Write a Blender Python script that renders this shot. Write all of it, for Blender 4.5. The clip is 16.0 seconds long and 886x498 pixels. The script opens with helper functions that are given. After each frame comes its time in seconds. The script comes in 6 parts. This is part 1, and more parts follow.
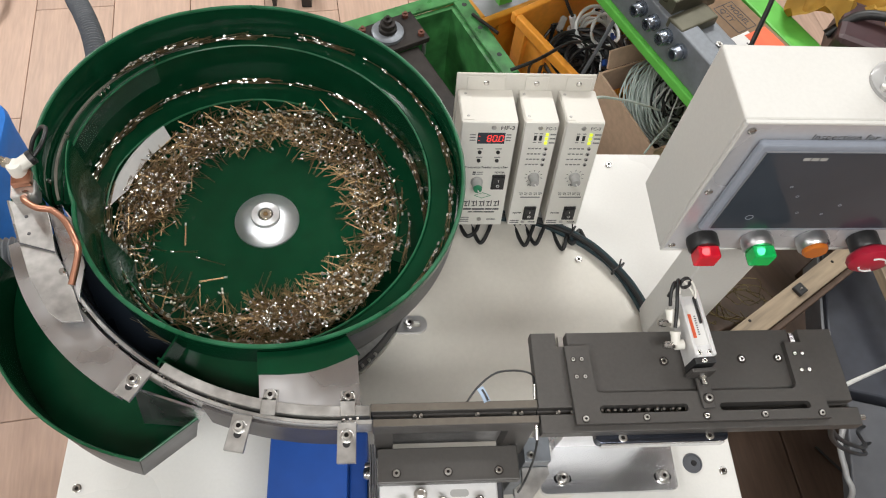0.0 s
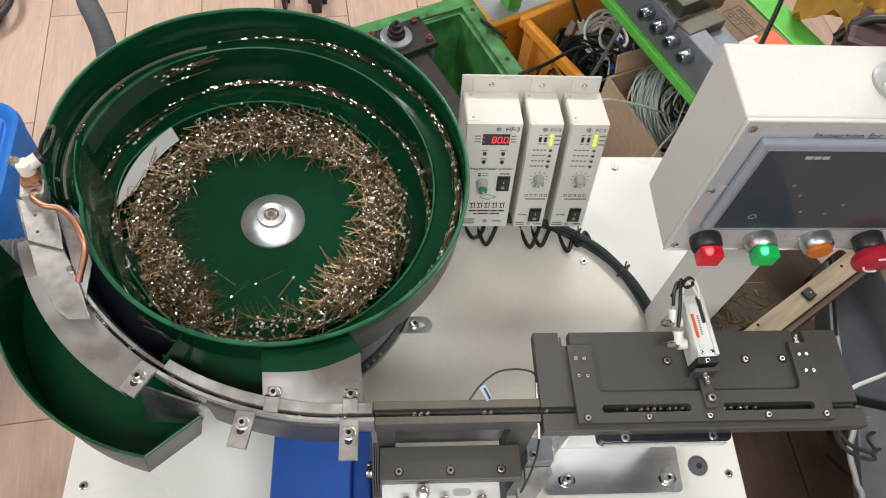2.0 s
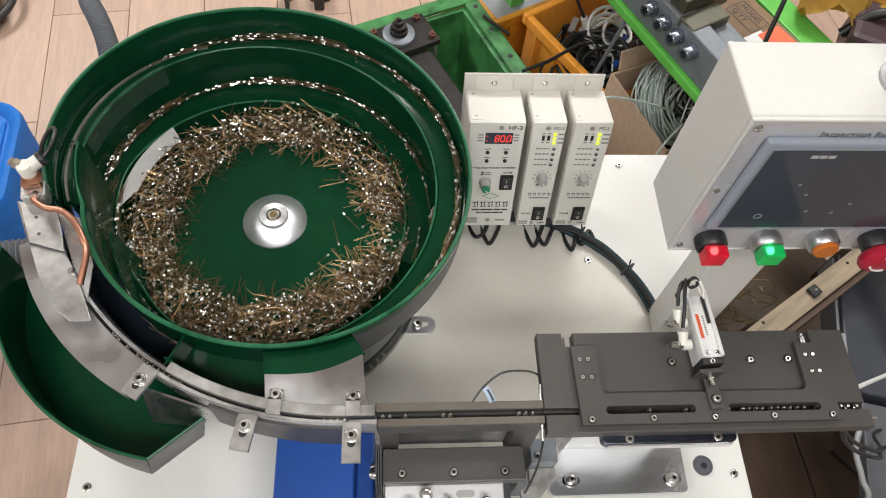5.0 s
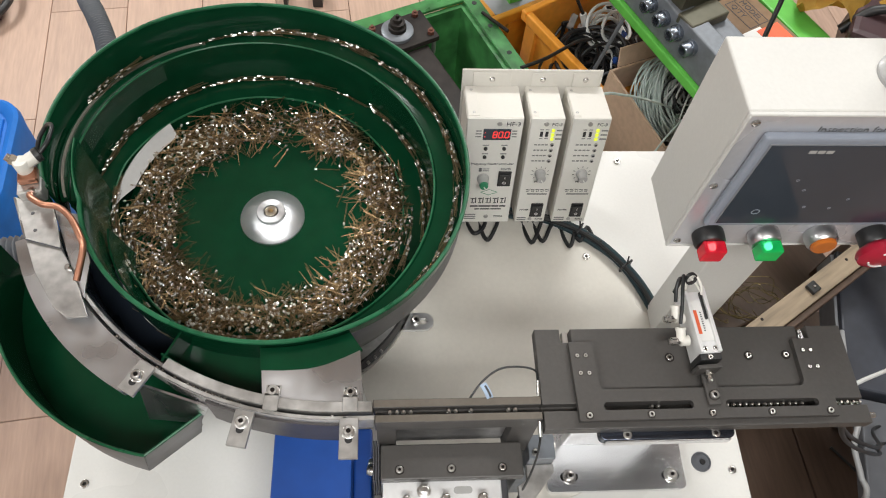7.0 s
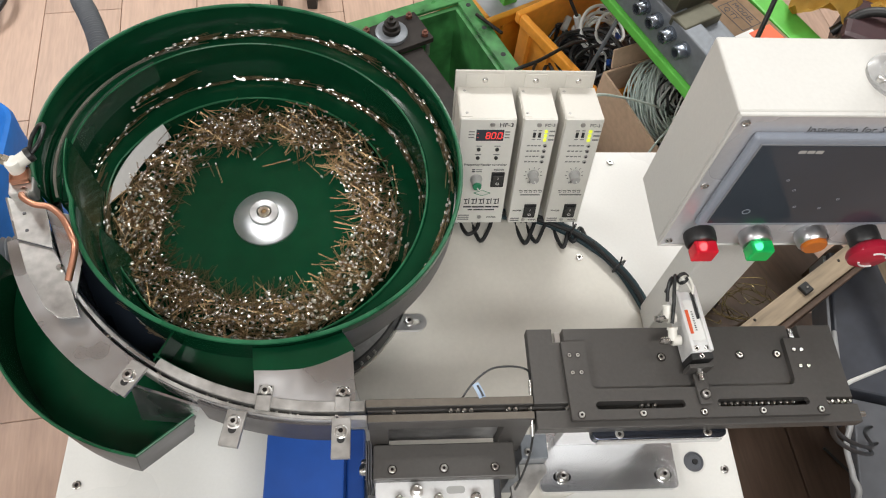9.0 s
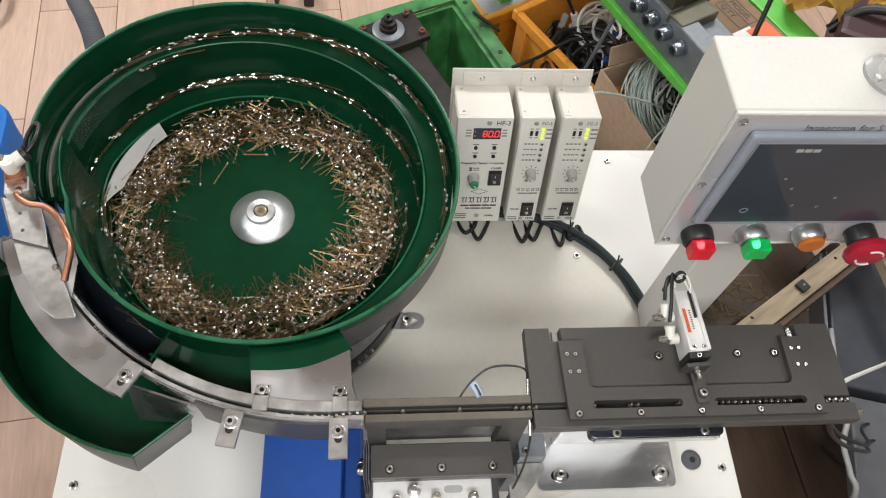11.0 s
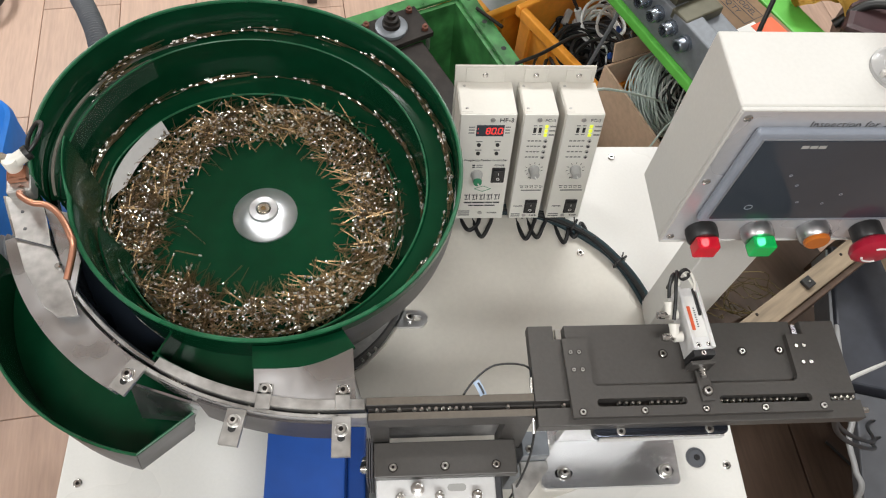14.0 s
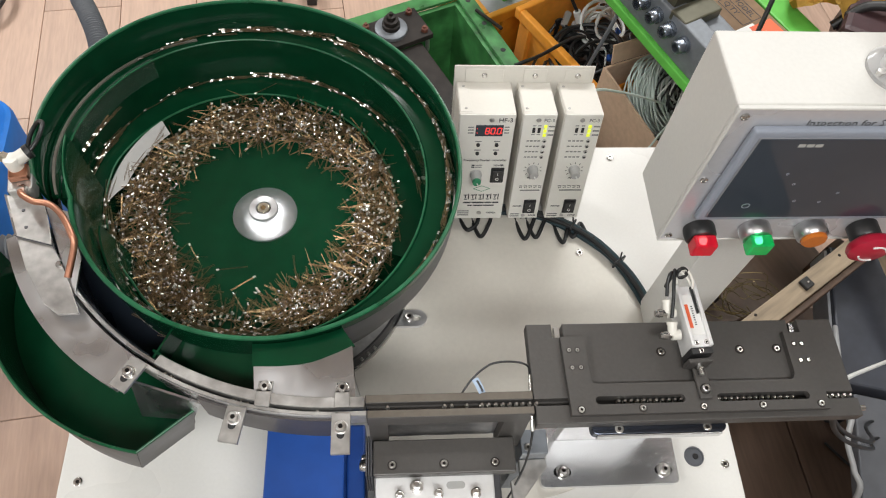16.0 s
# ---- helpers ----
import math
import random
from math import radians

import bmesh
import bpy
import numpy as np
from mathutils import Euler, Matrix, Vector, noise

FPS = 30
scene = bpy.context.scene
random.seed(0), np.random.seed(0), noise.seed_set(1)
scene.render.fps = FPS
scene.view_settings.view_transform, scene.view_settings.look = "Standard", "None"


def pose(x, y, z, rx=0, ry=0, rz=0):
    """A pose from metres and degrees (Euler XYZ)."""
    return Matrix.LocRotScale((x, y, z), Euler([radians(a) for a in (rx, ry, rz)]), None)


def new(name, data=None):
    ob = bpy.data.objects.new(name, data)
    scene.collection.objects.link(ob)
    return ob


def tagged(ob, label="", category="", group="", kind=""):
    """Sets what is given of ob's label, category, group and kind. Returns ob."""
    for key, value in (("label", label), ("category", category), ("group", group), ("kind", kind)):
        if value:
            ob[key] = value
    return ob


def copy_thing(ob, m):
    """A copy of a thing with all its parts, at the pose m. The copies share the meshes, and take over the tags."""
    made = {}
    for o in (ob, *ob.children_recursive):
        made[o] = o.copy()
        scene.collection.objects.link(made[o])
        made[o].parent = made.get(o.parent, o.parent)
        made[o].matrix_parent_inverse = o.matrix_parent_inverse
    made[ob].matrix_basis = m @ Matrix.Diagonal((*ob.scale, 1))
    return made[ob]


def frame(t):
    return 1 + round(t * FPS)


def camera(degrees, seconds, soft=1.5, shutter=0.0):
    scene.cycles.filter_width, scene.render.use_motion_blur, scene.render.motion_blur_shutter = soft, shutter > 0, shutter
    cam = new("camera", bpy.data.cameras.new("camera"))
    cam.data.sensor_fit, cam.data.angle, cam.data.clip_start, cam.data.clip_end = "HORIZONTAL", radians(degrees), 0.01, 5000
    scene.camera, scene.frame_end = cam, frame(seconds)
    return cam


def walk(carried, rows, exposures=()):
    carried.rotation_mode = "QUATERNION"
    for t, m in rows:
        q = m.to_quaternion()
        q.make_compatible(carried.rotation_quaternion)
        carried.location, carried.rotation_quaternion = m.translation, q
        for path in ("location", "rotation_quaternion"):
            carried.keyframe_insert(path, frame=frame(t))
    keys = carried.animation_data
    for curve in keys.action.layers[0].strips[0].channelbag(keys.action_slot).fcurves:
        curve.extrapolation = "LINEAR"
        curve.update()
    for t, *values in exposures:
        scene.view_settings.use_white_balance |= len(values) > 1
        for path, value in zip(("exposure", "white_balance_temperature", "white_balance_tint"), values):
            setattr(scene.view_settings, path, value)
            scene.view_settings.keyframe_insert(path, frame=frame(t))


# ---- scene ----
# ---- camera ----
cam = camera(63.145, 16.0, soft=1.1)
walk(cam, [
    (0.0, pose(0.1218, -0.4059, 1.5884, 29.445, -4.186, -2.716)),
    (0.5, pose(0.1224, -0.4097, 1.5878, 29.545, -4.133, -2.662)),
    (1.0, pose(0.1239, -0.4109, 1.5894, 29.750, -4.072, -2.373)),
    (1.5, pose(0.1262, -0.4110, 1.5880, 29.867, -3.702, -2.098)),
    (2.0, pose(0.1278, -0.4131, 1.5879, 29.943, -3.546, -2.156)),
    (2.5, pose(0.1273, -0.4132, 1.5880, 30.005, -3.351, -2.116)),
    (3.0, pose(0.1283, -0.4154, 1.5878, 29.931, -3.162, -2.120)),
    (3.5, pose(0.1292, -0.4137, 1.5872, 29.867, -3.178, -2.173)),
    (4.0, pose(0.1280, -0.4116, 1.5875, 29.826, -3.179, -2.172)),
    (6.5, pose(0.1321, -0.4055, 1.5848, 29.423, -3.102, -2.205)),
    (7.0, pose(0.1314, -0.4087, 1.5849, 29.461, -3.154, -2.233)),
    (7.5, pose(0.1320, -0.4101, 1.5845, 29.356, -3.265, -2.338)),
    (8.0, pose(0.1312, -0.4101, 1.5855, 29.442, -3.278, -2.290)),
    (8.5, pose(0.1317, -0.4113, 1.5856, 29.588, -3.337, -2.364)),
    (9.0, pose(0.1335, -0.4110, 1.5851, 29.653, -3.478, -2.441)),
    (11.5, pose(0.1339, -0.4077, 1.5845, 29.353, -3.603, -2.653)),
    (12.0, pose(0.1350, -0.4062, 1.5829, 29.258, -3.348, -2.591)),
    (12.5, pose(0.1349, -0.4071, 1.5834, 29.288, -3.300, -2.552)),
    (13.0, pose(0.1346, -0.4071, 1.5834, 29.287, -3.365, -2.668)),
    (13.5, pose(0.1355, -0.4066, 1.5838, 29.218, -3.310, -2.700)),
    (14.0, pose(0.1350, -0.4073, 1.5833, 29.194, -3.254, -2.583)),
    (14.5, pose(0.1356, -0.4086, 1.5827, 29.178, -3.309, -2.603)),
    (15.0, pose(0.1362, -0.4099, 1.5833, 29.222, -3.328, -2.533)),
    (15.5, pose(0.1338, -0.4102, 1.5837, 29.343, -3.314, -2.528)),
    (16.0, pose(0.1353, -0.4117, 1.5842, 29.396, -3.285, -2.570)),
], exposures=[(0, 0.08), (16, 0.08)])

# ---- light ----
world = bpy.data.worlds.new("workshop_air")
scene.world = world
world.use_nodes = True
world.node_tree.nodes["Background"].inputs[0].default_value = (0.75, 0.85, 1.0, 1)
world.node_tree.nodes["Background"].inputs[1].default_value = 0.25


def ceiling_lamp(x, y, z, sx, sy, watts, colour):
    data = bpy.data.lights.new("tube_light", "AREA")
    data.shape, data.size, data.size_y, data.energy, data.color = "RECTANGLE", sx, sy, watts, colour
    ob = new("tube_light", data)
    ob.matrix_world = pose(x, y, z)
    return ob


ceiling_lamp(-1.6, 2.2, 2.66, 0.5, 1.2, 58, (0.985, 0.985, 0.965))
ceiling_lamp(0.2, -1.15, 2.66, 1.2, 0.3, 31, (0.985, 0.985, 0.965))
ceiling_lamp(0.95, 1.9, 2.66, 1.0, 0.4, 46, (0.985, 0.985, 0.965))
ceiling_lamp(1.45, 0.9, 2.66, 0.4, 1.2, 13, (0.985, 0.985, 0.965))
ceiling_lamp(-1.9, -0.9, 2.66, 0.3, 1.2, 28, (0.985, 0.985, 0.965))

# ---- materials ----
def mat(name, rgb, rough=0.5, metal=0.0, vary=0.15, scale=60.0, bump=0.05, coat=0.0, stretch=(1, 1, 1), per_object=0.0, rough_vary=0.12,
        emit=None, emit_strength=0.0, large=6.0, spec=0.5, island=0.0):
    m = bpy.data.materials.new(name)
    m.use_nodes = True
    nt = m.node_tree
    b = nt.nodes["Principled BSDF"]
    L = nt.links.new
    tc = nt.nodes.new("ShaderNodeTexCoord")
    mp = nt.nodes.new("ShaderNodeMapping")
    mp.inputs["Scale"].default_value = stretch
    L(tc.outputs["Object"], mp.inputs[0])
    fine = nt.nodes.new("ShaderNodeTexNoise")
    fine.inputs["Scale"].default_value, fine.inputs["Detail"].default_value = scale, 5
    wide = nt.nodes.new("ShaderNodeTexNoise")
    wide.inputs["Scale"].default_value, wide.inputs["Detail"].default_value = large, 3
    L(mp.outputs[0], fine.inputs[0])
    L(mp.outputs[0], wide.inputs[0])
    add = nt.nodes.new("ShaderNodeMath")
    add.operation = "ADD"
    L(fine.outputs[0], add.inputs[0])
    L(wide.outputs[0], add.inputs[1])
    last = add.outputs[0]
    if per_object or island:
        src = nt.nodes.new("ShaderNodeObjectInfo").outputs["Random"] if per_object else nt.nodes.new("ShaderNodeNewGeometry").outputs["Random Per Island"]
        mul = nt.nodes.new("ShaderNodeMath")
        mul.operation = "MULTIPLY_ADD"
        mul.inputs[1].default_value = per_object or island
        L(src, mul.inputs[0])
        L(last, mul.inputs[2])
        last = mul.outputs[0]
    rng = nt.nodes.new("ShaderNodeMapRange")
    rng.inputs["From Min"].default_value, rng.inputs["From Max"].default_value = 0.6, 1.4 + per_object + island
    rng.inputs["To Min"].default_value, rng.inputs["To Max"].default_value = 1 - vary, 1 + vary
    L(last, rng.inputs[0])
    mixc = nt.nodes.new("ShaderNodeVectorMath")
    mixc.operation = "SCALE"
    mixc.inputs[0].default_value = rgb
    L(rng.outputs[0], mixc.inputs["Scale"])
    L(mixc.outputs[0], b.inputs["Base Color"])
    rr = nt.nodes.new("ShaderNodeMapRange")
    rr.inputs["From Min"].default_value, rr.inputs["From Max"].default_value = 0.3, 0.7
    rr.inputs["To Min"].default_value, rr.inputs["To Max"].default_value = max(0.02, rough - rough_vary), min(1, rough + rough_vary)
    L(wide.outputs[0], rr.inputs[0])
    L(rr.outputs[0], b.inputs["Roughness"])
    b.inputs["Metallic"].default_value = metal
    b.inputs["Specular IOR Level"].default_value = spec
    b.inputs["Coat Weight"].default_value = coat
    if bump:
        bp = nt.nodes.new("ShaderNodeBump")
        bp.inputs["Strength"].default_value, bp.inputs["Distance"].default_value = bump, 0.002
        L(fine.outputs[0], bp.inputs["Height"])
        L(bp.outputs[0], b.inputs["Normal"])
    if emit:
        b.inputs["Emission Color"].default_value = (*emit, 1)
        b.inputs["Emission Strength"].default_value = emit_strength
    return m


def glassy(name, rgb, rough=0.05, alpha=0.25):
    m = mat(name, rgb, rough, 0, 0.05, 40, 0.0)
    m.node_tree.nodes["Principled BSDF"].inputs["Alpha"].default_value = alpha
    return m


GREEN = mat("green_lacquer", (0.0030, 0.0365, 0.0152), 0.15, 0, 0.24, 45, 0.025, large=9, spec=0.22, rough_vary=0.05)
# lighter green that paints the highlight along lacquered edges
GREENLIP = mat("green_lacquer_lit_edge", (0.010, 0.095, 0.040), 0.34, 0, 0.35, 60, 0.05, large=30, spec=0.4)
WEAR = mat("rubbed_track_steel", (0.33, 0.30, 0.26), 0.38, 0.6, 0.4, 40, 0.05)
# near-black blue that paints the trough's deep shade into its colour
PITBLACK = mat("trough_shade_blue_black", (0.016, 0.022, 0.032), 0.3, 0, 0.3, 50, 0.04, large=14, spec=0.3)
DARKSTEEL = mat("mill_steel", (0.125, 0.125, 0.135), 0.4, 0.55, 0.4, 30, 0.05, large=9)
STEEL = mat("brushed_stainless", (0.56, 0.56, 0.57), 0.30, 0.95, 0.17, 20, 0.015, large=14, rough_vary=0.20)
STEEL_MATT = mat("bead_blasted_steel", (0.47, 0.46, 0.445), 0.42, 0.85, 0.26, 120, 0.05, large=30)
CHROME = mat("bright_screw_steel", (0.62, 0.61, 0.59), 0.27, 1.0, 0.1, 200, 0.0)
TURNED = mat("lathe_turned_aluminium", (0.93, 0.96, 1.0), 0.38, 0.9, 0.05, 220, 0.0, rough_vary=0.03)
_tan = TURNED.node_tree.nodes.new("ShaderNodeTangent")
_tan.direction_type, _tan.axis = "RADIAL", "Z"
TURNED.node_tree.links.new(_tan.outputs[0], TURNED.node_tree.nodes["Principled BSDF"].inputs["Tangent"])
TURNED.node_tree.nodes["Principled BSDF"].inputs["Anisotropic"].default_value = 0.8
ANOD = mat("black_anodised_plate", (0.072, 0.067, 0.063), 0.5, 0.1, 0.10, 320, 0.06, large=8)
SATIN = mat("satin_grey_plate", (0.58, 0.555, 0.50), 0.34, 0.1, 0.05, 200, 0.03, large=4)
POLISHED = mat("polished_steel_plate", (0.74, 0.75, 0.77), 0.24, 0.9, 0.10, 60, 0.01, stretch=(1, 5, 1), rough_vary=0.05)
ALUPALE = mat("clear_anodised_aluminium", (0.82, 0.82, 0.82), 0.45, 0.35, 0.05, 200, 0.02)
FACE = mat("silver_grey_face_plate", (0.78, 0.77, 0.72), 0.42, 0.1, 0.03, 200, 0.02)
BLACKCAST = mat("black_cast_iron", (0.03, 0.03, 0.032), 0.45, 0.3, 0.25, 70, 0.08)
BARESTEEL = mat("worn_bare_steel", (0.062, 0.056, 0.055), 0.42, 0.15, 0.7, 18, 0.05, large=16)
BLACK = mat("black_plastic", (0.020, 0.020, 0.021), 0.42, 0, 0.2, 120, 0.04)
RUBBER = mat("cable_sheath", (0.015, 0.016, 0.017), 0.4, 0, 0.2, 90, 0.03)
TEALCABLE = mat("dark_teal_cable", (0.02, 0.045, 0.055), 0.4, 0, 0.2, 90, 0.03)
WHITE = mat("white_powder_coat", (0.70, 0.69, 0.66), 0.33, 0, 0.03, 300, 0.05, large=5)
CREAM = mat("cream_powder_coat", (0.62, 0.61, 0.58), 0.42, 0, 0.04, 320, 0.06, large=7)
IVORY = mat("ivory_enamel_sheet", (0.68, 0.655, 0.60), 0.45, 0, 0.03, 300, 0.04)
PANEL = mat("silver_front_plate", (0.60, 0.605, 0.635), 0.34, 0.4, 0.05, 240, 0.03)
BEZEL = mat("blue_grey_bezel", (0.29, 0.32, 0.38), 0.42, 0, 0.06, 150, 0.02)
SCREEN = mat("dark_display_glass", (0.045, 0.056, 0.072), 0.2, 0, 0.15, 14, 0.0, spec=0.35)
GREYKNOB = mat("grey_knob_plastic", (0.42, 0.42, 0.41), 0.45, 0, 0.08, 100, 0.03)
INK = mat("dark_print_ink", (0.04, 0.04, 0.045), 0.6, 0, 0.1, 80, 0)
GREENINK = mat("green_print_ink", (0.03, 0.25, 0.12), 0.5, 0, 0.1, 80, 0)
GREYINK = mat("grey_print_ink", (0.22, 0.22, 0.215), 0.6, 0, 0.1, 80, 0)
WOODFLOOR = mat("oak_laminate", (0.47, 0.325, 0.25), 0.45, 0, 0.26, 26, 0.06, stretch=(5, 0.5, 1), per_object=0.35, large=5)
WOODDARK = mat("brown_plank", (0.105, 0.066, 0.046), 0.5, 0, 0.3, 22, 0.06, stretch=(6, 0.6, 1), large=5)
PINE = mat("sawn_pine", (0.29, 0.225, 0.155), 0.65, 0, 0.4, 16, 0.15, stretch=(1, 8, 8), large=7)
BLUE = mat("blue_plastic", (0.010, 0.062, 0.29), 0.4, 0, 0.15, 60, 0.03)
BLUETUB = mat("bright_blue_plastic", (0.015, 0.16, 0.56), 0.55, 0, 0.15, 40, 0.03, spec=0.3)
ORANGE = mat("orange_plastic", (0.90, 0.36, 0.045), 0.42, 0, 0.14, 60, 0.03)
MACHGREEN = mat("machine_green_paint", (0.055, 0.215, 0.065), 0.38, 0, 0.75, 26, 0.06, large=11)
BRIGHTGREEN = mat("bright_green_paint", (0.11, 0.44, 0.065), 0.4, 0, 0.2, 40, 0.06)
MANIFOLD = mat("grey_cast_block", (0.17, 0.185, 0.205), 0.45, 0.3, 0.2, 90, 0.06)
CARD = mat("brown_cardboard", (0.58, 0.41, 0.29), 0.8, 0, 0.18, 60, 0.1)
CARDPRINT = mat("printed_cardboard", (0.22, 0.14, 0.08), 0.8, 0, 0.2, 60, 0.1)
OLIVESTEEL = mat("oiled_ground_steel", (0.10, 0.095, 0.068), 0.34, 0.5, 0.25, 60, 0.03)
# dark metal with the black plate's reflection put into its colour
DARKREFLECT = mat("bracket_steel_dark_reflection", (0.065, 0.075, 0.10), 0.18, 0.9, 0.3, 60, 0.01)
BLUESTEEL = mat("blued_bolt_steel", (0.27, 0.30, 0.35), 0.24, 0.9, 0.15, 80, 0.0)
SHELFGREY = mat("worn_grey_sheet", (0.10, 0.105, 0.118), 0.5, 0.1, 0.15, 40, 0.03)
SAGE = mat("grey_green_cable", (0.52, 0.60, 0.565), 0.4, 0, 0.2, 60, 0.02)
PALE = mat("pale_cable", (0.72, 0.74, 0.73), 0.4, 0, 0.12, 60, 0.02)
YELLOW = mat("yellow_ochre_cloth", (0.50, 0.30, 0.05), 0.75, 0, 0.3, 30, 0.3)
MAROON = mat("maroon_painted_steel", (0.05, 0.022, 0.026), 0.5, 0, 0.3, 40, 0.05)
DARKIRON = mat("oily_dark_iron", (0.026, 0.022, 0.020), 0.5, 0.1, 0.5, 40, 0.15, spec=0.2)
RUSTY = mat("rusty_brown_steel", (0.16, 0.06, 0.04), 0.6, 0.3, 0.3, 60, 0.1)
AMBERPLASTIC = mat("amber_plastic", (0.55, 0.24, 0.02), 0.45, 0, 0.18, 50, 0.03)
OLIVEWIRE = mat("ochre_wire_coil", (0.27, 0.21, 0.09), 0.3, 0.7, 0.5, 80, 0.0, island=0.9)
NAVY = mat("navy_grey_steel", (0.045, 0.05, 0.065), 0.5, 0.1, 0.25, 40, 0.05)
PALEGREY = mat("pale_grey_hose", (0.34, 0.345, 0.35), 0.5, 0, 0.1, 50, 0.02)
COPPER = mat("copper_tube", (0.48, 0.235, 0.155), 0.32, 1.0, 0.15, 80, 0.02)
BRASS = mat("nickel_brass_fitting", (0.60, 0.55, 0.46), 0.25, 1.0, 0.1, 100, 0.02)
TUBEWHITE = mat("white_fitting_plastic", (0.74, 0.72, 0.66), 0.4, 0, 0.05, 100, 0.02)
HOSE = mat("grey_corrugated_hose", (0.13, 0.14, 0.155), 0.5, 0, 0.15, 60, 0.03)
WIRE = mat("copper_brown_lead_wire", (0.225, 0.148, 0.074), 0.33, 0.8, 0.6, 80, 0.0, island=1.0)
# darker copy of the component body, shade of the slots painted in
TRACKCAN = mat("shaded_nickel_can", (0.50, 0.48, 0.45), 0.28, 0.9, 0.3, 80, 0.0, per_object=0.6)
STRINGWIRE = mat("pale_brown_lead_wire", (0.36, 0.265, 0.16), 0.3, 0.8, 0.6, 80, 0.0, island=1.0)
# the wide tone spread per body paints in dark and bright reflections
HEADS = mat("nickel_component_body", (0.80, 0.78, 0.73), 0.22, 0.85, 0.75, 80, 0.0, island=0.9)
BRONZE = mat("oiled_bronze_socket", (0.42, 0.33, 0.21), 0.3, 0.9, 0.3, 90, 0.03)
RAILTOP = mat("brown_grey_rail_top", (0.135, 0.118, 0.098), 0.42, 0.25, 0.16, 240, 0.05, large=20)
REDLENS = glassy("red_lit_lens", (0.60, 0.008, 0.03), 0.12, 0.86)
GREENLENS = glassy("green_lit_lens", (0.006, 0.45, 0.11), 0.12, 0.86)
AMBERLENS = mat("amber_lens", (0.55, 0.15, 0.02), 0.2, 0, 0.05, 90, 0.02)
REDCAP = mat("emergency_red_plastic", (0.42, 0.010, 0.035), 0.35, 0, 0.08, 90, 0.02)
LENSBACK = mat("grey_lens_back", (0.35, 0.35, 0.35), 0.35, 0.3, 0.1, 90, 0.02)
REDCORE = mat("red_lamp_core", (0.9, 0.1, 0.1), 0.4, 0, 0, 50, 0, emit=(1.0, 0.12, 0.12), emit_strength=14.0)
GREENCORE = mat("green_lamp_core", (0.1, 0.9, 0.4), 0.4, 0, 0, 50, 0, emit=(0.10, 1.0, 0.36), emit_strength=14.0)
LEDRED = mat("red_led_segment", (0.6, 0.02, 0.02), 0.4, 0, 0, 50, 0, emit=(1.0, 0.06, 0.05), emit_strength=1.0)
LEDYEL = mat("yellow_led", (0.8, 0.9, 0.05), 0.4, 0, 0, 50, 0, emit=(0.85, 1.0, 0.05), emit_strength=0.5)
ORANGEINK = mat("orange_red_print", (0.75, 0.13, 0.05), 0.5, 0, 0.1, 60, 0)
LABELWHITE = mat("white_label_paper", (0.78, 0.78, 0.76), 0.55, 0, 0.05, 60, 0.02)
LABELBLUE = mat("pale_blue_label", (0.34, 0.43, 0.56), 0.5, 0, 0.1, 60, 0.02)
CLEAR = glassy("clear_acrylic", (0.75, 0.85, 0.8), 0.05, 0.035)
CLEARPALE = glassy("clear_lamp_plastic", (0.9, 0.9, 0.9), 0.1, 0.35)
WALLPAINT = mat("grey_wall_paint", (0.50, 0.50, 0.49), 0.8, 0, 0.06, 20, 0.04)
CEILPAINT = mat("grey_ceiling_board", (0.62, 0.62, 0.61), 0.85, 0, 0.05, 30, 0.04)
GREYSHEET = mat("grey_sheet_metal", (0.27, 0.28, 0.30), 0.5, 0.2, 0.12, 60, 0.04)
DIM = mat("mottled_near_black", (0.035, 0.032, 0.032), 0.7, 0, 0.4, 18, 0.2)


# ---- mesh helpers ----
def part(name, bm, material, parent=None, label="", smooth=False):
    me = bpy.data.meshes.new(name)
    if smooth:
        for fc in bm.faces:
            fc.smooth = True
    bm.to_mesh(me)
    bm.free()
    mats_list = material if isinstance(material, (list, tuple)) else [material]
    for mm in mats_list:
        me.materials.append(mm)
    if smooth:
        me.set_sharp_from_angle(angle=radians(38))
    ob = new(name, me)
    if parent is not None:
        ob.parent = parent
    if label:
        ob["label"] = label
    return ob


def empty(name, m, label, category, group=""):
    ob = new(name)
    ob.empty_display_size = 0.01
    ob.matrix_world = m
    return tagged(ob, label, category, group)


def join_into(bm, other):
    me = bpy.data.meshes.new("tmp")
    other.to_mesh(me)
    other.free()
    bm.from_mesh(me)
    bpy.data.meshes.remove(me)
    return bm


def block(x0, x1, y0, y1, z0, z1, bevel=0.0, seg=2, m=None, bm=None):
    b = bmesh.new()
    bmesh.ops.create_cube(b, size=1.0)
    for v in b.verts:
        v.co = Vector(((x0 + x1) / 2 + v.co.x * (x1 - x0), (y0 + y1) / 2 + v.co.y * (y1 - y0), (z0 + z1) / 2 + v.co.z * (z1 - z0)))
    if bevel:
        bmesh.ops.bevel(b, geom=b.edges[:], offset=bevel, segments=seg, profile=0.5, affect="EDGES")
    if m is not None:
        b.transform(m)
    return join_into(bm, b) if bm is not None else b


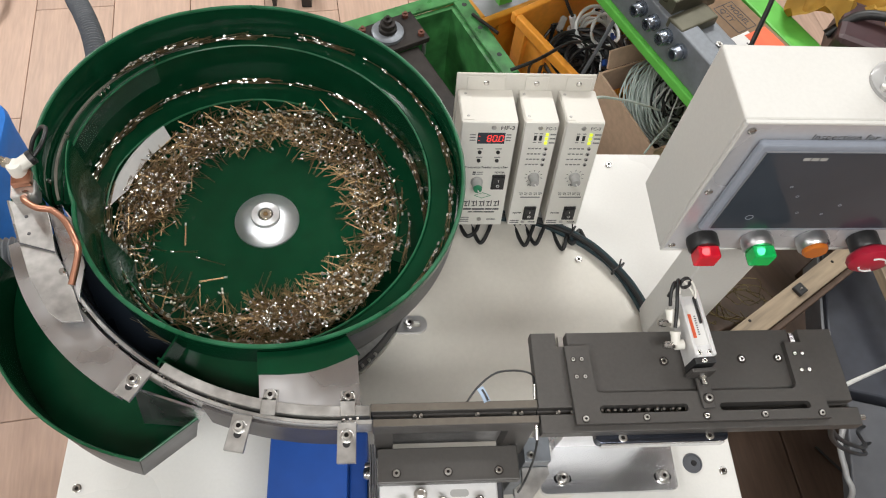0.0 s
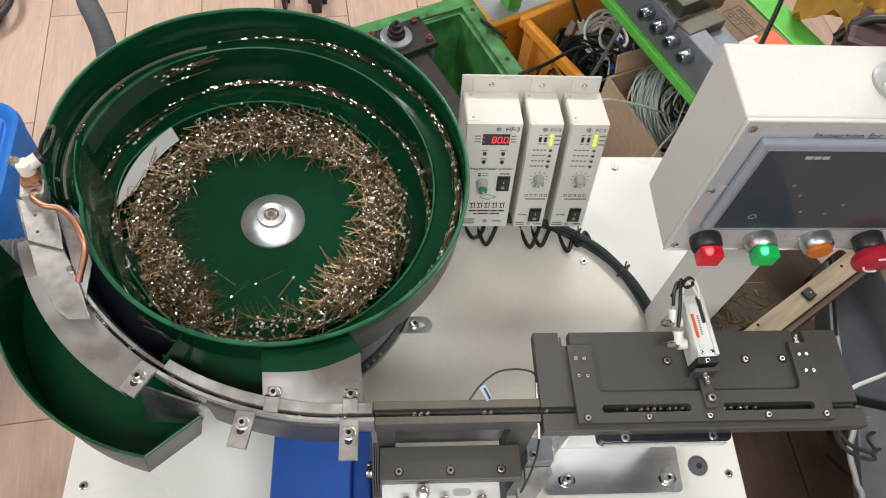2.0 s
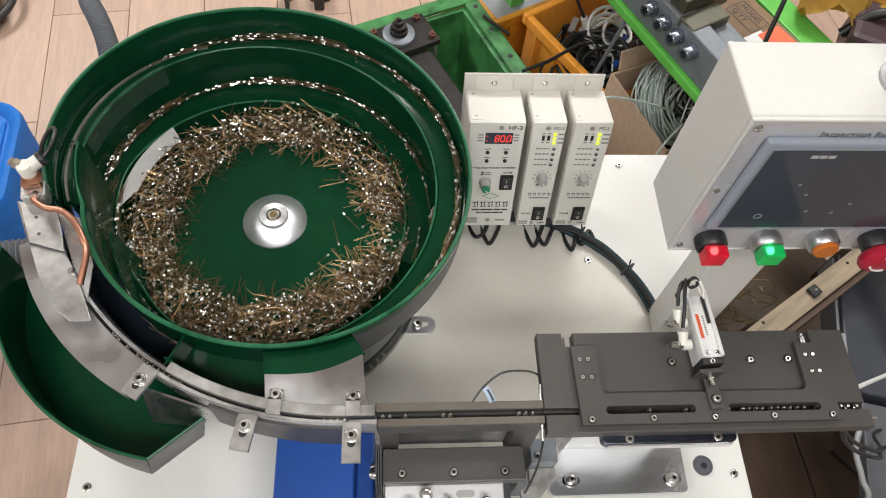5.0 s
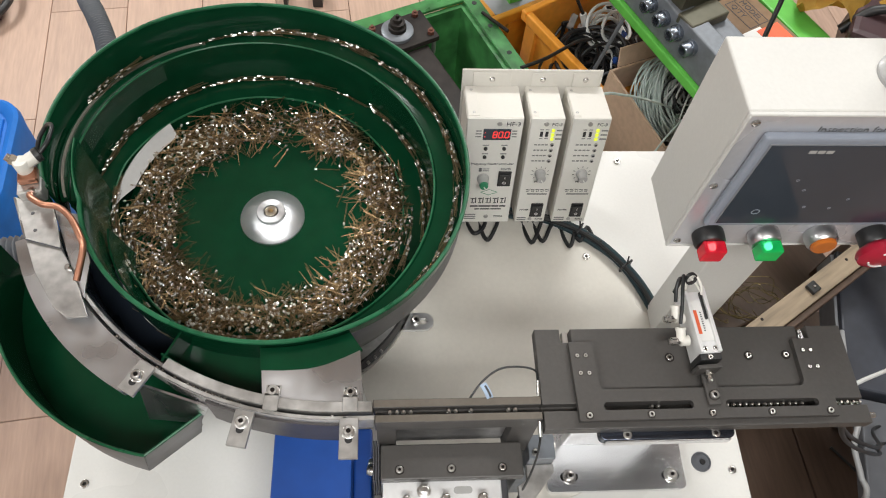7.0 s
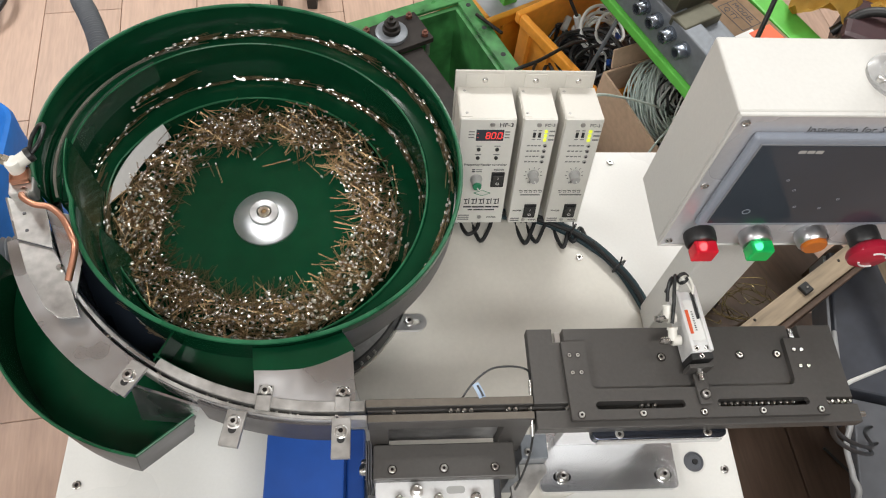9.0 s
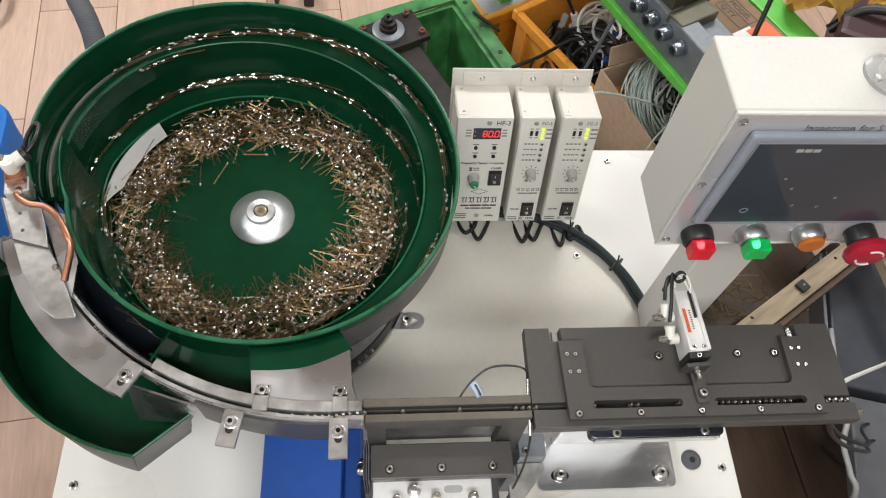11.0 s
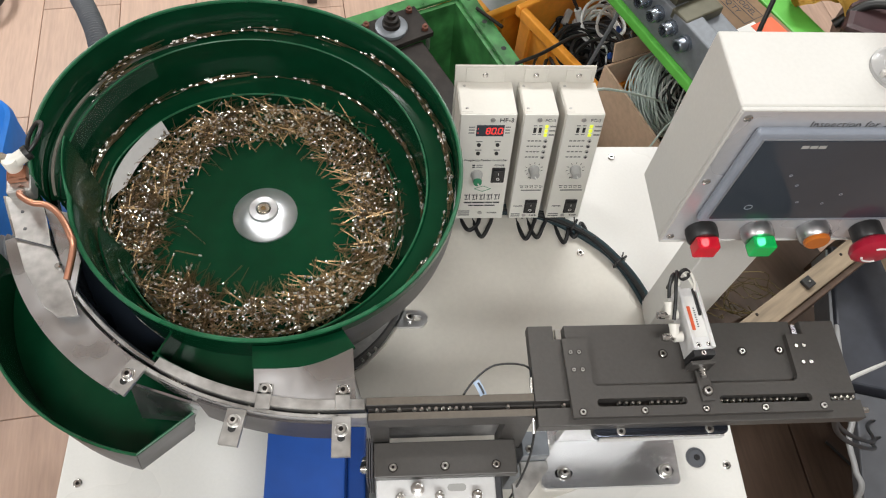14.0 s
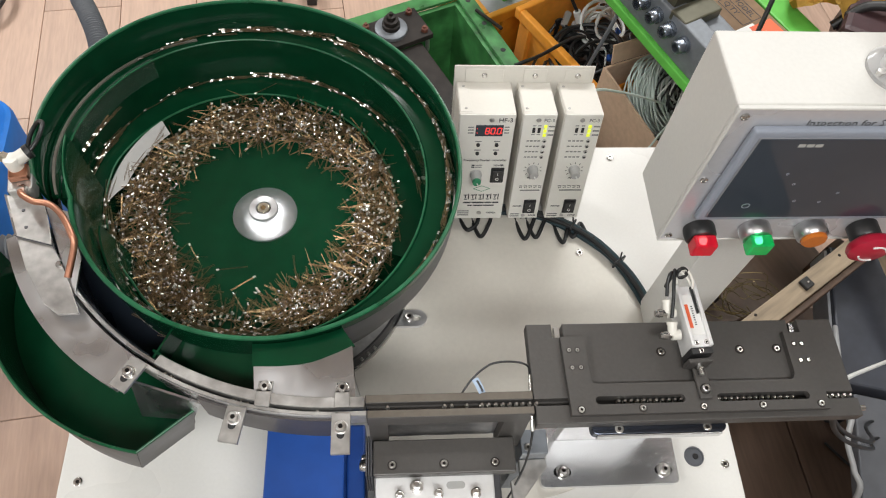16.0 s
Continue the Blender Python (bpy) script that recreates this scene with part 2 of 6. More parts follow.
def lathe(profile, n=48, m=None, bm=None, closed=False):
    """Turn (radius, z) pairs round the z axis."""
    b = bmesh.new()
    rings = []
    for r, z in profile:
        if r < 1e-6:
            rings.append([b.verts.new((0, 0, z))])
        else:
            rings.append([b.verts.new((r * math.cos(2 * math.pi * i / n), r * math.sin(2 * math.pi * i / n), z)) for i in range(n)])
    pairs = list(zip(rings, rings[1:])) + ([(rings[-1], rings[0])] if closed else [])
    for a, c in pairs:
        for i in range(n):
            j = (i + 1) % n
            if len(a) == 1 and len(c) == 1:
                continue
            if len(a) == 1:
                b.faces.new((a[0], c[j], c[i]))
            elif len(c) == 1:
                b.faces.new((a[i], a[j], c[0]))
            else:
                b.faces.new((a[i], a[j], c[j], c[i]))
    bmesh.ops.recalc_face_normals(b, faces=b.faces)
    if m is not None:
        b.transform(m)
    return join_into(bm, b) if bm is not None else b


def rod(p, q, r, n=12, bm=None):
    p, q = Vector(p), Vector(q)
    d = q - p
    m = Matrix.Translation(p) @ d.to_track_quat("Z", "Y").to_matrix().to_4x4()
    return lathe([(0, 0), (r, 0), (r, d.length), (0, d.length)], n, m, bm)


def smooth_path(points, steps=8):
    pts = [Vector(q) for q in points]
    pts = [pts[0] * 2 - pts[1]] + pts + [pts[-1] * 2 - pts[-2]]
    out = []
    for i in range(1, len(pts) - 2):
        for s in range(steps):
            t = s / steps
            a, b, c, d = pts[i - 1:i + 3]
            out.append(0.5 * ((2 * b) + (c - a) * t + (2 * a - 5 * b + 4 * c - d) * t * t + (3 * b - a - 3 * c + d) * t ** 3))
    out.append(pts[-2].copy())
    return out


def tube(points, r, n=8, steps=8, bm=None, ripple=0.0, period=0.01):
    """A round cable or pipe along a smooth line; ripple makes it corrugated."""
    path = smooth_path(points, steps)
    b = bmesh.new()
    rings = []
    run = 0.0
    side = Vector((0, 0, 1))
    for i, c in enumerate(path):
        d = (path[min(i + 1, len(path) - 1)] - path[max(i - 1, 0)]).normalized()
        if i:
            run += (c - path[i - 1]).length
        u = side - d * side.dot(d)
        if u.length < 1e-4:
            u = d.orthogonal()
        u.normalize()
        side = u
        w = d.cross(u)
        rr = r * (1 + ripple * math.sin(2 * math.pi * run / period)) if ripple else r
        rings.append([b.verts.new(c + (u * math.cos(2 * math.pi * k / n) + w * math.sin(2 * math.pi * k / n)) * rr) for k in range(n)])
    for a, c in zip(rings, rings[1:]):
        for k in range(n):
            b.faces.new((a[k], a[(k + 1) % n], c[(k + 1) % n], c[k]))
    b.faces.new(rings[0][::-1])
    b.faces.new(rings[-1])
    bmesh.ops.recalc_face_normals(b, faces=b.faces)
    return join_into(bm, b) if bm is not None else b


def sweep(section, centre, a0, a1, n, bm=None, slots=()):
    """Sweep a closed (r, z) section, given by section(angle), round the z axis from a0 to a1 degrees."""
    b = bmesh.new()
    rings = []
    for i in range(n + 1):
        a = radians(a0 + (a1 - a0) * i / n)
        rings.append([b.verts.new((centre[0] + r * math.cos(a), centre[1] + r * math.sin(a), z)) for r, z in section(a)])
    k = len(rings[0])
    for p, q in zip(rings, rings[1:]):
        for j in range(k):
            fc = b.faces.new((p[j], p[(j + 1) % k], q[(j + 1) % k], q[j]))
            fc.material_index = slots[j] if slots else 0
    b.faces.new(rings[0][::-1])
    b.faces.new(rings[-1])
    bmesh.ops.recalc_face_normals(b, faces=b.faces)
    return join_into(bm, b) if bm is not None else b


def plate(outline, z0, z1, bevel=0.0, m=None, bm=None, seg=2):
    """An upright prism over a closed outline of (x, y) corners."""
    b = bmesh.new()
    vs = [b.verts.new((x, y, z0)) for x, y in outline]
    fc = b.faces.new(vs)
    ext = bmesh.ops.extrude_face_region(b, geom=[fc])
    for v in ext["geom"]:
        if isinstance(v, bmesh.types.BMVert):
            v.co.z = z1
    bmesh.ops.recalc_face_normals(b, faces=b.faces)
    if bevel:
        top = [e for e in b.edges if all(abs(v.co.z - z1) < 1e-6 for v in e.verts)]
        bmesh.ops.bevel(b, geom=top, offset=bevel, segments=seg, profile=0.5, affect="EDGES")
    if m is not None:
        b.transform(m)
    return join_into(bm, b) if bm is not None else b


def socket_head(r, h, washer=0.0, thick=0.0012, z=0.0):
    """A socket head screw as a bmesh; the hexagon recess takes the second material."""
    b = bmesh.new()
    if washer:
        lathe([(0, z), (washer, z), (washer, z + thick * 0.8), (washer * 0.94, z + thick), (r, z + thick)], 26, None, b)
        z += thick
    lathe([(r, z), (r, z + h * 0.82), (r * 0.94, z + h * 0.93), (r * 0.82, z + h), (r * 0.45, z + h * 0.93)], 22, None, b)
    k = len(b.faces)
    lathe([(r * 0.46, z + h * 0.935), (r * 0.42, z + h * 0.45), (0, z + h * 0.45)], 6, None, b)
    b.faces.ensure_lookup_table()
    for fc in b.faces[k:]:
        fc.material_index = 1
    return b


def cap_screw(name, x, y, z, r, h, parent, m=None, washer=0.0):
    """Socket head screw set in a plate, with a dark counterbore round it if asked."""
    b = socket_head(r, h)
    if washer:
        k = len(b.faces)
        lathe([(r, 0.0003), (washer, 0.0003), (washer, 0.0), (r, 0.0)], 24, None, b)
        b.faces.ensure_lookup_table()
        for fc in b.faces[k:]:
            fc.material_index = 1
    b.transform(Matrix.Translation((x, y, z)) if m is None else m @ Matrix.Translation((x, y, z)))
    return part(name, b, [CHROME, DARKIRON], parent, smooth=True)


def writing(name, body, size, m, material, parent, align="CENTER", depth=0.0003, space=1.0, thin=0.0):
    cu = bpy.data.curves.new(name, "FONT")
    cu.body, cu.size, cu.align_x, cu.align_y, cu.extrude, cu.space_character = body, size, align, "CENTER", depth, space
    cu.resolution_u, cu.offset = 2, -thin
    tmp = bpy.data.objects.new("tmp_text", cu)
    scene.collection.objects.link(tmp)
    bpy.context.view_layer.update()
    me = bpy.data.meshes.new_from_object(tmp.evaluated_get(bpy.context.evaluated_depsgraph_get()))
    bpy.data.objects.remove(tmp)
    bpy.data.curves.remove(cu)
    me.materials.clear()
    me.materials.append(material)
    me.transform(m)
    me.name = name
    ob = new(name, me)
    ob.parent = parent
    return ob


def rounded(x0, x1, y0, y1, r, n=6):
    out = []
    for cx, cy, a in ((x1 - r, y1 - r, 0), (x0 + r, y1 - r, 90), (x0 + r, y0 + r, 180), (x1 - r, y0 + r, 270)):
        for k in range(n + 1):
            t = radians(a + 90 * k / n)
            out.append((cx + r * math.cos(t), cy + r * math.sin(t)))
    return out


def holed_plate(outline, holes, z0, z1):
    """A plate with openings right through it."""
    b = bmesh.new()
    edges = []
    for loop in [outline] + holes:
        vs = [b.verts.new((x, y, z1)) for x, y in loop]
        edges += [b.edges.new((vs[i], vs[(i + 1) % len(vs)])) for i in range(len(vs))]
    res = bmesh.ops.triangle_fill(b, use_beauty=True, use_dissolve=False, edges=edges)
    faces = [g for g in res["geom"] if isinstance(g, bmesh.types.BMFace)]
    ext = bmesh.ops.extrude_face_region(b, geom=faces)
    for v in ext["geom"]:
        if isinstance(v, bmesh.types.BMVert):
            v.co.z = z0
    bmesh.ops.recalc_face_normals(b, faces=b.faces)
    return b

# ---- the room ----
TABLE = 0.80
TRACK_Y, TRACK_Z = -0.2415, 1.0290


def structure(name, bm, material, label, category, smooth=False):
    return tagged(part(name, bm, material, None, "", smooth), label, category, "", "structure")


def room():
    structure("ground", block(-3.2, 3.4, -2.6, 3.6, -0.06, -0.012), WOODDARK, "dark underlay below the laminate floor boards", "floor")
    structure("wall_north", block(-3.2, 3.4, 3.6, 3.72, -0.06, 2.7), WALLPAINT, "plain grey painted workshop wall", "wall")
    structure("wall_south", block(-3.2, 3.4, -2.72, -2.6, -0.06, 2.7), WALLPAINT, "plain grey painted workshop wall", "wall")
    structure("wall_west", block(-3.32, -3.2, -2.72, 3.72, -0.06, 2.7), WALLPAINT, "plain grey painted workshop wall", "wall")
    structure("wall_east", block(3.4, 3.52, -2.72, 3.72, -0.06, 2.7), WALLPAINT, "plain grey painted workshop wall", "wall")
    structure("ceiling", block(-3.32, 3.52, -2.72, 3.72, 2.7, 2.78), CEILPAINT, "grey boarded workshop ceiling", "ceiling")


room()


# ---- the machine table ----
def machine_table():
    t = empty("machine_table", pose(0, 0, 0), "white powder-coated steel machine table with bolted top", "table")
    part("tabletop", block(-0.208, 0.512, -0.62, 0.187, TABLE - 0.015, TABLE, 0.0015), WHITE, t)
    part("cabinet", block(-0.19, 0.495, -0.6, 0.17, 0.06, TABLE - 0.015, 0.003), WHITE, t)
    for x, y in ((-0.17, -0.58), (0.475, -0.58), (-0.17, 0.15), (0.475, 0.15)):
        part("foot", lathe([(0, 0), (0.03, 0), (0.03, 0.012), (0.008, 0.02), (0.008, 0.06), (0, 0.06)], 20, pose(x, y, 0)), BLACK, t)
    part("round_base_plate", lathe([(0, 0.0), (0.1765, 0.0), (0.1772, 0.0006), (0.1772, 0.0014), (0.1765, 0.002), (0, 0.002)], 96, pose(0.266, -0.0995, TABLE)), SATIN, t, "round satin grey base plate", True)
    part("cable_hole", lathe([(0.0108, 0.0), (0.0108, 0.0016), (0.0094, 0.0018), (0.0092, 0.0004), (0, 0.0004)], 32, pose(0.4642, -0.2364, TABLE)), [SHELFGREY], t, "round cable hole", True)
    # small black disc, set off-centre on the grey one
    part("hole_spot", lathe([(0, 0.0006), (0.0034, 0.0006), (0.0030, 0.0014), (0, 0.0016)], 20, pose(0.4660, -0.2362, TABLE)), [BLACK], t, "small black disc in the cable hole", True)
    for x, y in ((0.4352, 0.1683), (0.3714, 0.0194), (0.4969, -0.2456), (-0.1885, -0.2418), (0.396, -0.155)):
        cap_screw("table_screw", x, y, TABLE + (0.0020 if math.hypot(x - 0.266, y + 0.0995) < 0.177 else 0), 0.0044, 0.0020, t)
    return t


machine_table()


# ---- the vibratory bowl ----
def rim_r(a):
    """Outer wall radius at the angle a, -184 to 192 degrees, in radians."""
    if a < -2.74:
        return 0.1514 + 0.0125 * (-2.74 - a)
    if a > 1.94:
        u = (a - 1.94) / 1.31
        return 0.2010 + 0.022 * u - 0.0375 * u * u
    return 0.2051 + 0.0068 * a - 0.0046 * a * a


def rim_z(a):
    return min(1.0405, 1.0329 - 0.0195 * math.cos(a)) if a > 0 else 1.0329 - 0.0195 * math.cos(a)


def wrapped(deg):
    d = (deg + 157) % 360 - 157
    return radians(d if d < 188 else d - 360)


def track_z(deg):
    return 0.930 + 0.0527 * (deg + 20) / 360


def track_in(deg):
    """Radius of the track's inner edge."""
    r = 0.141 + 8.5e-5 * deg
    if deg > 482:
        r -= 0.0165 * ((deg - 482) / 60) ** 1.2
    if 162 < deg < 350:
        front = rim_r(radians(max(203, deg) - 360)) - 0.019
        r = min(r, r + (max(0.1435, front) - r) * min(1, (deg - 162) / 34))
    return r


def track_out(deg):
    if 174 < deg < 203:
        wide, k = track_in(deg + 360) + 0.0016 if deg < 190 else 0.166, min(1, max(0, deg - 179) / 6)
        return wide + (rim_r(radians(deg - 360)) - 0.0030 - wide) * k
    if deg + 360 <= 542:
        return track_in(deg + 360) + 0.0016
    return rim_r(radians(deg - 360) if deg > 482 else wrapped(deg)) - 0.0036 - 0.0022


def bowl_feeder():
    f = empty("vibratory_bowl", pose(0, 0, TABLE), "deep green lacquered vibratory feeder bowl with spiral track", "bowl feeder")
    down = Matrix.Translation((0, 0, -TABLE))

    def add(name, bm, material, label="", smooth=True):
        bm.transform(down)
        return part(name, bm, material, f, label, smooth)

    def wall(a):
        r, z = rim_r(a), rim_z(a)
        deep = 0.052 + 0.034 * min(1.0, max(0.0, (-2.45 - a) / 0.2))
        return [(r - 0.0036, z - deep), (r - 0.0008, z - 0.012), (r, z - 0.001), (r - 0.0008, z), (r - 0.003, z), (r - 0.0036, z - 0.001), (r - 0.0046, z - 0.03), (r - 0.0062, z - deep)]
    add("outer_wall", sweep(wall, (0, 0), -62, 192, 122, None, (1, 0, 0, 0, 0, 0, 0, 1)), [GREEN, DARKSTEEL], "green lacquered wall, bare dark steel outside")
    add("front_wall", sweep(wall, (0, 0), -183, -62, 64), GREEN, "green lacquered wall on both sides")
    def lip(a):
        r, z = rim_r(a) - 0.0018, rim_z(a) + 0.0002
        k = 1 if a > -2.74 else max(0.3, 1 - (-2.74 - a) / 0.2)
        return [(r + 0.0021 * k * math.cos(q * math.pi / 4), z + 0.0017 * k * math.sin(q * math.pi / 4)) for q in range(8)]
    add("rim_lip", sweep(lip, (0, 0), -183, 192, 174), GREENLIP, "rounded rim edge, its highlight painted lighter green")
    add("bowl_floor", lathe([(0, 0.9265), (0.060, 0.928), (0.1405, 0.931), (0.1405, 0.926), (0, 0.921)], 96), GREEN)

    def ribbon(d0, d1, n):
        b = bmesh.new()
        rings = []
        for i in range(n + 1):
            d = d0 + (d1 - d0) * i / n
            a = radians(d)
            ri, z = track_in(d), track_z(d)
            ro = max(ri + 0.006, track_out(d))
            zl = 0.922 if d < 340 else track_z(d - 360) - 0.0015
            prof = [(ri, zl), (ri, z + 0.0012), (ri + 0.0012, z + 0.0022), (ri + 0.0024, z + 0.0008), (ro, z - 0.0012), (ro, z - 0.0032), (ri + 0.0026, z - 0.0022), (ri + 0.0022, zl)]
            rings.append([b.verts.new((r * math.cos(a), r * math.sin(a), zz)) for r, zz in prof])
        k = len(rings[0])
        for p, q in zip(rings, rings[1:]):
            for j in range(k):
                b.faces.new((p[j], p[(j + 1) % k], q[(j + 1) % k], q[j]))
        b.faces.new(rings[0][::-1])
        b.faces.new(rings[-1])
        bmesh.ops.recalc_face_normals(b, faces=b.faces)
        return b
    add("spiral_track", ribbon(-20, 551, 264), GREEN)
    bead = [(track_in(d) * math.cos(radians(d)), track_in(d) * math.sin(radians(d)), track_z(d) + 0.0020) for d in range(-18, 541, 6)]
    add("track_edge", tube(bead, 0.0011, 8, 2), GREENLIP, "inner edge of the track, highlight painted lighter")
    hub = add("hub_cone", lathe([(0.0335, 0.926), (0.0335, 0.9288), (0.0331, 0.9294), (0.0152, 0.9376), (0.0149, 0.9404), (0.0143, 0.9410), (0.0078, 0.9410), (0.0075, 0.9376), (0, 0.9376)], 64, pose(0.0030, 0.0010, 0)), TURNED, "turned aluminium hub cone")
    b = socket_head(0.0064, 0.0046, 0.0, 0.0, 0.9371)
    b.transform(pose(0.0030, 0.0010, 0))
    add("hub_bolt", b, [BRASS, BRONZE], "hexagon socket bolt")
    # added dark ring paints the shade in the recess round the bolt
    add("hub_recess_shade", lathe([(0.0065, 0.9377), (0.0074, 0.9377), (0.0074, 0.9386), (0.0065, 0.9386)], 32, pose(0.0030, 0.0010, 0), None, True), DARKIRON)

    def chute(a):
        k = min(1.0, max(0.06, (radians(183) - a) / radians(14)))
        return [(0.1400 - 0.0070 * k, 0.9600 - 0.0160 * k), (0.1400, 0.9600), (0.1412, 0.9594), (0.1412 - 0.0070 * k, 0.9592 - 0.0160 * k)]
    add("steel_deflector", sweep(chute, (-0.008, 0.003), 136, 182, 28), ALUPALE, "bare steel deflector strip")
    def outlet(a):
        lo, hi = rim_r(a - 2 * math.pi) - 0.001, track_in(math.degrees(a) + 360) + 0.002
        return [(lo, 1.0055), (lo, 1.0085), (hi, 1.0115), (hi, 1.0085)]
    add("outlet_floor", sweep(outlet, (0, 0), 176, 191, 12), GREEN)
    tab = plate([(-0.2045, -0.0370), (-0.1862, -0.0270), (-0.1770, -0.0370), (-0.1730, -0.0480), (-0.2030, -0.0440)], 1.020, 1.028, 0.0008)
    add("outlet_tab", tab, GREEN, "", False)
    def insert(a):
        d = math.degrees(a) + 360
        z = track_z(d)
        ro = track_out(d)
        return [(ro - 0.0061, z - 0.002), (ro - 0.0058, z + 0.0012), (ro - 0.0034, z + 0.0012), (ro - 0.0031, z - 0.002)]
    add("wear_strip", sweep(insert, (0, 0), 112, 190, 44), WEAR, "worn bare steel track insert")
    def window(a):
        d = math.degrees(a) + 360
        return [(track_in(d) - 0.0005, track_z(d) - 0.022), (track_in(d) - 0.0005, track_z(d) + 0.0045), (track_in(d) + 0.0012, track_z(d) + 0.0045), (track_in(d) + 0.0012, track_z(d) - 0.022)]
    w = add("acrylic_shield", sweep(window, (0, 0), 128, 166, 24), CLEAR, "clear acrylic shield")
    w.visible_shadow = False
    def under(a):
        r = rim_r(a) - 0.0075
        return [(0.03, 0.908), (0.128, 0.908), (r - 0.012, 0.9215), (r, rim_z(a) - 0.050), (r - 0.0018, rim_z(a) - 0.050), (r - 0.0135, 0.9232), (0.128, 0.9100), (0.03, 0.9100)]
    add("bowl_underside", sweep(under, (0, 0), -157, 188, 110, None, (1, 1, 1, 0, 0, 0, 0, 0)), [GREEN, BLACKCAST], "black cone under the bowl")
    return f


bowl_feeder()


def vibrator_base():
    f = empty("vibrator_drive", pose(0, 0, TABLE), "dark steel vibrator drive under the bowl", "vibrator")
    part("drive_housing", lathe([(0, 0.0), (0.118, 0.0), (0.118, 0.062), (0.124, 0.068), (0.124, 0.080), (0.10, 0.090), (0, 0.092)], 72), BLACKCAST, f, "", True)
    part("drive_skirt", lathe([(0.1555, 0), (0.1580, 0), (0.1580, 0.031), (0.1572, 0.032), (0.1560, 0.032), (0.1555, 0.031)], 96, None, None, True), BLACKCAST, f, "black rubber skirt", True)
    part("drive_deck", lathe([(0.118, 0.026), (0.1556, 0.026), (0.1556, 0.030), (0.118, 0.030)], 96, None, None, True), STEEL_MATT, f, "pale steel deck", True)
    part("steel_collar", lathe([(0.1581, 0.001), (0.1606, 0.001), (0.1608, 0.006), (0.1600, 0.0075), (0.1581, 0.0075)], 96, closed=True), CHROME, f, "bright steel collar ring", True)
    for k in range(3):
        m = pose(0, 0, 0, 0, 0, 120 * k)
        lug = []
        for i in range(9):
            a = radians(-90 + 180 * i / 8)
            lug.append((0.1660 + 0.0105 * math.cos(a), -0.068 + 0.0105 * math.sin(a)))
        lug += [(0.125, -0.0575), (0.125, -0.0785)]
        part("foot_lug", holed_plate(lug, [rounded(0.1490, 0.1690, -0.0715, -0.0640, 0.0036)], 0.0022, 0.0075) if k == 0 else plate(lug, 0.0022, 0.0075, 0.001, m), STEEL, f)
        cap_screw("lug_screw", 0.1555, -0.0675, 0.0075, 0.0052, 0.0060, f, m)
    for a in (-50.5, -47, -43.5):
        x, y = math.cos(radians(a)), math.sin(radians(a))
        part("skirt_bolt", rod((0.156 * x, 0.156 * y, 0.0215), (0.1612 * x, 0.1612 * y, 0.0215), 0.0019, 10), CHROME, f)
    part("support_column", lathe([(0, 0.08), (0.05, 0.08), (0.05, 0.108), (0, 0.108)], 40), DARKSTEEL, f)
    return f


vibrator_base()


# ---- discharge tooling round the bowl ----
ARC = (0.0908, 0.0364)


def arc_strip(r0, r1, a0, a1, z0, z1, n=48, edge=0.0006):
    def sec(a):
        return [(r0, z0), (r1, z0), (r1, z1 - edge), (r1 - edge, z1), (r0 + edge, z1), (r0, z1 - edge)]
    return sweep(sec, ARC, a0, a1, n)


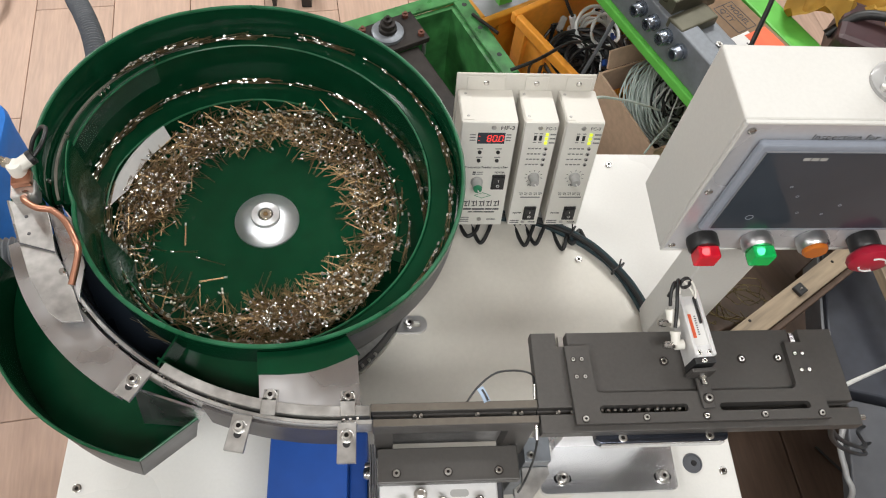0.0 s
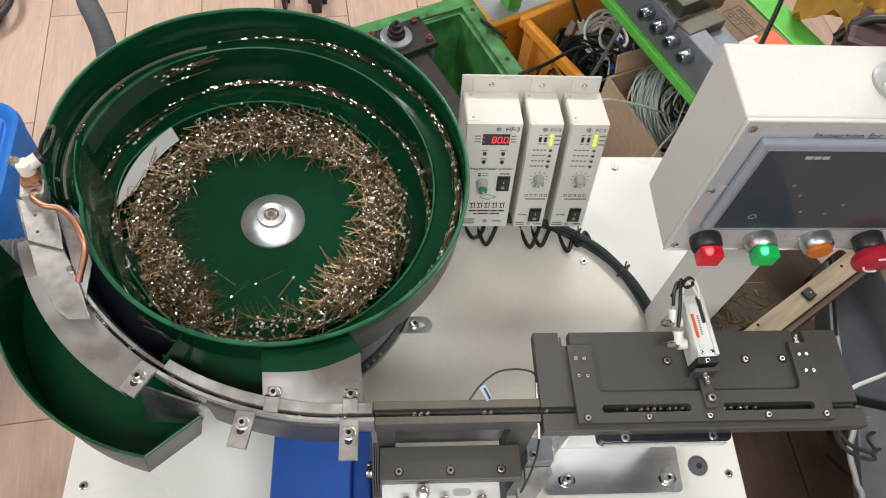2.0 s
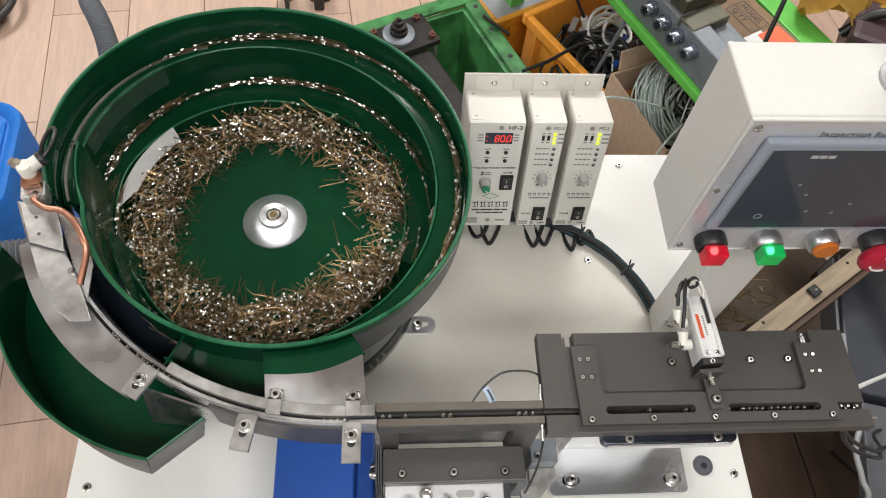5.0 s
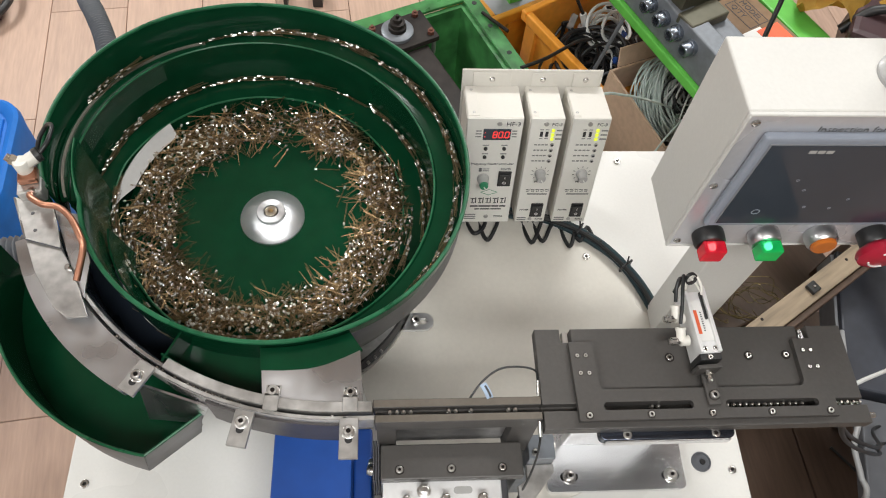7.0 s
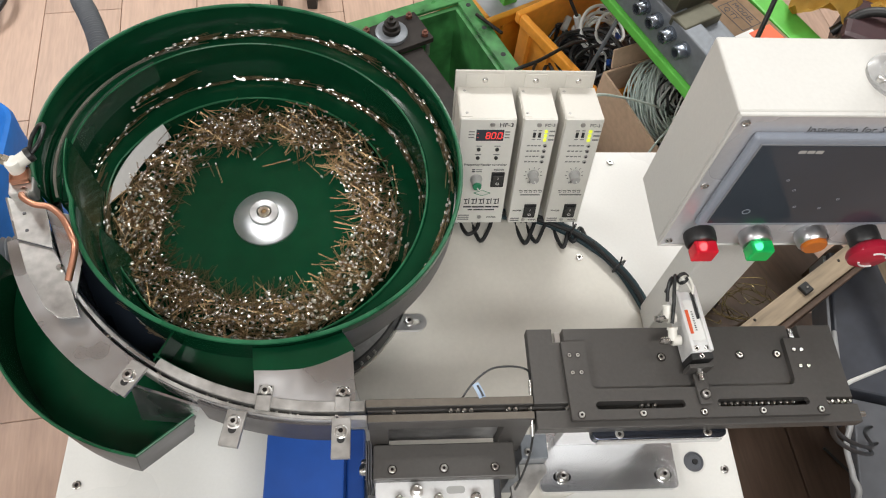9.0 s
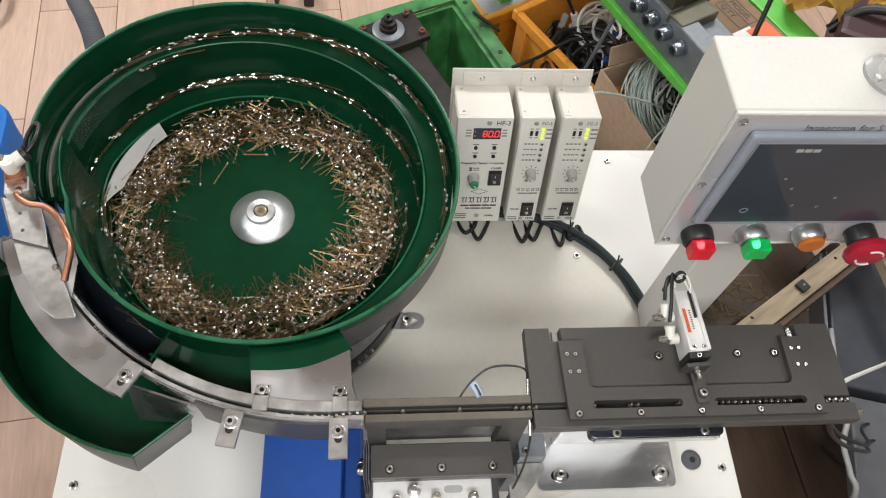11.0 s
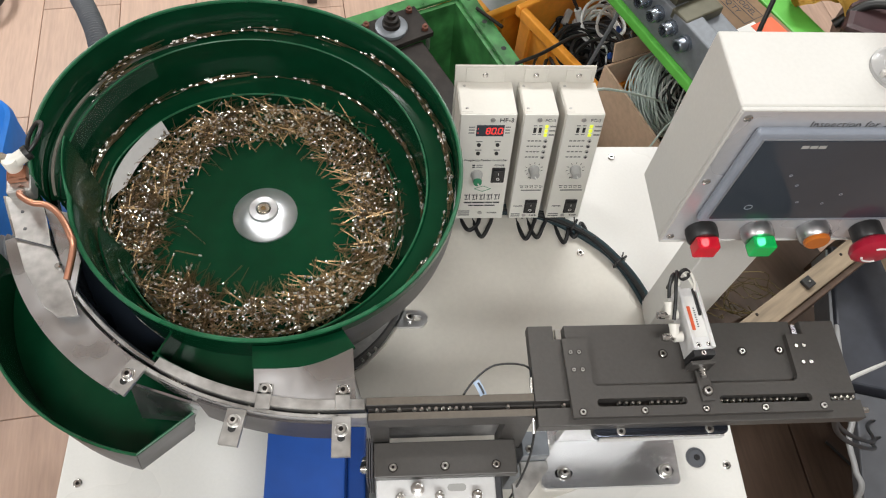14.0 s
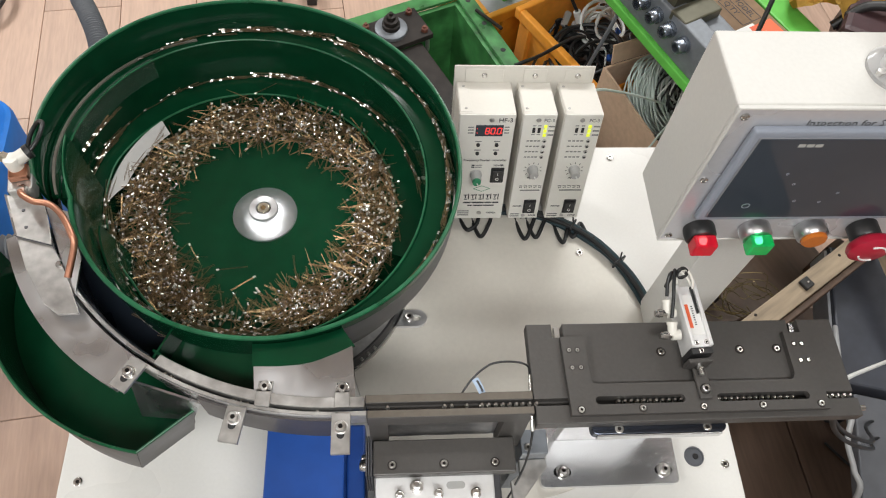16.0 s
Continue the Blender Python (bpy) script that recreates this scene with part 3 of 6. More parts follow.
def discharge_track():
    f = empty("discharge_track", pose(0, 0, TABLE), "curved stainless discharge track bolted round the green bowl", "feeder track")
    down = Matrix.Translation((0, 0, -TABLE))

    def add(name, bm, material, label="", smooth=True):
        bm.transform(down)
        return part(name, bm, material, f, label, smooth)
    add("inner_rail", arc_strip(0.2700, 0.2785, -121, -89.6, 1.010, 1.0325), STEEL_MATT)
    add("thin_rail", arc_strip(0.2752, 0.2785, -157, -121.2, 1.010, 1.0310), STEEL)
    add("outer_rail", arc_strip(0.2812, 0.2846, -124, -89.6, 1.010, 1.0315), STEEL_MATT)
    add("rail_lip", arc_strip(0.2848, 0.2860, -119, -90, 1.010, 1.0335), STEEL)
    add("slot_floor", arc_strip(0.2786, 0.2811, -157, -89.6, 1.006, 1.014), DARKSTEEL)

    def wide(a):
        t = (math.degrees(a) + 141) / 16.0
        return [(0.2812, 1.016), (0.3128 - 0.003 * t * t, 1.016), (0.3133 - 0.003 * t * t, 1.0275), (0.2812, 1.0290)]
    add("wide_plate", sweep(wide, ARC, -157, -124, 30), STEEL)

    def skirt(a):
        return [(0.2862, 0.985), (0.2880, 0.985), (0.2880, 1.0285), (0.2862, 1.0285)]
    add("skirt", sweep(skirt, ARC, -112, -88.5, 30), BARESTEEL, "dark steel skirt under the rails")

    # bare sheet that leans from the rails down into the return tray
    side = bmesh.new()
    top, low = ((-0.0753, -0.2106, 1.0150), (-0.0170, -0.2310, 1.0150)), ((-0.0943, -0.2100, 0.9170), (-0.0480, -0.2150, 0.9170))
    fan = [[side.verts.new(Vector(q) + Vector(d)) for q in (top[0], top[1], low[1], low[0])] for d in ((0, 0, 0), (0.0006, 0.0018, 0))]
    side.faces.new(fan[0])
    side.faces.new(fan[1][::-1])
    for k in range(4):
        side.faces.new((fan[0][k], fan[1][k], fan[1][(k + 1) % 4], fan[0][(k + 1) % 4]))
    bmesh.ops.recalc_face_normals(side, faces=side.faces)
    add("tray_side", side, STEEL, "bare steel sheet closing the return tray", False)

    # green catch trough between bowl and rails
    def bowl_reach(a):
        lo, hi = 0.16, 0.27
        for _ in range(24):
            mid = (lo + hi) / 2
            x, y = ARC[0] + mid * math.cos(a), ARC[1] + mid * math.sin(a)
            if math.hypot(x, y) < rim_r(max(radians(-157), min(radians(-60), math.atan2(y, x)))) - 0.005:
                lo = mid
            else:
                hi = mid
        return lo

    def trough(a):
        r = bowl_reach(a)
        return [(r, 0.968), (0.2750, 0.958), (0.2750, 1.022), (0.2732, 1.022), (0.2732, 0.961), (r, 0.971)]

    def shallow(a):
        r = bowl_reach(a)
        return [(r, 0.992), (0.2699, 0.984), (0.2699, 1.024), (0.2680, 1.024), (0.2680, 0.987), (r, 0.995)]
    add("trough", sweep(trough, ARC, -159, -123.5, 30), PITBLACK, "trough between bowl and rail, its deep shade painted blue-black")
    add("shallow_trough", sweep(shallow, ARC, -123.5, -92, 26), GREEN)
    add("divider", block(-0.0150, 0.0150, -0.0009, 0.0009, 0.998, 1.0245, 0, 2, pose(-0.0499, -0.1811, 0, 0, 0, 64.7)), GREEN, "", False)
    add("cover_plate", plate([(0.0246, -0.2056), (0.0423, -0.2060), (0.0602, -0.2051), (0.0705, -0.2030), (0.0780, -0.2006), (0.0905, -0.1955), (0.1028, -0.1896), (0.1058, -0.2335), (0.0275, -0.2335)], 1.0260, 1.0285), STEEL, "brushed steel cover plate", False)
    add("green_skirting", sweep(lambda a: [(rim_r(a) - 0.002, rim_z(a) - 0.012), (0.2070 + 0.0090 * min(1, max(0, (math.degrees(a) + 83) / 15)), 1.0240), (0.2072 + 0.0090 * min(1, max(0, (math.degrees(a) + 83) / 15)), 1.0268), (rim_r(a) + 0.0005, rim_z(a) - 0.006)], (0, 0), -83.5, -61, 20), GREEN)

    def clip_plate(cx, cy, turn, w, l0, l1, z, label=""):
        m = Matrix.Translation((cx, cy, z)) @ pose(0, 0, 0, 0, 0, turn)
        p = add("clamp_tab", block(-w / 2, w / 2, -l0, l1, -0.0018, 0.0018, 0.0004, 1, m), STEEL_MATT, label, False)
        s = socket_head(0.0041, 0.0044, 0.0053, 0.0010, 0.0018)
        s.transform(m)
        add("clamp_screw", s, [CHROME, DARKIRON])
        k = lathe([(0, 0.0019), (0.0030, 0.0019), (0.0030, 0.0022), (0, 0.0022)], 16, m @ Matrix.Translation((0, -0.0056, 0)))
        add("slot_hole", k, BLACK)
    clip_plate(-0.0693, -0.2105, -31, 0.0150, 0.0150, 0.0120, 1.0330)
    clip_plate(0.0148, -0.2495, -10, 0.0150, 0.0185, 0.0095, 1.0345)
    clip_plate(0.0956, -0.2590, 0, 0.0145, 0.0200, 0.0110, 1.0345)
    for x, y, t in ((0.0355, -0.2250, -4), (0.0960, -0.2275, 0)):
        m = Matrix.Translation((x, y, 0)) @ pose(0, 0, 0, 0, 0, t)
        b = block(-0.0058, 0.0058, -0.0150, -0.0015, 1.0325, 1.0345, 0.0004, 1, m)
        block(-0.0058, 0.0058, -0.0035, -0.0015, 1.0285, 1.0345, 0.0003, 1, m, b)
        block(-0.0058, 0.0058, -0.0035, 0.0065, 1.0285, 1.0305, 0.0003, 1, m, b)
        add("rail_clip", b, STEEL_MATT, "", False)
        add("clip_slot", block(-0.0045, 0.0045, 0.0022, 0.0058, 1.0304, 1.0309, 0, 1, m), BLACK, "", False)
        k = socket_head(0.0041, 0.0042, 0.0052, 0.0010, 1.0305)
        k.transform(m @ Matrix.Translation((0, 0.001, 0)))
        add("clip_screw", k, [CHROME, DARKIRON])
    add("inner_straight", block(0.0905, 0.1132, -0.2421, -0.2336, 1.010, 1.0325, 0.0005, 1), STEEL_MATT, "", False)
    add("outer_straight", block(0.0905, 0.1148, -0.2486, -0.2448, 1.010, 1.0315, 0.0005, 1), STEEL_MATT, "", False)
    # folded steel guide at the bowl's outlet
    gz = 1.0395
    add("guide_plate", plate([(-0.1810, -0.0880), (-0.1500, -0.0975), (-0.1395, -0.1130), (-0.1270, -0.1360), (-0.1153, -0.1608), (-0.1319, -0.1616), (-0.1445, -0.1519), (-0.1660, -0.1200)], gz - 0.0034, gz - 0.0012, 0.0003), STEEL_MATT, "folded stainless guide plate", False)
    add("guide_head", plate([(-0.1986, -0.0471), (-0.1638, -0.0578), (-0.1560, -0.0770), (-0.1492, -0.0980), (-0.1801, -0.0889), (-0.1905, -0.0670)], gz - 0.0008, gz + 0.0010, 0.0003), STEEL_MATT, "raised drilled plate riveted over the guide", False)
    add("guide_flap", plate([(-0.1660, -0.0556), (-0.1467, -0.0600), (-0.1255, -0.1076), (-0.1243, -0.1415), (-0.1380, -0.1180), (-0.1468, -0.0980)], gz - 0.0085, gz - 0.0065, 0.0003), STEEL, "", False)
    rr = bmesh.new()
    for p, q in zip([(-0.1500, -0.0978), (-0.1395, -0.1132)], [(-0.1395, -0.1132), (-0.1153, -0.1610)]):
        rod((*p, gz - 0.002), (*q, gz - 0.002), 0.0007, 8, rr)
    add("guide_edge", rr, DARKSTEEL)
    add("guide_seam", rod((-0.1801, -0.0893, gz), (-0.1494, -0.0984, gz), 0.0006, 6), DARKSTEEL)
    add("guide_lip", rod((-0.1985, -0.0480, gz + 0.001), (-0.1801, -0.0889, gz + 0.001), 0.0009, 8), STEEL)
    for x, y in ((-0.1795, -0.0640), (-0.1735, -0.0810)):
        add("guide_rivet", lathe([(0, 0), (0.0016, 0), (0.0012, 0.0008), (0, 0.001)], 12, pose(x, y, gz + 0.001)), DARKSTEEL)
    add("guide_screw", lathe([(0, 0), (0.003, 0), (0.003, 0.002), (0.0018, 0.0034), (0, 0.0034)], 14, pose(-0.1395, -0.1165, gz - 0.0012)), CHROME)
    return f


discharge_track()


def catch_tray():
    f = empty("catch_tray", pose(0, 0, TABLE), "green lacquered return tray under the discharge track", "tray")
    down = Matrix.Translation((0, 0, -TABLE))
    c, R = (-0.0368, -0.0526), 0.2075
    END_AT, END_L, END_TURN = (-0.0758, -0.2564), 0.0545, 39.3

    def wall(a):
        return [(R + 0.0010, 0.905), (R + 0.0010, 0.969), (R + 0.0006, 0.970), (R - 0.0006, 0.970), (R - 0.0010, 0.969), (R - 0.0010, 0.905)]

    def lean(b):
        """The tray's end leans outward: its foot stands back from the lip."""
        for v in b.verts:
            ang = math.degrees(math.atan2(v.co.y - c[1], v.co.x - c[0]))
            k = min(1.0, max(0.0, (ang + 128) / 27.2)) * max(0.0, (0.970 - v.co.z) / 0.065)
            v.co = Matrix.Translation((*c, 0)) @ Matrix.Rotation(radians(-4.4) * k, 4, "Z") @ Matrix.Translation((-c[0], -c[1], 0)) @ v.co

    def base(a):
        return [(0.125, 0.915), (R - 0.0010, 0.907), (R - 0.0010, 0.904), (0.125, 0.912)]
    b = sweep(lambda a: [(R + 0.0014 * math.cos(q * math.pi / 3), 0.9702 + 0.0012 * math.sin(q * math.pi / 3)) for q in range(6)], c, -180, -100.8, 60)
    b.transform(down)
    part("tray_lip", b, GREENLIP, f, "tray edge, highlight painted lighter", True)
    for nm, s, m, sl in (("tray_wall", wall, [GREEN, BARESTEEL], (1, 0, 0, 0, 0, 0)), ("tray_floor", base, [GREEN], ())):
        b = sweep(s, c, -180, -100.8, 60, None, sl)
        lean(b)
        b.transform(down)
        part(nm, b, m, f, "", True)
    b = plate([(-0.0905, -0.2520), (-0.0490, -0.2182), (-0.0480, -0.2140), (-0.0640, -0.1680), (-0.0700, -0.1740)], 0.9085, 0.9125)
    b.transform(down)
    part("tray_floor", b, GREEN, f)
    b = block(0, END_L, -0.001, 0.001, 0.905, 0.97, 0.0003, 1, Matrix.Translation((*END_AT, 0)) @ pose(0, 0, 0, 0, 0, END_TURN))
    for v in b.verts:
        k = (0.970 - v.co.z) / 0.065
        v.co.x -= 0.0157 * k
        v.co.y += 0.0030 * k
    b.transform(down)
    e = rod((*END_AT, 0.9705), (END_AT[0] + END_L * math.cos(radians(END_TURN)), END_AT[1] + END_L * math.sin(radians(END_TURN)), 0.9705), 0.0014, 8)
    e.transform(down)
    part("end_lip", e, GREENLIP, f)
    part("end_wall", b, BARESTEEL, f, "worn bare steel end wall")
    for x, y in ((-0.20, -0.10), (-0.16, -0.17)):
        part("tray_stay", rod((x, y, 0), (x * 0.98, y * 0.98, 0.109), 0.006), DARKSTEEL, f)
    return f


catch_tray()



# ---- linear feeder ----
def linear_feeder():
    f = empty("linear_feeder", pose(0, 0, TABLE), "black anodised linear feeder track on a vibrating drive", "linear feeder")
    Z = -TABLE
    part("rear_rail", block(0.1135, 0.2474, -0.2385, -0.2315, 1.008 + Z, TRACK_Z + Z, 0.0008), ANOD, f)
    part("front_rail", block(0.1150, 0.2474, -0.2505, -0.2440, 1.008 + Z, TRACK_Z + Z, 0.0008), ANOD, f)
    part("slot_bottom", block(0.1152, 0.2472, -0.2440, -0.2385, 1.008 + Z, 1.0205 + Z), ANOD, f)
    part("rail_top", block(0.1140, 0.2470, -0.2380, -0.2320, TRACK_Z + Z, TRACK_Z + 0.0005 + Z, 0.0002, 1), RAILTOP, f, "brown-grey rail top, paler than the sides")
    part("rail_top", block(0.1155, 0.2470, -0.2500, -0.2445, TRACK_Z + Z, TRACK_Z + 0.0005 + Z, 0.0002, 1), RAILTOP, f, "brown-grey rail top, paler than the sides")
    for x0, x1 in ((0.1160, 0.1315), (0.2260, 0.2470)):
        o = [(-0.2490, 1.008), (-0.2400, 1.008), (-0.2400, 0.935), (-0.2520, 0.935)]
        b = bmesh.new()
        quads = [[b.verts.new((x, y, z + Z)) for y, z in o] for x in (x0, x1)]
        b.faces.new(quads[0])
        b.faces.new(quads[1][::-1])
        for k in range(4):
            b.faces.new((quads[0][k], quads[1][k], quads[1][(k + 1) % 4], quads[0][(k + 1) % 4]))
        bmesh.ops.recalc_face_normals(b, faces=b.faces)
        part("side_cheek", b, ANOD, f)
    part("rear_web", block(0.1315, 0.2260, -0.2400, -0.2375, 0.935 + Z, 0.9900 + Z), STEEL_MATT, f, "pale rear plate")
    part("drive_block", block(0.1185, 0.2385, -0.2815, -0.2525, 0.958 + Z, 0.970 + Z, 0.0012), ANOD, f)
    for k, x in enumerate((0.1120, 0.1140, 0.1160)):
        part("leaf_spring", block(x, x + 0.0014, -0.2810, -0.2480, 0.905 + Z, 0.968 + Z, 0.0002, 1), DARKSTEEL, f)
    for z in (0.962, 0.950, 0.925):
        part("spring_screw", lathe([(0, 0), (0.0042, 0), (0.0042, 0.003), (0.003, 0.005), (0, 0.005)], 16, pose(0.1118, -0.272 + (0.962 - z) * 0.4, z + Z, 0, -90)), CHROME, f, "", True)
    for x in (0.1343, 0.1776, 0.2208):
        cap_screw("block_screw", x, -0.2735, 0.9698 + Z, 0.0030, 0.0026, f, washer=0.0040)
    part("base_block", block(0.122, 0.234, -0.34, -0.2405, 0.0, 0.105, 0.002), DARKSTEEL, f)
    part("cover_plate", block(0.1200, 0.2210, -0.345, -0.2700, 0.946 + Z, 0.9535 + Z, 0.0012), ALUPALE, f, "pale steel cover plate")
    for x, y, r in ((0.1546, -0.2885, 0.0050), (0.1402, -0.2955, 0.0036), (0.1731, -0.2950, 0.0036), (0.2044, -0.2955, 0.0038)):
        part("cover_fitting", lathe([(0, 0), (r * 1.15, 0), (r * 1.15, 0.003), (r * 0.7, 0.0035), (r * 0.7, 0.009), (r * 0.85, 0.0095), (r * 0.85, 0.012), (r * 0.5, 0.0125), (r * 0.45, 0.0110), (0, 0.0110)], 20, pose(x, y, 0.9535 + Z)), CHROME, f, "", True)
    part("oval_cutout", plate(rounded(0.1800, 0.1960, -0.2910, -0.2850, 0.0029), 0.9535 + Z, 0.9538 + Z), GREYKNOB, f)
    # bright side bracket
    part("side_bracket", block(0.2478, 0.2715, -0.2630, -0.2415, 0.0, 0.950 + Z, 0.0008), MANIFOLD, f, "blue-grey side bracket")
    b = plate([(0.2478, -0.2633), (0.2720, -0.2633), (0.2730, -0.2700), (0.2400, -0.3080), (0.2390, -0.2820), (0.2478, -0.2760)], 0.925 + Z, 0.931 + Z, 0.0005)
    part("gusset", b, STEEL_MATT, f)
    for y, z in ((-0.249, 0.937), (-0.257, 0.920), (-0.249, 0.905)):
        part("bracket_screw", lathe([(0, 0), (0.0036, 0), (0.0036, 0.003), (0.002, 0.003), (0.002, 0.001), (0, 0.001)], 16, pose(0.2715, y, z + Z, 0, 90)), CHROME, f, "", True)
    cap_screw("bracket_bolt", 0.2535, -0.2575, 0.9500 + Z, 0.0032, 0.003, f)
    return f


linear_feeder()


def fibre_sensor(name, x, y, z, down, label):
    f = empty(name, pose(x, y, z), label, "sensor")
    part("ferrule", rod((-0.001, -0.003 * down, 0.001 * down), (-0.001, 0.0085 * down, 0.005 * down), 0.0015, 12), CHROME, f)
    return f


def sensor_leads():
    f = fibre_sensor("fibre_sensor", 0.2470, -0.2275, 1.0260, 1, "chrome fibre sensor with looping black lead and blue tag")
    pts = [(-0.001, 0.0085, 0.005), (-0.002, 0.0130, 0.010), (-0.008, 0.0155, 0.014), (-0.0195, 0.0185, 0.010), (-0.033, 0.0170, 0.008), (-0.046, 0.0085, 0.004), (-0.056, -0.003, -0.002), (-0.061, -0.012, -0.014)]
    part("lead", tube(pts, 0.0009, 8, 10), RUBBER, f, "", True)
    TAGM = Matrix.Translation((-0.0445, 0.0030, -0.006)) @ pose(0, 0, 0, 0, 0, -62) @ pose(0, 0, 0, 90)
    def curl(a):
        return [(0.0125, -0.0028), (0.0129, -0.0028), (0.0129, 0.0028), (0.0125, 0.0028)]
    t = sweep(curl, (0, 0), 40, 105, 12)
    t.transform(TAGM)
    tg = part("tag", t, LABELBLUE, f, "curled pale blue cable tag", True)
    def line(a):
        return [(0.0130, -0.0016), (0.01305, -0.0016), (0.01305, 0.0002), (0.0130, 0.0002)]
    t = sweep(line, (0, 0), 50, 95, 8)
    t.transform(TAGM)
    part("tag_print", t, INK, tg)
    g = fibre_sensor("fibre_sensor", 0.2465, -0.2535, 1.0260, -1, "chrome fibre sensor with hanging black lead")
    pts = [(-0.001, -0.0085, -0.005), (-0.001, -0.0125, -0.012), (-0.001, -0.019, -0.03), (-0.002, -0.026, -0.06), (-0.004, -0.032, -0.10), (-0.008, -0.04, -0.17)]
    part("lead", tube(pts, 0.0010, 8, 8), RUBBER, g, "", True)


sensor_leads()


def vibrator_controller_cover():
    f = empty("linear_drive_motor", pose(0, 0, TABLE), "blue enamelled drive housing beside the linear feeder", "motor housing")
    part("housing", block(0.0225, 0.0920, -0.345, -0.2060, 0.0, 0.130, 0.0015), BLUE, f)
    part("end_cap", block(0.0920, 0.1090, -0.345, -0.2180, 0.0, 0.098, 0.002), BLUE, f)
    return f


vibrator_controller_cover()


# ---- inspection plate with pneumatic slide ----
def inspection_unit():
    f = empty("inspection_unit", pose(0, 0, TABLE), "black anodised inspection plate with slotted cover frame on a steel bracket", "inspection plate")
    Z = -TABLE
    rear = [(0.2478, -0.1740), (0.2690, -0.1740), (0.2690, -0.1860), (0.2785, -0.1860), (0.2785, -0.1740), (0.4745, -0.1740), (0.4745, -0.1860), (0.4840, -0.1860), (0.4840, -0.1740), (0.5140, -0.1740), (0.5140, -0.2385), (0.2478, -0.2385)]
    part("rear_plate", plate(rear, 1.017 + Z, 1.029 + Z, 0.0007), ANOD, f)
    part("front_plate", plate([(0.2485, -0.2440), (0.5165, -0.2440), (0.5165, -0.2590), (0.2485, -0.2590)], 1.017 + Z, 1.029 + Z, 0.0007), ANOD, f)
    part("groove", block(0.2480, 0.5150, -0.2440, -0.2385, 1.010 + Z, 1.0205 + Z), ANOD, f)
    o = [(0.2741, -0.1880), (0.2938, -0.1880), (0.2946, -0.2235)]
    o += [(0.2996 - 0.005 * math.cos(radians(a)), -0.2240 - 0.005 * math.sin(radians(a))) for a in (20, 45, 70, 90)]
    o += [(0.4600 + 0.005 * math.cos(radians(a)), -0.2240 - 0.005 * math.sin(radians(a))) for a in (90, 70, 45, 20)]
    o += [(0.4655, -0.2235), (0.4655, -0.1880), (0.4851, -0.1880), (0.4875, -0.2540), (0.2757, -0.2540)]
    slots = [rounded(0.2960, 0.3690, -0.2460, -0.2395, 0.003), rounded(0.3955, 0.4725, -0.2460, -0.2395, 0.003)]
    part("slotted_frame", holed_plate(o, slots, 1.0292 + Z, 1.0350 + Z), ANOD, f, "slotted cover frame")
    for x in (0.2834, 0.3330, 0.3827, 0.4315, 0.4801):
        cap_screw("frame_screw", x, -0.2500, 1.035 + Z, 0.0024, 0.0014, f, washer=0.0032)
    for x, y in ((0.2800, -0.2000), (0.2870, -0.2000), (0.2808, -0.2150), (0.2880, -0.2150), (0.4720, -0.1985), (0.4785, -0.1985), (0.4738, -0.2130), (0.4805, -0.2130)):
        cap_screw("small_screw", x, y, 1.035 + Z, 0.0016, 0.0005, f, washer=0.0022)
    for x, y in ((0.427, -0.2003), (0.4594, -0.2001), (0.359, -0.201)):
        cap_screw("plate_screw", x, y, 1.029 + Z, 0.0027, 0.0014, f, washer=0.0040)
    for x in (0.2737, 0.4792):
        part("guide_shoe", block(x - 0.0024, x + 0.0024, -0.1855, -0.1755, 1.019 + Z, 1.026 + Z, 0.0004, 1), CHROME, f, "bright steel guide shoe")
    part("end_screw", rod((0.5150, -0.2515, 1.0235 + Z), (0.5230, -0.2515, 1.0235 + Z), 0.0022), CHROME, f)
    # steel bracket under the plate
    foot = rounded(0.2900, 0.4390, -0.2655, -0.165, 0.006)
    holes = [rounded(0.3045, 0.3235, -0.2550, -0.2460, 0.0044), rounded(0.4140, 0.4330, -0.2560, -0.2470, 0.0044)]
    part("bracket_foot", holed_plate(foot, holes, 0.002, 0.0105), POLISHED, f, "polished steel bracket foot")
    part("bracket_upright", block(0.3100, 0.4120, -0.2170, -0.2080, 0.0105, 1.006 + Z, 0.001), ALUPALE, f)
    part("bracket_head", plate(rounded(0.2950, 0.4060, -0.2650, -0.190, 0.005), 1.0065 + Z, 1.0165 + Z, 0.0006), DARKREFLECT, f, "bracket head, dark reflection painted blue-black")
    part("head_edge", block(0.2990, 0.4020, -0.2668, -0.2652, 1.0065 + Z, 1.0160 + Z, 0.0004, 1), POLISHED, f, "bright machined edge")
    for x in (0.3170, 0.3900):
        cap_screw("head_screw", x, -0.2610, 1.0163 + Z, 0.0036, 0.001, f)
    for x, y in ((0.3139, -0.2503), (0.4234, -0.2516)):
        b = socket_head(0.0048, 0.0062, 0.0075, 0.0022)
        b.transform(pose(x, y, 0.0105))
        part("foot_bolt", b, [CHROME, DARKIRON], f, "", True)
        part("foot_slot", block(x - 0.010, x + 0.010, y - 0.0042, y + 0.0042, 0.0021, 0.0024), BLACK, f)
    return f


inspection_unit()


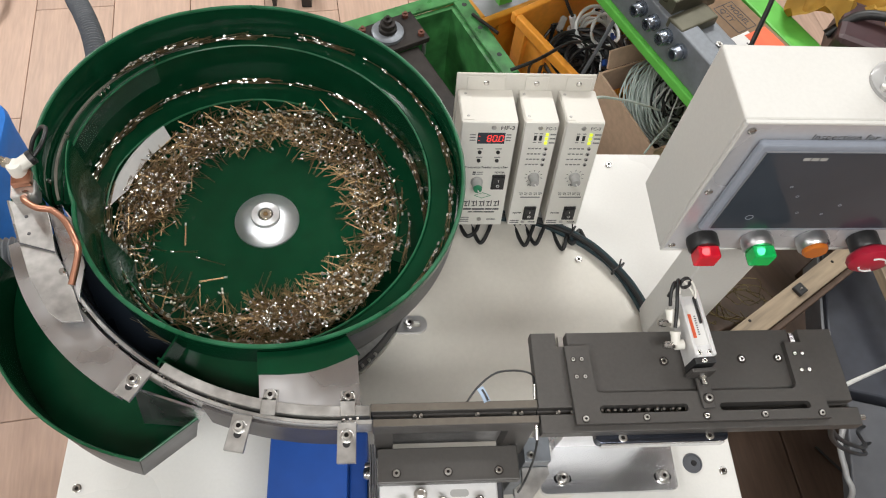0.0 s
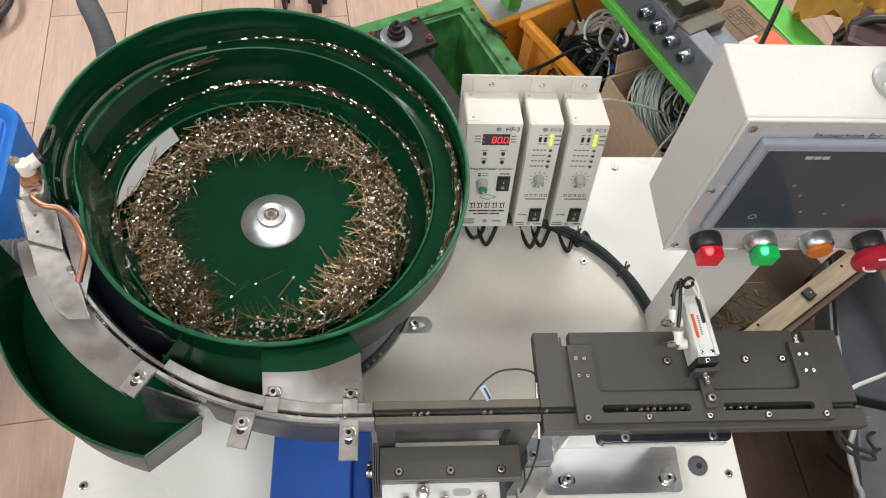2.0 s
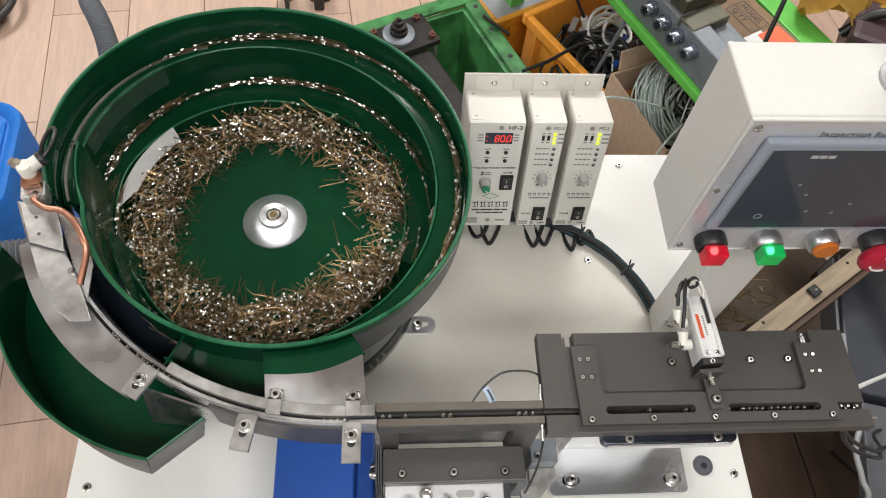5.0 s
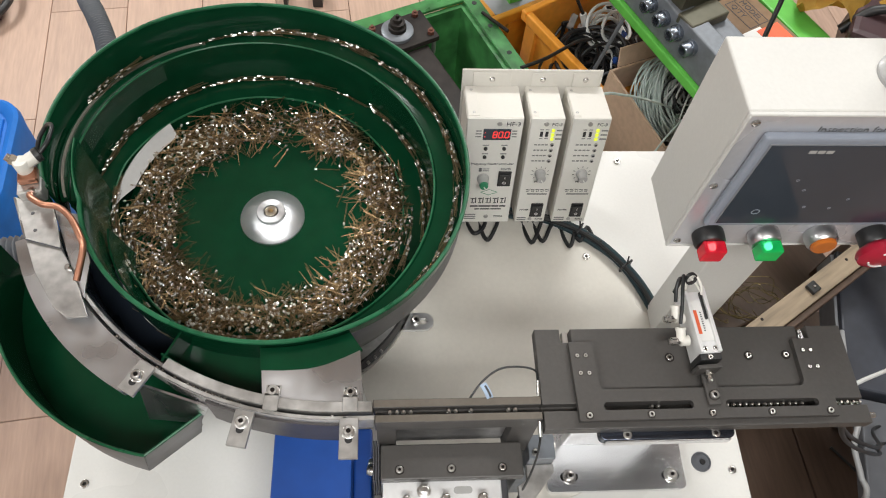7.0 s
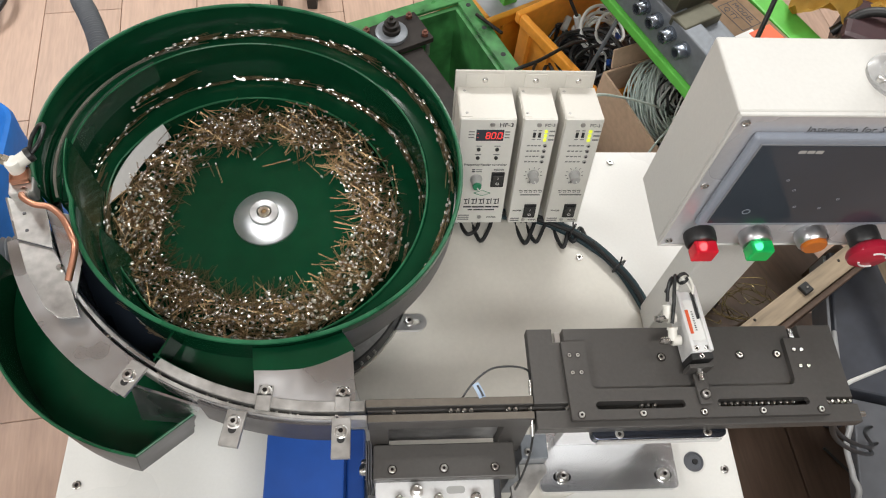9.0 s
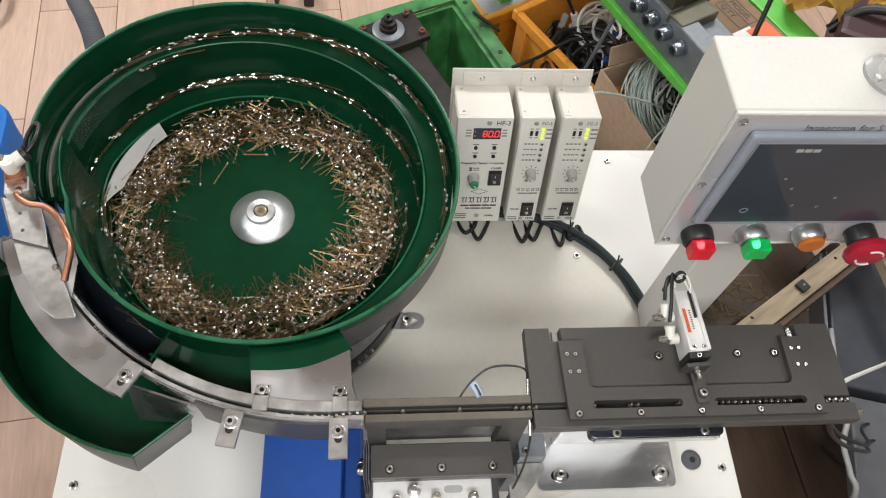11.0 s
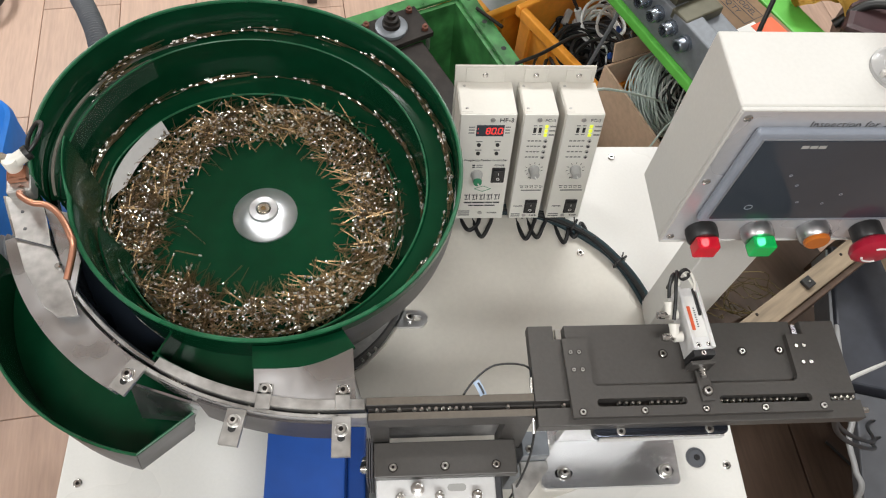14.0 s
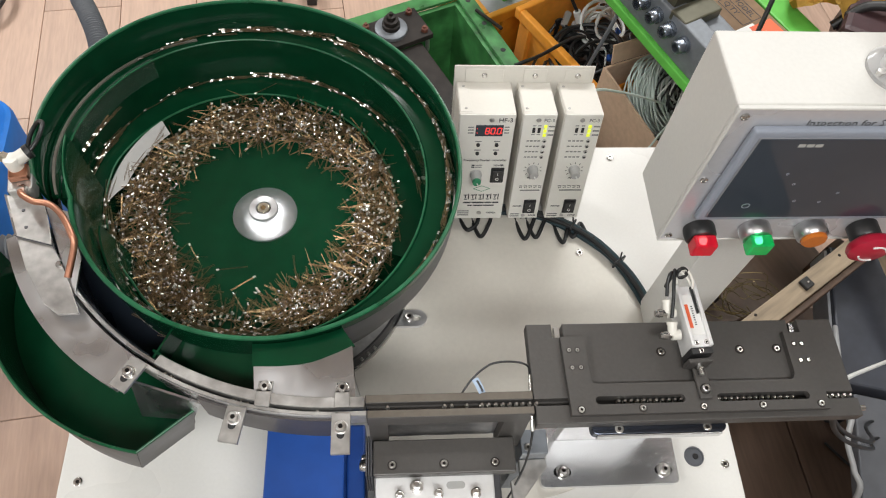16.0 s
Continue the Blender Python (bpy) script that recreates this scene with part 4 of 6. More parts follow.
def air_cylinder():
    f = empty("air_cylinder", pose(0.3820, -0.2115, 1.029, 0, 0, 3), "compact aluminium air cylinder with white fittings and orange label", "air cylinder")
    k = part("body", block(-0.0078, 0.0095, 0.004, 0.058, 0.004, 0.027, 0.0006), ALUPALE, f)
    part("rail_lip", block(-0.0081, -0.0054, 0.004, 0.058, 0.0272, 0.0300, 0.0004, 1), ALUPALE, f)
    part("rail_lip", block(0.0068, 0.0098, 0.004, 0.062, 0.0272, 0.0300, 0.0004, 1), ALUPALE, f)
    part("label", block(-0.0052, 0.0066, 0.014, 0.050, 0.0271, 0.0276), LABELWHITE, f, "white label with orange band")
    part("label_band", block(-0.0050, -0.0018, 0.020, 0.041, 0.0277, 0.0280), ORANGEINK, f)
    for i in range(9):
        part("print_bar", block(0.0003, 0.0018, 0.0225 + i * 0.0020, 0.0234 + i * 0.0020, 0.0277, 0.02785), INK, f)
    part("reed_switch", block(0.0036, 0.0056, 0.032, 0.056, 0.0277, 0.0302, 0.0005, 1), BLACK, f)
    part("front_cap", block(-0.0082, 0.0098, -0.0015, 0.004, 0.004, 0.026, 0.0006), BLACK, f)
    part("tool_plate", block(-0.0102, 0.0098, -0.0070, -0.0035, 0.006, 0.022, 0.0006), ANOD, f)
    part("rod_screw", lathe([(0.0022, -0.002), (0.0034, -0.002), (0.0034, 0.003), (0.002, 0.003), (0.002, 0.008), (0, 0.008)], 16, pose(0.001, -0.0070, 0.013, 90)), CHROME, f, "", True)
    part("foot_arm", block(-0.0035, 0.0075, -0.0330, -0.0070, 0.0062, 0.0095, 0.0012), ANOD, f)
    cap_screw("arm_screw", 0.0020, -0.0255, 0.0095, 0.0034, 0.0034, f, washer=0.0042)
    for x in (-0.0030, 0.0056):
        cap_screw("body_screw", x, 0.0075, 0.027, 0.0020, 0.0010, f)
    cap_screw("cap_screw", 0.000, 0.0010, 0.0255, 0.0022, 0.0012, f)
    for y, z in ((0.038, 0.020), (0.019, 0.018)):
        b = rod((-0.0105, y, z), (-0.0175, y, z), 0.0044, 16)
        rod((-0.0165, y, z), (-0.0165, y + 0.009, z + 0.005), 0.0038, 16, b)
        rod((-0.0165, y + 0.0075, z + 0.0042), (-0.0165, y + 0.0095, z + 0.0053), 0.0044, 16, b)
        fit = part("elbow_fitting", b, TUBEWHITE, f, "white speed controller", True)
        c = rod((-0.0175, y, z), (-0.0215, y, z), 0.0030, 6)
        lathe([(0, 0), (0.0034, 0), (0.0034, 0.0035), (0.0026, 0.0042), (0.0026, 0.0060), (0, 0.0065)], 14, Matrix.Translation((-0.0215, y, z)) @ pose(0, 0, 0, 0, -90), c)
        part("adjusting_screw", c, CHROME, fit, "", True)
    for p in ([(-0.0165, 0.050, 0.027), (-0.0160, 0.058, 0.033), (-0.0140, 0.064, 0.037), (-0.0110, 0.067, 0.036), (-0.0095, 0.067, 0.030), (-0.0095, 0.065, 0.014)],
              [(-0.0165, 0.031, 0.025), (-0.0135, 0.045, 0.031), (-0.0115, 0.058, 0.036), (-0.0085, 0.068, 0.037), (-0.0065, 0.070, 0.030), (-0.0060, 0.069, 0.014)]):
        part("air_hose", tube(p, 0.0015, 10, 8), RUBBER, f, "black air hose", True)
    for p in ([(0.0055, 0.054, 0.0295), (0.0060, 0.060, 0.033), (0.003, 0.068, 0.036), (-0.001, 0.071, 0.032)], [(-0.006, 0.060, 0.028), (-0.003, 0.070, 0.032), (0.0035, 0.064, 0.030), (0.0060, 0.056, 0.029)]):
        part("switch_lead", tube(p, 0.0011, 8, 8), TUBEWHITE, f, "pale switch lead", True)
    part("cable_tie", lathe([(0.0042, 0), (0.0055, 0), (0.0055, 0.003), (0.0042, 0.003)], 16, Matrix.Translation((-0.002, 0.068, 0.034)) @ pose(0, 0, 0, 60, 20), None, True), BLACK, f, "", True)
    return f


air_cylinder()


# ---- controllers on their leaning plate ----
CTRL = pose(0.2114, 0.0945, 0.979, -12)


def face_text(par, name, body, size, x, z, material=None, align="CENTER"):
    return writing(name, body, size, Matrix.Translation((x, -0.0006, z)) @ pose(0, 0, 0, 90), material or INK, par, align, 0.0002)


def ctl_case(name, x0, x1, label):
    f = empty(name, CTRL @ Matrix.Translation((x0, 0, 0)), label, "controller", "feeder controllers")
    w = x1 - x0
    part("case", block(0.0, w, 0.0012, 0.0588, -0.163, 0, 0.0008), IVORY, f)
    part("front_plate", block(0.0004, w - 0.0004, 0.0, 0.0014, -0.1625, -0.0004, 0.0004, 1), FACE, f)
    part("side_fold", block(-0.0006, 0.0, 0.004, 0.057, -0.160, -0.002), IVORY, f)
    part("top_fold", block(0.0010, w * 0.22, 0.0040, 0.0560, 0.0, 0.0007, 0.0002, 1), IVORY, f)
    for y in (0.010, 0.050):
        part("top_screw", lathe([(0, 0), (0.0018, 0), (0.0014, 0.0006), (0, 0.0007)], 12, pose(w * 0.12, y, 0.0007)), STEEL_MATT, f)
    part("mount_tab", block(w * 0.15, w * 0.85, 0.0575, 0.0588, 0, 0.018, 0.0004, 1), IVORY, f)
    part("tab_screw", lathe([(0, 0), (0.0032, 0), (0.0032, 0.001), (0.002, 0.0022), (0, 0.0022)], 14, pose(w * 0.5, 0.0575, 0.010, 90)), CHROME, f, "", True)
    return f, w


def dot(par, name, x, z, r, material, h=0.0012):
    return part(name, lathe([(0, 0), (r, 0), (r, h * 0.7), (r * 0.8, h), (0, h)], 16, pose(x, 0, z, 90)), material, par, "", True)


def bar(par, x0, x1, z0, z1, material=None, name="print_bar"):
    return part(name, block(x0, x1, -0.00035, 0.0, z0, z1), material or INK, par)


def rocker(par, x, z, w, h):
    r = part("rocker_switch", block(x - w / 2, x + w / 2, -0.0020, 0, z - h / 2, z + h / 2, 0.0008), BLACK, par, "black rocker power switch")
    b = block(-w * 0.36, w * 0.36, -0.0012, 0.001, -h * 0.38, h * 0.38, 0.0004, 1, Matrix.Translation((x, -0.0022, z)) @ pose(0, 0, 0, 6))
    part("rocker", b, BLACK, r)
    part("mark", block(x - 0.0003, x + 0.0003, -0.0041, -0.0036, z + h * 0.1, z + h * 0.26), LABELWHITE, r)
    part("mark", lathe([(0.0014, 0), (0.0020, 0), (0.0020, 0.0004), (0.0014, 0.0004)], 16, pose(x, -0.0030, z - h * 0.2, 90), None, True), LABELWHITE, r)
    return r


def knob(par, x, z, r, cap=None):
    k = part("knob", lathe([(0, 0), (r, 0), (r, 0.002), (r * 0.86, 0.003), (r * 0.8, 0.011), (r * 0.7, 0.012), (0, 0.012)], 28, pose(x, 0, z, 90)), GREYKNOB, par, "round grey knob", True)
    if cap:
        part("knob_cap", lathe([(0, 0.012), (r * 0.72, 0.012), (r * 0.66, 0.0150), (0, 0.0155)], 24, pose(x, 0, z, 90)), cap, k, "", True)
    part("pointer", block(-0.0006, 0.0006, -0.0003, 0.0003, 0, r * 0.62, 0, 1, Matrix.Translation((x, -0.0126 if not cap else -0.0158, z)) @ pose(0, 0, 0, 0, 150)), LABELWHITE, k)
    return k


SEGS = {"8": "abcdefg", "0": "abcdef"}


def seven_segment(par, ch, x, z, h):
    w, t, y = h * 0.50, h * 0.12, -0.0012
    spots = {"a": (0, h / 2, 1), "g": (0, 0, 1), "d": (0, -h / 2, 1), "f": (-w / 2, h / 4, 0), "b": (w / 2, h / 4, 0), "e": (-w / 2, -h / 4, 0), "c": (w / 2, -h / 4, 0)}
    b = bmesh.new()
    for s in SEGS[ch]:
        dx, dz, flat = spots[s]
        lx, lz = (w * 0.40, t / 2) if flat else (t / 2, h * 0.20)
        block(x + dx - lx + dz * 0.1, x + dx + lx + dz * 0.1, y, y + 0.0003, z + dz - lz, z + dz + lz, 0, 1, None, b)
    part("digit", b, LEDRED, par, "lit red digit")


def frequency_controller():
    f, w = ctl_case("frequency_controller", 0.0, 0.0620, "ivory feeder frequency controller with a lit red display")
    d = part("display", block(0.0185, 0.0492, -0.0008, 0.0, -0.0300, -0.0145, 0.0002, 1), SCREEN, f, "red seven-segment display")
    for ch, x in (("8", 0.0318), ("0", 0.0380), ("0", 0.0450)):
        seven_segment(d, ch, x, -0.0222, 0.0082)
    part("point", block(0.0410, 0.0419, -0.0012, -0.0009, -0.0268, -0.0259), LEDRED, d)
    for x in (0.0205, 0.0478):
        for z in (-0.0190, -0.0250):
            part("lamp_dot", block(x - 0.0005, x + 0.0005, -0.0012, -0.0009, z - 0.0005, z + 0.0005), LEDRED, d)
    for z in (-0.0175, -0.0215, -0.0255):
        bar(f, 0.0100, 0.0165, z - 0.0007, z + 0.0007, GREYINK)
        bar(f, 0.0505, 0.0560, z - 0.0007, z + 0.0007, GREYINK)
    dot(f, "face_screw", 0.0355, -0.0075, 0.0028, STEEL_MATT)
    face_text(f, "model_text", "HF-3", 0.0080, 0.0510, -0.0078)
    for x in (0.0230, 0.0440):
        for z in (-0.0425, -0.0550):
            dot(f, "push_key", x, z, 0.0022, BLACK, 0.0022)
            bar(f, x - 0.0035, x + 0.0035, z + 0.0040, z + 0.0052, GREYINK)
    face_text(f, "title_text", "Frequency Feeder controller", 0.0043, 0.0330, -0.0655)
    knob(f, 0.0240, -0.0880, 0.0072, GREENINK)
    for z in (-0.0735, -0.0765):
        bar(f, 0.0180, 0.0215, z - 0.0009, z + 0.0009, INK)
        bar(f, 0.0225, 0.0300, z - 0.0005, z + 0.0005, GREYINK)
    rocker(f, 0.0492, -0.0885, 0.0155, 0.0230)
    face_text(f, "power_text", "POWER", 0.0034, 0.0495, -0.0735)
    o = bmesh.new()
    for s in (1, -1):
        for p, q in (((-0.010, 0), (0, 0.0045 * s)), ((0.010, 0), (0, 0.0045 * s))):
            rod((0.0330 + p[0], -0.0002, -0.1110 + p[1]), (0.0330 + q[0], -0.0002, -0.1110 + q[1]), 0.0004, 4, o)
    part("emblem", o, GREENINK, f, "green printed lozenge emblem")
    for k in range(5):
        x = 0.0120 + k * 0.0090
        bar(f, x, x + 0.0050, -0.1222, -0.1210)
        bar(f, x + 0.0008, x + 0.0046, -0.1292, -0.1280)
        bar(f, x + 0.0056, x + 0.0068, -0.1290, -0.1198)
        bar(f, x + 0.0018, x + 0.0030, -0.1270, -0.1224)
    for k, (a, b) in enumerate(((0.012, 0.0215), (0.0225, 0.0375), (0.0385, 0.0470), (0.048, 0.0555))):
        bar(f, a, b, -0.1354, -0.1332)
    for a, b in ((0.0180, 0.0235), (0.0245, 0.0365), (0.0375, 0.0505)):
        bar(f, a, b, -0.1402, -0.1384)
    for z in (-0.1490, -0.1525, -0.1560):
        bar(f, 0.0060, 0.0200, z - 0.0008, z + 0.0008, GREYINK)
    dot(f, "face_screw", 0.0330, -0.1520, 0.0028, STEEL_MATT)
    face_text(f, "origin_text", "KOREA", 0.0036, 0.0480, -0.1520)
    return f


def channel_controller(x0, x1, label):
    f, w = ctl_case("channel_controller", x0, x1, label)
    dot(f, "face_screw", w * 0.46, -0.0075, 0.0027, STEEL_MATT)
    face_text(f, "model_text", "FC-3", 0.0060, w * 0.78, -0.0080, GREYINK)
    for x in (0.36, 0.52):
        part("dip_switch", block(w * x - 0.0016, w * x + 0.0016, -0.0010, 0, -0.0250, -0.0180, 0.0003, 1), BLACK, f)
        bar(f, w * x - 0.002, w * x + 0.002, -0.0160, -0.0150, GREYINK)
        bar(f, w * x - 0.002, w * x + 0.002, -0.0285, -0.0275, GREYINK)
    for z in (-0.0165, -0.0225, -0.0285):
        part("status_led", block(w * 0.655, w * 0.745, -0.0010, 0, z - 0.0021, z + 0.0021, 0.0003, 1), LEDYEL, f, "lit yellow indicator")
        bar(f, w * 0.80, w * 0.97, z - 0.0009, z + 0.0009, GREYINK)
    for z in (-0.0370, -0.0450, -0.0530, -0.0610):
        dot(f, "trimmer", w * 0.74, z, 0.0023, STEEL_MATT, 0.0014)
        dot(f, "trimmer_hole", w * 0.74, z, 0.0014, BLACK, 0.0018)
        for q in range(4):
            bar(f, w * (0.20 + 0.11 * q), w * (0.28 + 0.11 * q), z - 0.0008, z + 0.0008, GREYINK)
    knob(f, w * 0.55, -0.0805, 0.0066)
    for k in range(9):
        a = radians(-135 + 270 * k / 8)
        x, z = w * 0.55 + 0.0098 * math.sin(a), -0.0805 + 0.0098 * math.cos(a)
        part("scale_tick", block(-0.0003, 0.0003, -0.0003, 0, -0.0012, 0.0012, 0, 1, Matrix.Translation((x, 0, z)) @ pose(0, 0, 0, 0, math.degrees(a))), INK, f)
    face_text(f, "main_text", "MAIN", 0.0042, w * 0.55, -0.0935)
    for k in range(5):
        bar(f, w * 0.20 + k * 0.0058, w * 0.20 + k * 0.0058 + 0.0032, -0.1073, -0.1065)
        bar(f, w * 0.20 + k * 0.0058 + 0.0008, w * 0.20 + k * 0.0058 + 0.0026, -0.1100, -0.1092)
        bar(f, w * 0.20 + k * 0.0058 + 0.0036, w * 0.20 + k * 0.0058 + 0.0041, -0.1104, -0.1062)
    bar(f, w * 0.26, w * 0.90, -0.1150, -0.1132, GREYINK)
    rocker(f, w * 0.66, -0.1410, 0.0150, 0.0225)
    face_text(f, "power_text", "POWER", 0.0032, w * 0.25, -0.1410)
    for z in (-0.1550, -0.1585):
        bar(f, w * 0.06, w * 0.36, z - 0.0008, z + 0.0008, GREYINK)
    dot(f, "face_screw", w * 0.50, -0.1570, 0.0024, STEEL_MATT)
    face_text(f, "origin_text", "KOREA", 0.0030, w * 0.80, -0.1572)
    return f


frequency_controller()
channel_controller(0.0700, 0.1075, "narrow ivory feeder controller with grey dial beside the wider one")
channel_controller(0.1165, 0.1590, "narrow ivory feeder controller with grey dial at the row's end")


def mounting_plate():
    f = empty("mounting_plate", CTRL, "ivory sheet steel mounting plate leaning behind the controllers", "mounting plate")
    part("sheet", block(-0.0030, 0.1570, 0.0590, 0.0610, -0.1690, 0.0215, 0.0006, 1), IVORY, f)
    b = block(-0.0030, 0.1570, 0.0, 0.040, -0.002, 0.0, 0, 1)
    b.transform(CTRL.inverted() @ Matrix.Translation((0.2114, 0.1165, TABLE + 0.002)))
    part("foot_flange", b, IVORY, f)
    return f


mounting_plate()


def joint(x):
    """Where the cable bundle runs at x."""
    return -0.0995 + math.sqrt(max(0.0, 0.1835 ** 2 - (x - 0.266) ** 2))


def controller_leads():
    for x, reach in ((0.012, 0.0), (0.028, 0.01), (0.084, 0.014), (0.098, 0.012), (0.132, 0.02), (0.146, 0.012)):
        c = empty("power_lead", CTRL @ Matrix.Translation((x, 0.02, -0.163)), "black power lead under a controller", "cable", "controller leads")
        part("gland", lathe([(0, 0.0), (0.0045, 0), (0.0045, -0.006), (0.0036, -0.012), (0, -0.012)], 14), BLACK, c, "", True)
        inv_m = (CTRL @ Matrix.Translation((x, 0.02, -0.163))).inverted()
        start = inv_m.inverted() @ Vector((0, 0, -0.010))
        pts = [start, start + Vector((0.0, -0.004 - reach * 0.4, -0.006)), Vector((start.x + 0.008, start.y - 0.026 - reach, TABLE + 0.0065)), Vector((start.x + 0.020, start.y - 0.018, TABLE + 0.0065)), Vector((start.x + 0.026, min(start.y, joint(start.x + 0.026)) - 0.002, TABLE + 0.010)), Vector((start.x + 0.034, joint(start.x + 0.034), TABLE + 0.012))]
        b = tube(pts, 0.0026, 8, 8)
        b.transform(inv_m)
        part("lead", b, RUBBER, c, "", True)


controller_leads()


def cable_bundle():
    f = empty("cable_bundle", pose(0, 0, TABLE), "dark teal cable bundle with black ties lying round the base plate", "cable bundle")
    rnd = random.Random(4)
    for k in range(5):
        r = 0.1795 + 0.0042 * (k % 3)
        z = 0.0042 + 0.0062 * (k // 3) + (0.001 if k % 2 else 0)
        pts = [(0.266 + (r + 0.001 * math.sin(i * 1.7 + k)) * math.cos(radians(a)), -0.0995 + (r + 0.001 * math.sin(i * 1.7 + k)) * math.sin(radians(a)), z) for i, a in enumerate(range(112, 4, -9))]
        part("cable", tube(pts, 0.0030, 8, 5), TEALCABLE if k % 2 == 0 else RUBBER, f, "", True)
    for a in (57, 34, 78):
        m = pose(0.266 + 0.1835 * math.cos(radians(a)), -0.0995 + 0.1835 * math.sin(radians(a)), 0.0065, 0, 0, a)
        part("tie", block(-0.0095, 0.0095, -0.0014, 0.0014, -0.0065, 0.0085, 0.001, 1, m), BLACK, f)
        part("tie_tail", rod(m @ Vector((0.0, 0, 0.008)), m @ Vector((0.004, 0.004, 0.016)), 0.001, 6), BLACK, f)
    return f


cable_bundle()


# ---- operator panel ----
def operator_panel():
    f = empty("operator_panel", pose(0.0035, 0, TABLE), "cream steel operator box with touch display on a post", "control box")
    Z = -TABLE
    X0, X1, Y0, Y1, Z0, Z1 = 0.3602, 0.665, -0.110, -0.0390, 1.0575, 1.2305
    part("enclosure", block(X0, X1, Y0 + 0.003, Y1, Z0 + Z, Z1 + Z, 0.0016), CREAM, f)
    lip = bmesh.new()
    block(X0, X1, Y0 - 0.0005, Y0 + 0.003, Z1 - 0.0022 + Z, Z1 + Z, 0.0006, 1, None, lip)
    block(X0, X1, Y0 - 0.0005, Y0 + 0.003, Z0 + Z, Z0 + 0.0022 + Z, 0.0006, 1, None, lip)
    block(X0, X0 + 0.0022, Y0 - 0.0005, Y0 + 0.003, Z0 + 0.0022 + Z, Z1 - 0.0022 + Z, 0.0006, 1, None, lip)
    block(X1 - 0.0022, X1, Y0 - 0.0005, Y0 + 0.003, Z0 + 0.0022 + Z, Z1 - 0.0022 + Z, 0.0006, 1, None, lip)
    part("edge_fold", lip, CREAM, f)
    part("front_panel", block(X0 + 0.0024, X1 - 0.0024, Y0 + 0.0005, Y0 + 0.0028, Z0 + 0.0024 + Z, Z1 - 0.0024 + Z), PANEL, f, "silver grey front panel")
    for x in (X0 + 0.0075, X1 - 0.0075):
        for z in (Z0 + 0.009, (Z0 + Z1) / 2 + 0.004, Z1 - 0.009):
            part("panel_screw", lathe([(0, 0), (0.0033, 0), (0.0030, 0.0012), (0.0018, 0.0016), (0.0016, 0.0008), (0, 0.0008)], 16, pose(x, Y0 + 0.0005, z + Z, 90)), CHROME, f, "", True)
    b = block(0.3770, 0.6000, -0.1160, Y0 + 0.0005, 1.0990 + Z, 1.2140 + Z, 0.0030, 3)
    d = part("touch_display", b, BEZEL, f, "grey touch display, dark and dimmed")
    part("screen_rim", block(0.3830, 0.5945, -0.1168, -0.1158, 1.1055 + Z, 1.2075 + Z, 0.0006, 1), GREYSHEET, d)
    part("screen", block(0.3842, 0.5935, -0.1174, -0.1166, 1.1066 + Z, 1.2064 + Z), SCREEN, d, "dark glossy screen")
    rnd = random.Random(8)
    for k in range(5):
        x, z = 0.425 + 0.012 * k + rnd.uniform(-0.005, 0.005), 1.118 + rnd.uniform(0, 0.05)
        part("screen_mark", lathe([(0.0009, 0), (0.0013, 0), (0.0013, 0.0002), (0.0009, 0.0002)], 12, pose(x, -0.1174, z + Z, 90), None, True), BEZEL, d)
    for k in range(3):
        part("badge", block(-0.0026, 0.0026, -0.00025, 0.0, -0.0016, 0.0016, 0, 1, Matrix.Translation((0.4160 + 0.0062 * k, -0.1174, 1.2000 + Z)) @ Matrix.Shear("XZ", 4, (0.3, 0))), GREYKNOB, d)
    part("screen_ring", lathe([(0.0026, 0), (0.0033, 0), (0.0033, 0.0002), (0.0026, 0.0002)], 20, pose(0.4090, -0.1174, 1.1235 + Z, 90), None, True), BEZEL, d)
    writing("panel_title", "Inspection for S", 0.0088, Matrix.Translation((0.4140, -0.1098, 1.2150 + Z)) @ pose(0, 0, 0, 90) @ Matrix.Shear("XZ", 4, (0, 0)), INK, f, "LEFT", 0.0002, 1.0, 0.00022)
    bx, bz = (0.3892, 0.4370, 0.4862, 0.5325), 1.0790
    for x, col, kind in zip(bx, (REDLENS, GREENLENS, AMBERLENS, REDCAP), ("red", "green", "amber", "stop")):
        if kind == "stop":
            k = part("stop_button", lathe([(0.0125, 0), (0.0125, 0.012), (0.011, 0.014), (0.0, 0.014)], 32, pose(x, Y0, bz + Z, 90)), BLACK, f, "red mushroom stop button", True)
            part("mushroom_cap", lathe([(0.010, 0.013), (0.0170, 0.017), (0.0185, 0.020), (0.0180, 0.024), (0.0140, 0.027), (0, 0.028)], 36, pose(x, Y0, bz + Z, 90)), REDCAP, k, "", True)
            for a in (20, 200):
                o = [(0.0105 * math.cos(radians(a + t)), 0.0105 * math.sin(radians(a + t)), 0.0276) for t in range(0, 100, 12)]
                ar = tube(o, 0.0009, 6, 3)
                ar.transform(pose(x, Y0, bz + Z, 90))
                part("arrow", ar, LABELWHITE, k)
            continue
        ring = BLACK if kind == "red" else STEEL
        k = part(kind + "_button", lathe([(0.0128, 0), (0.0132, 0.003), (0.0128, 0.010), (0.0112, 0.012), (0, 0.012)], 32, pose(x, Y0, bz + Z, 90)), ring, f, "%s button in a round collar" % kind, True)
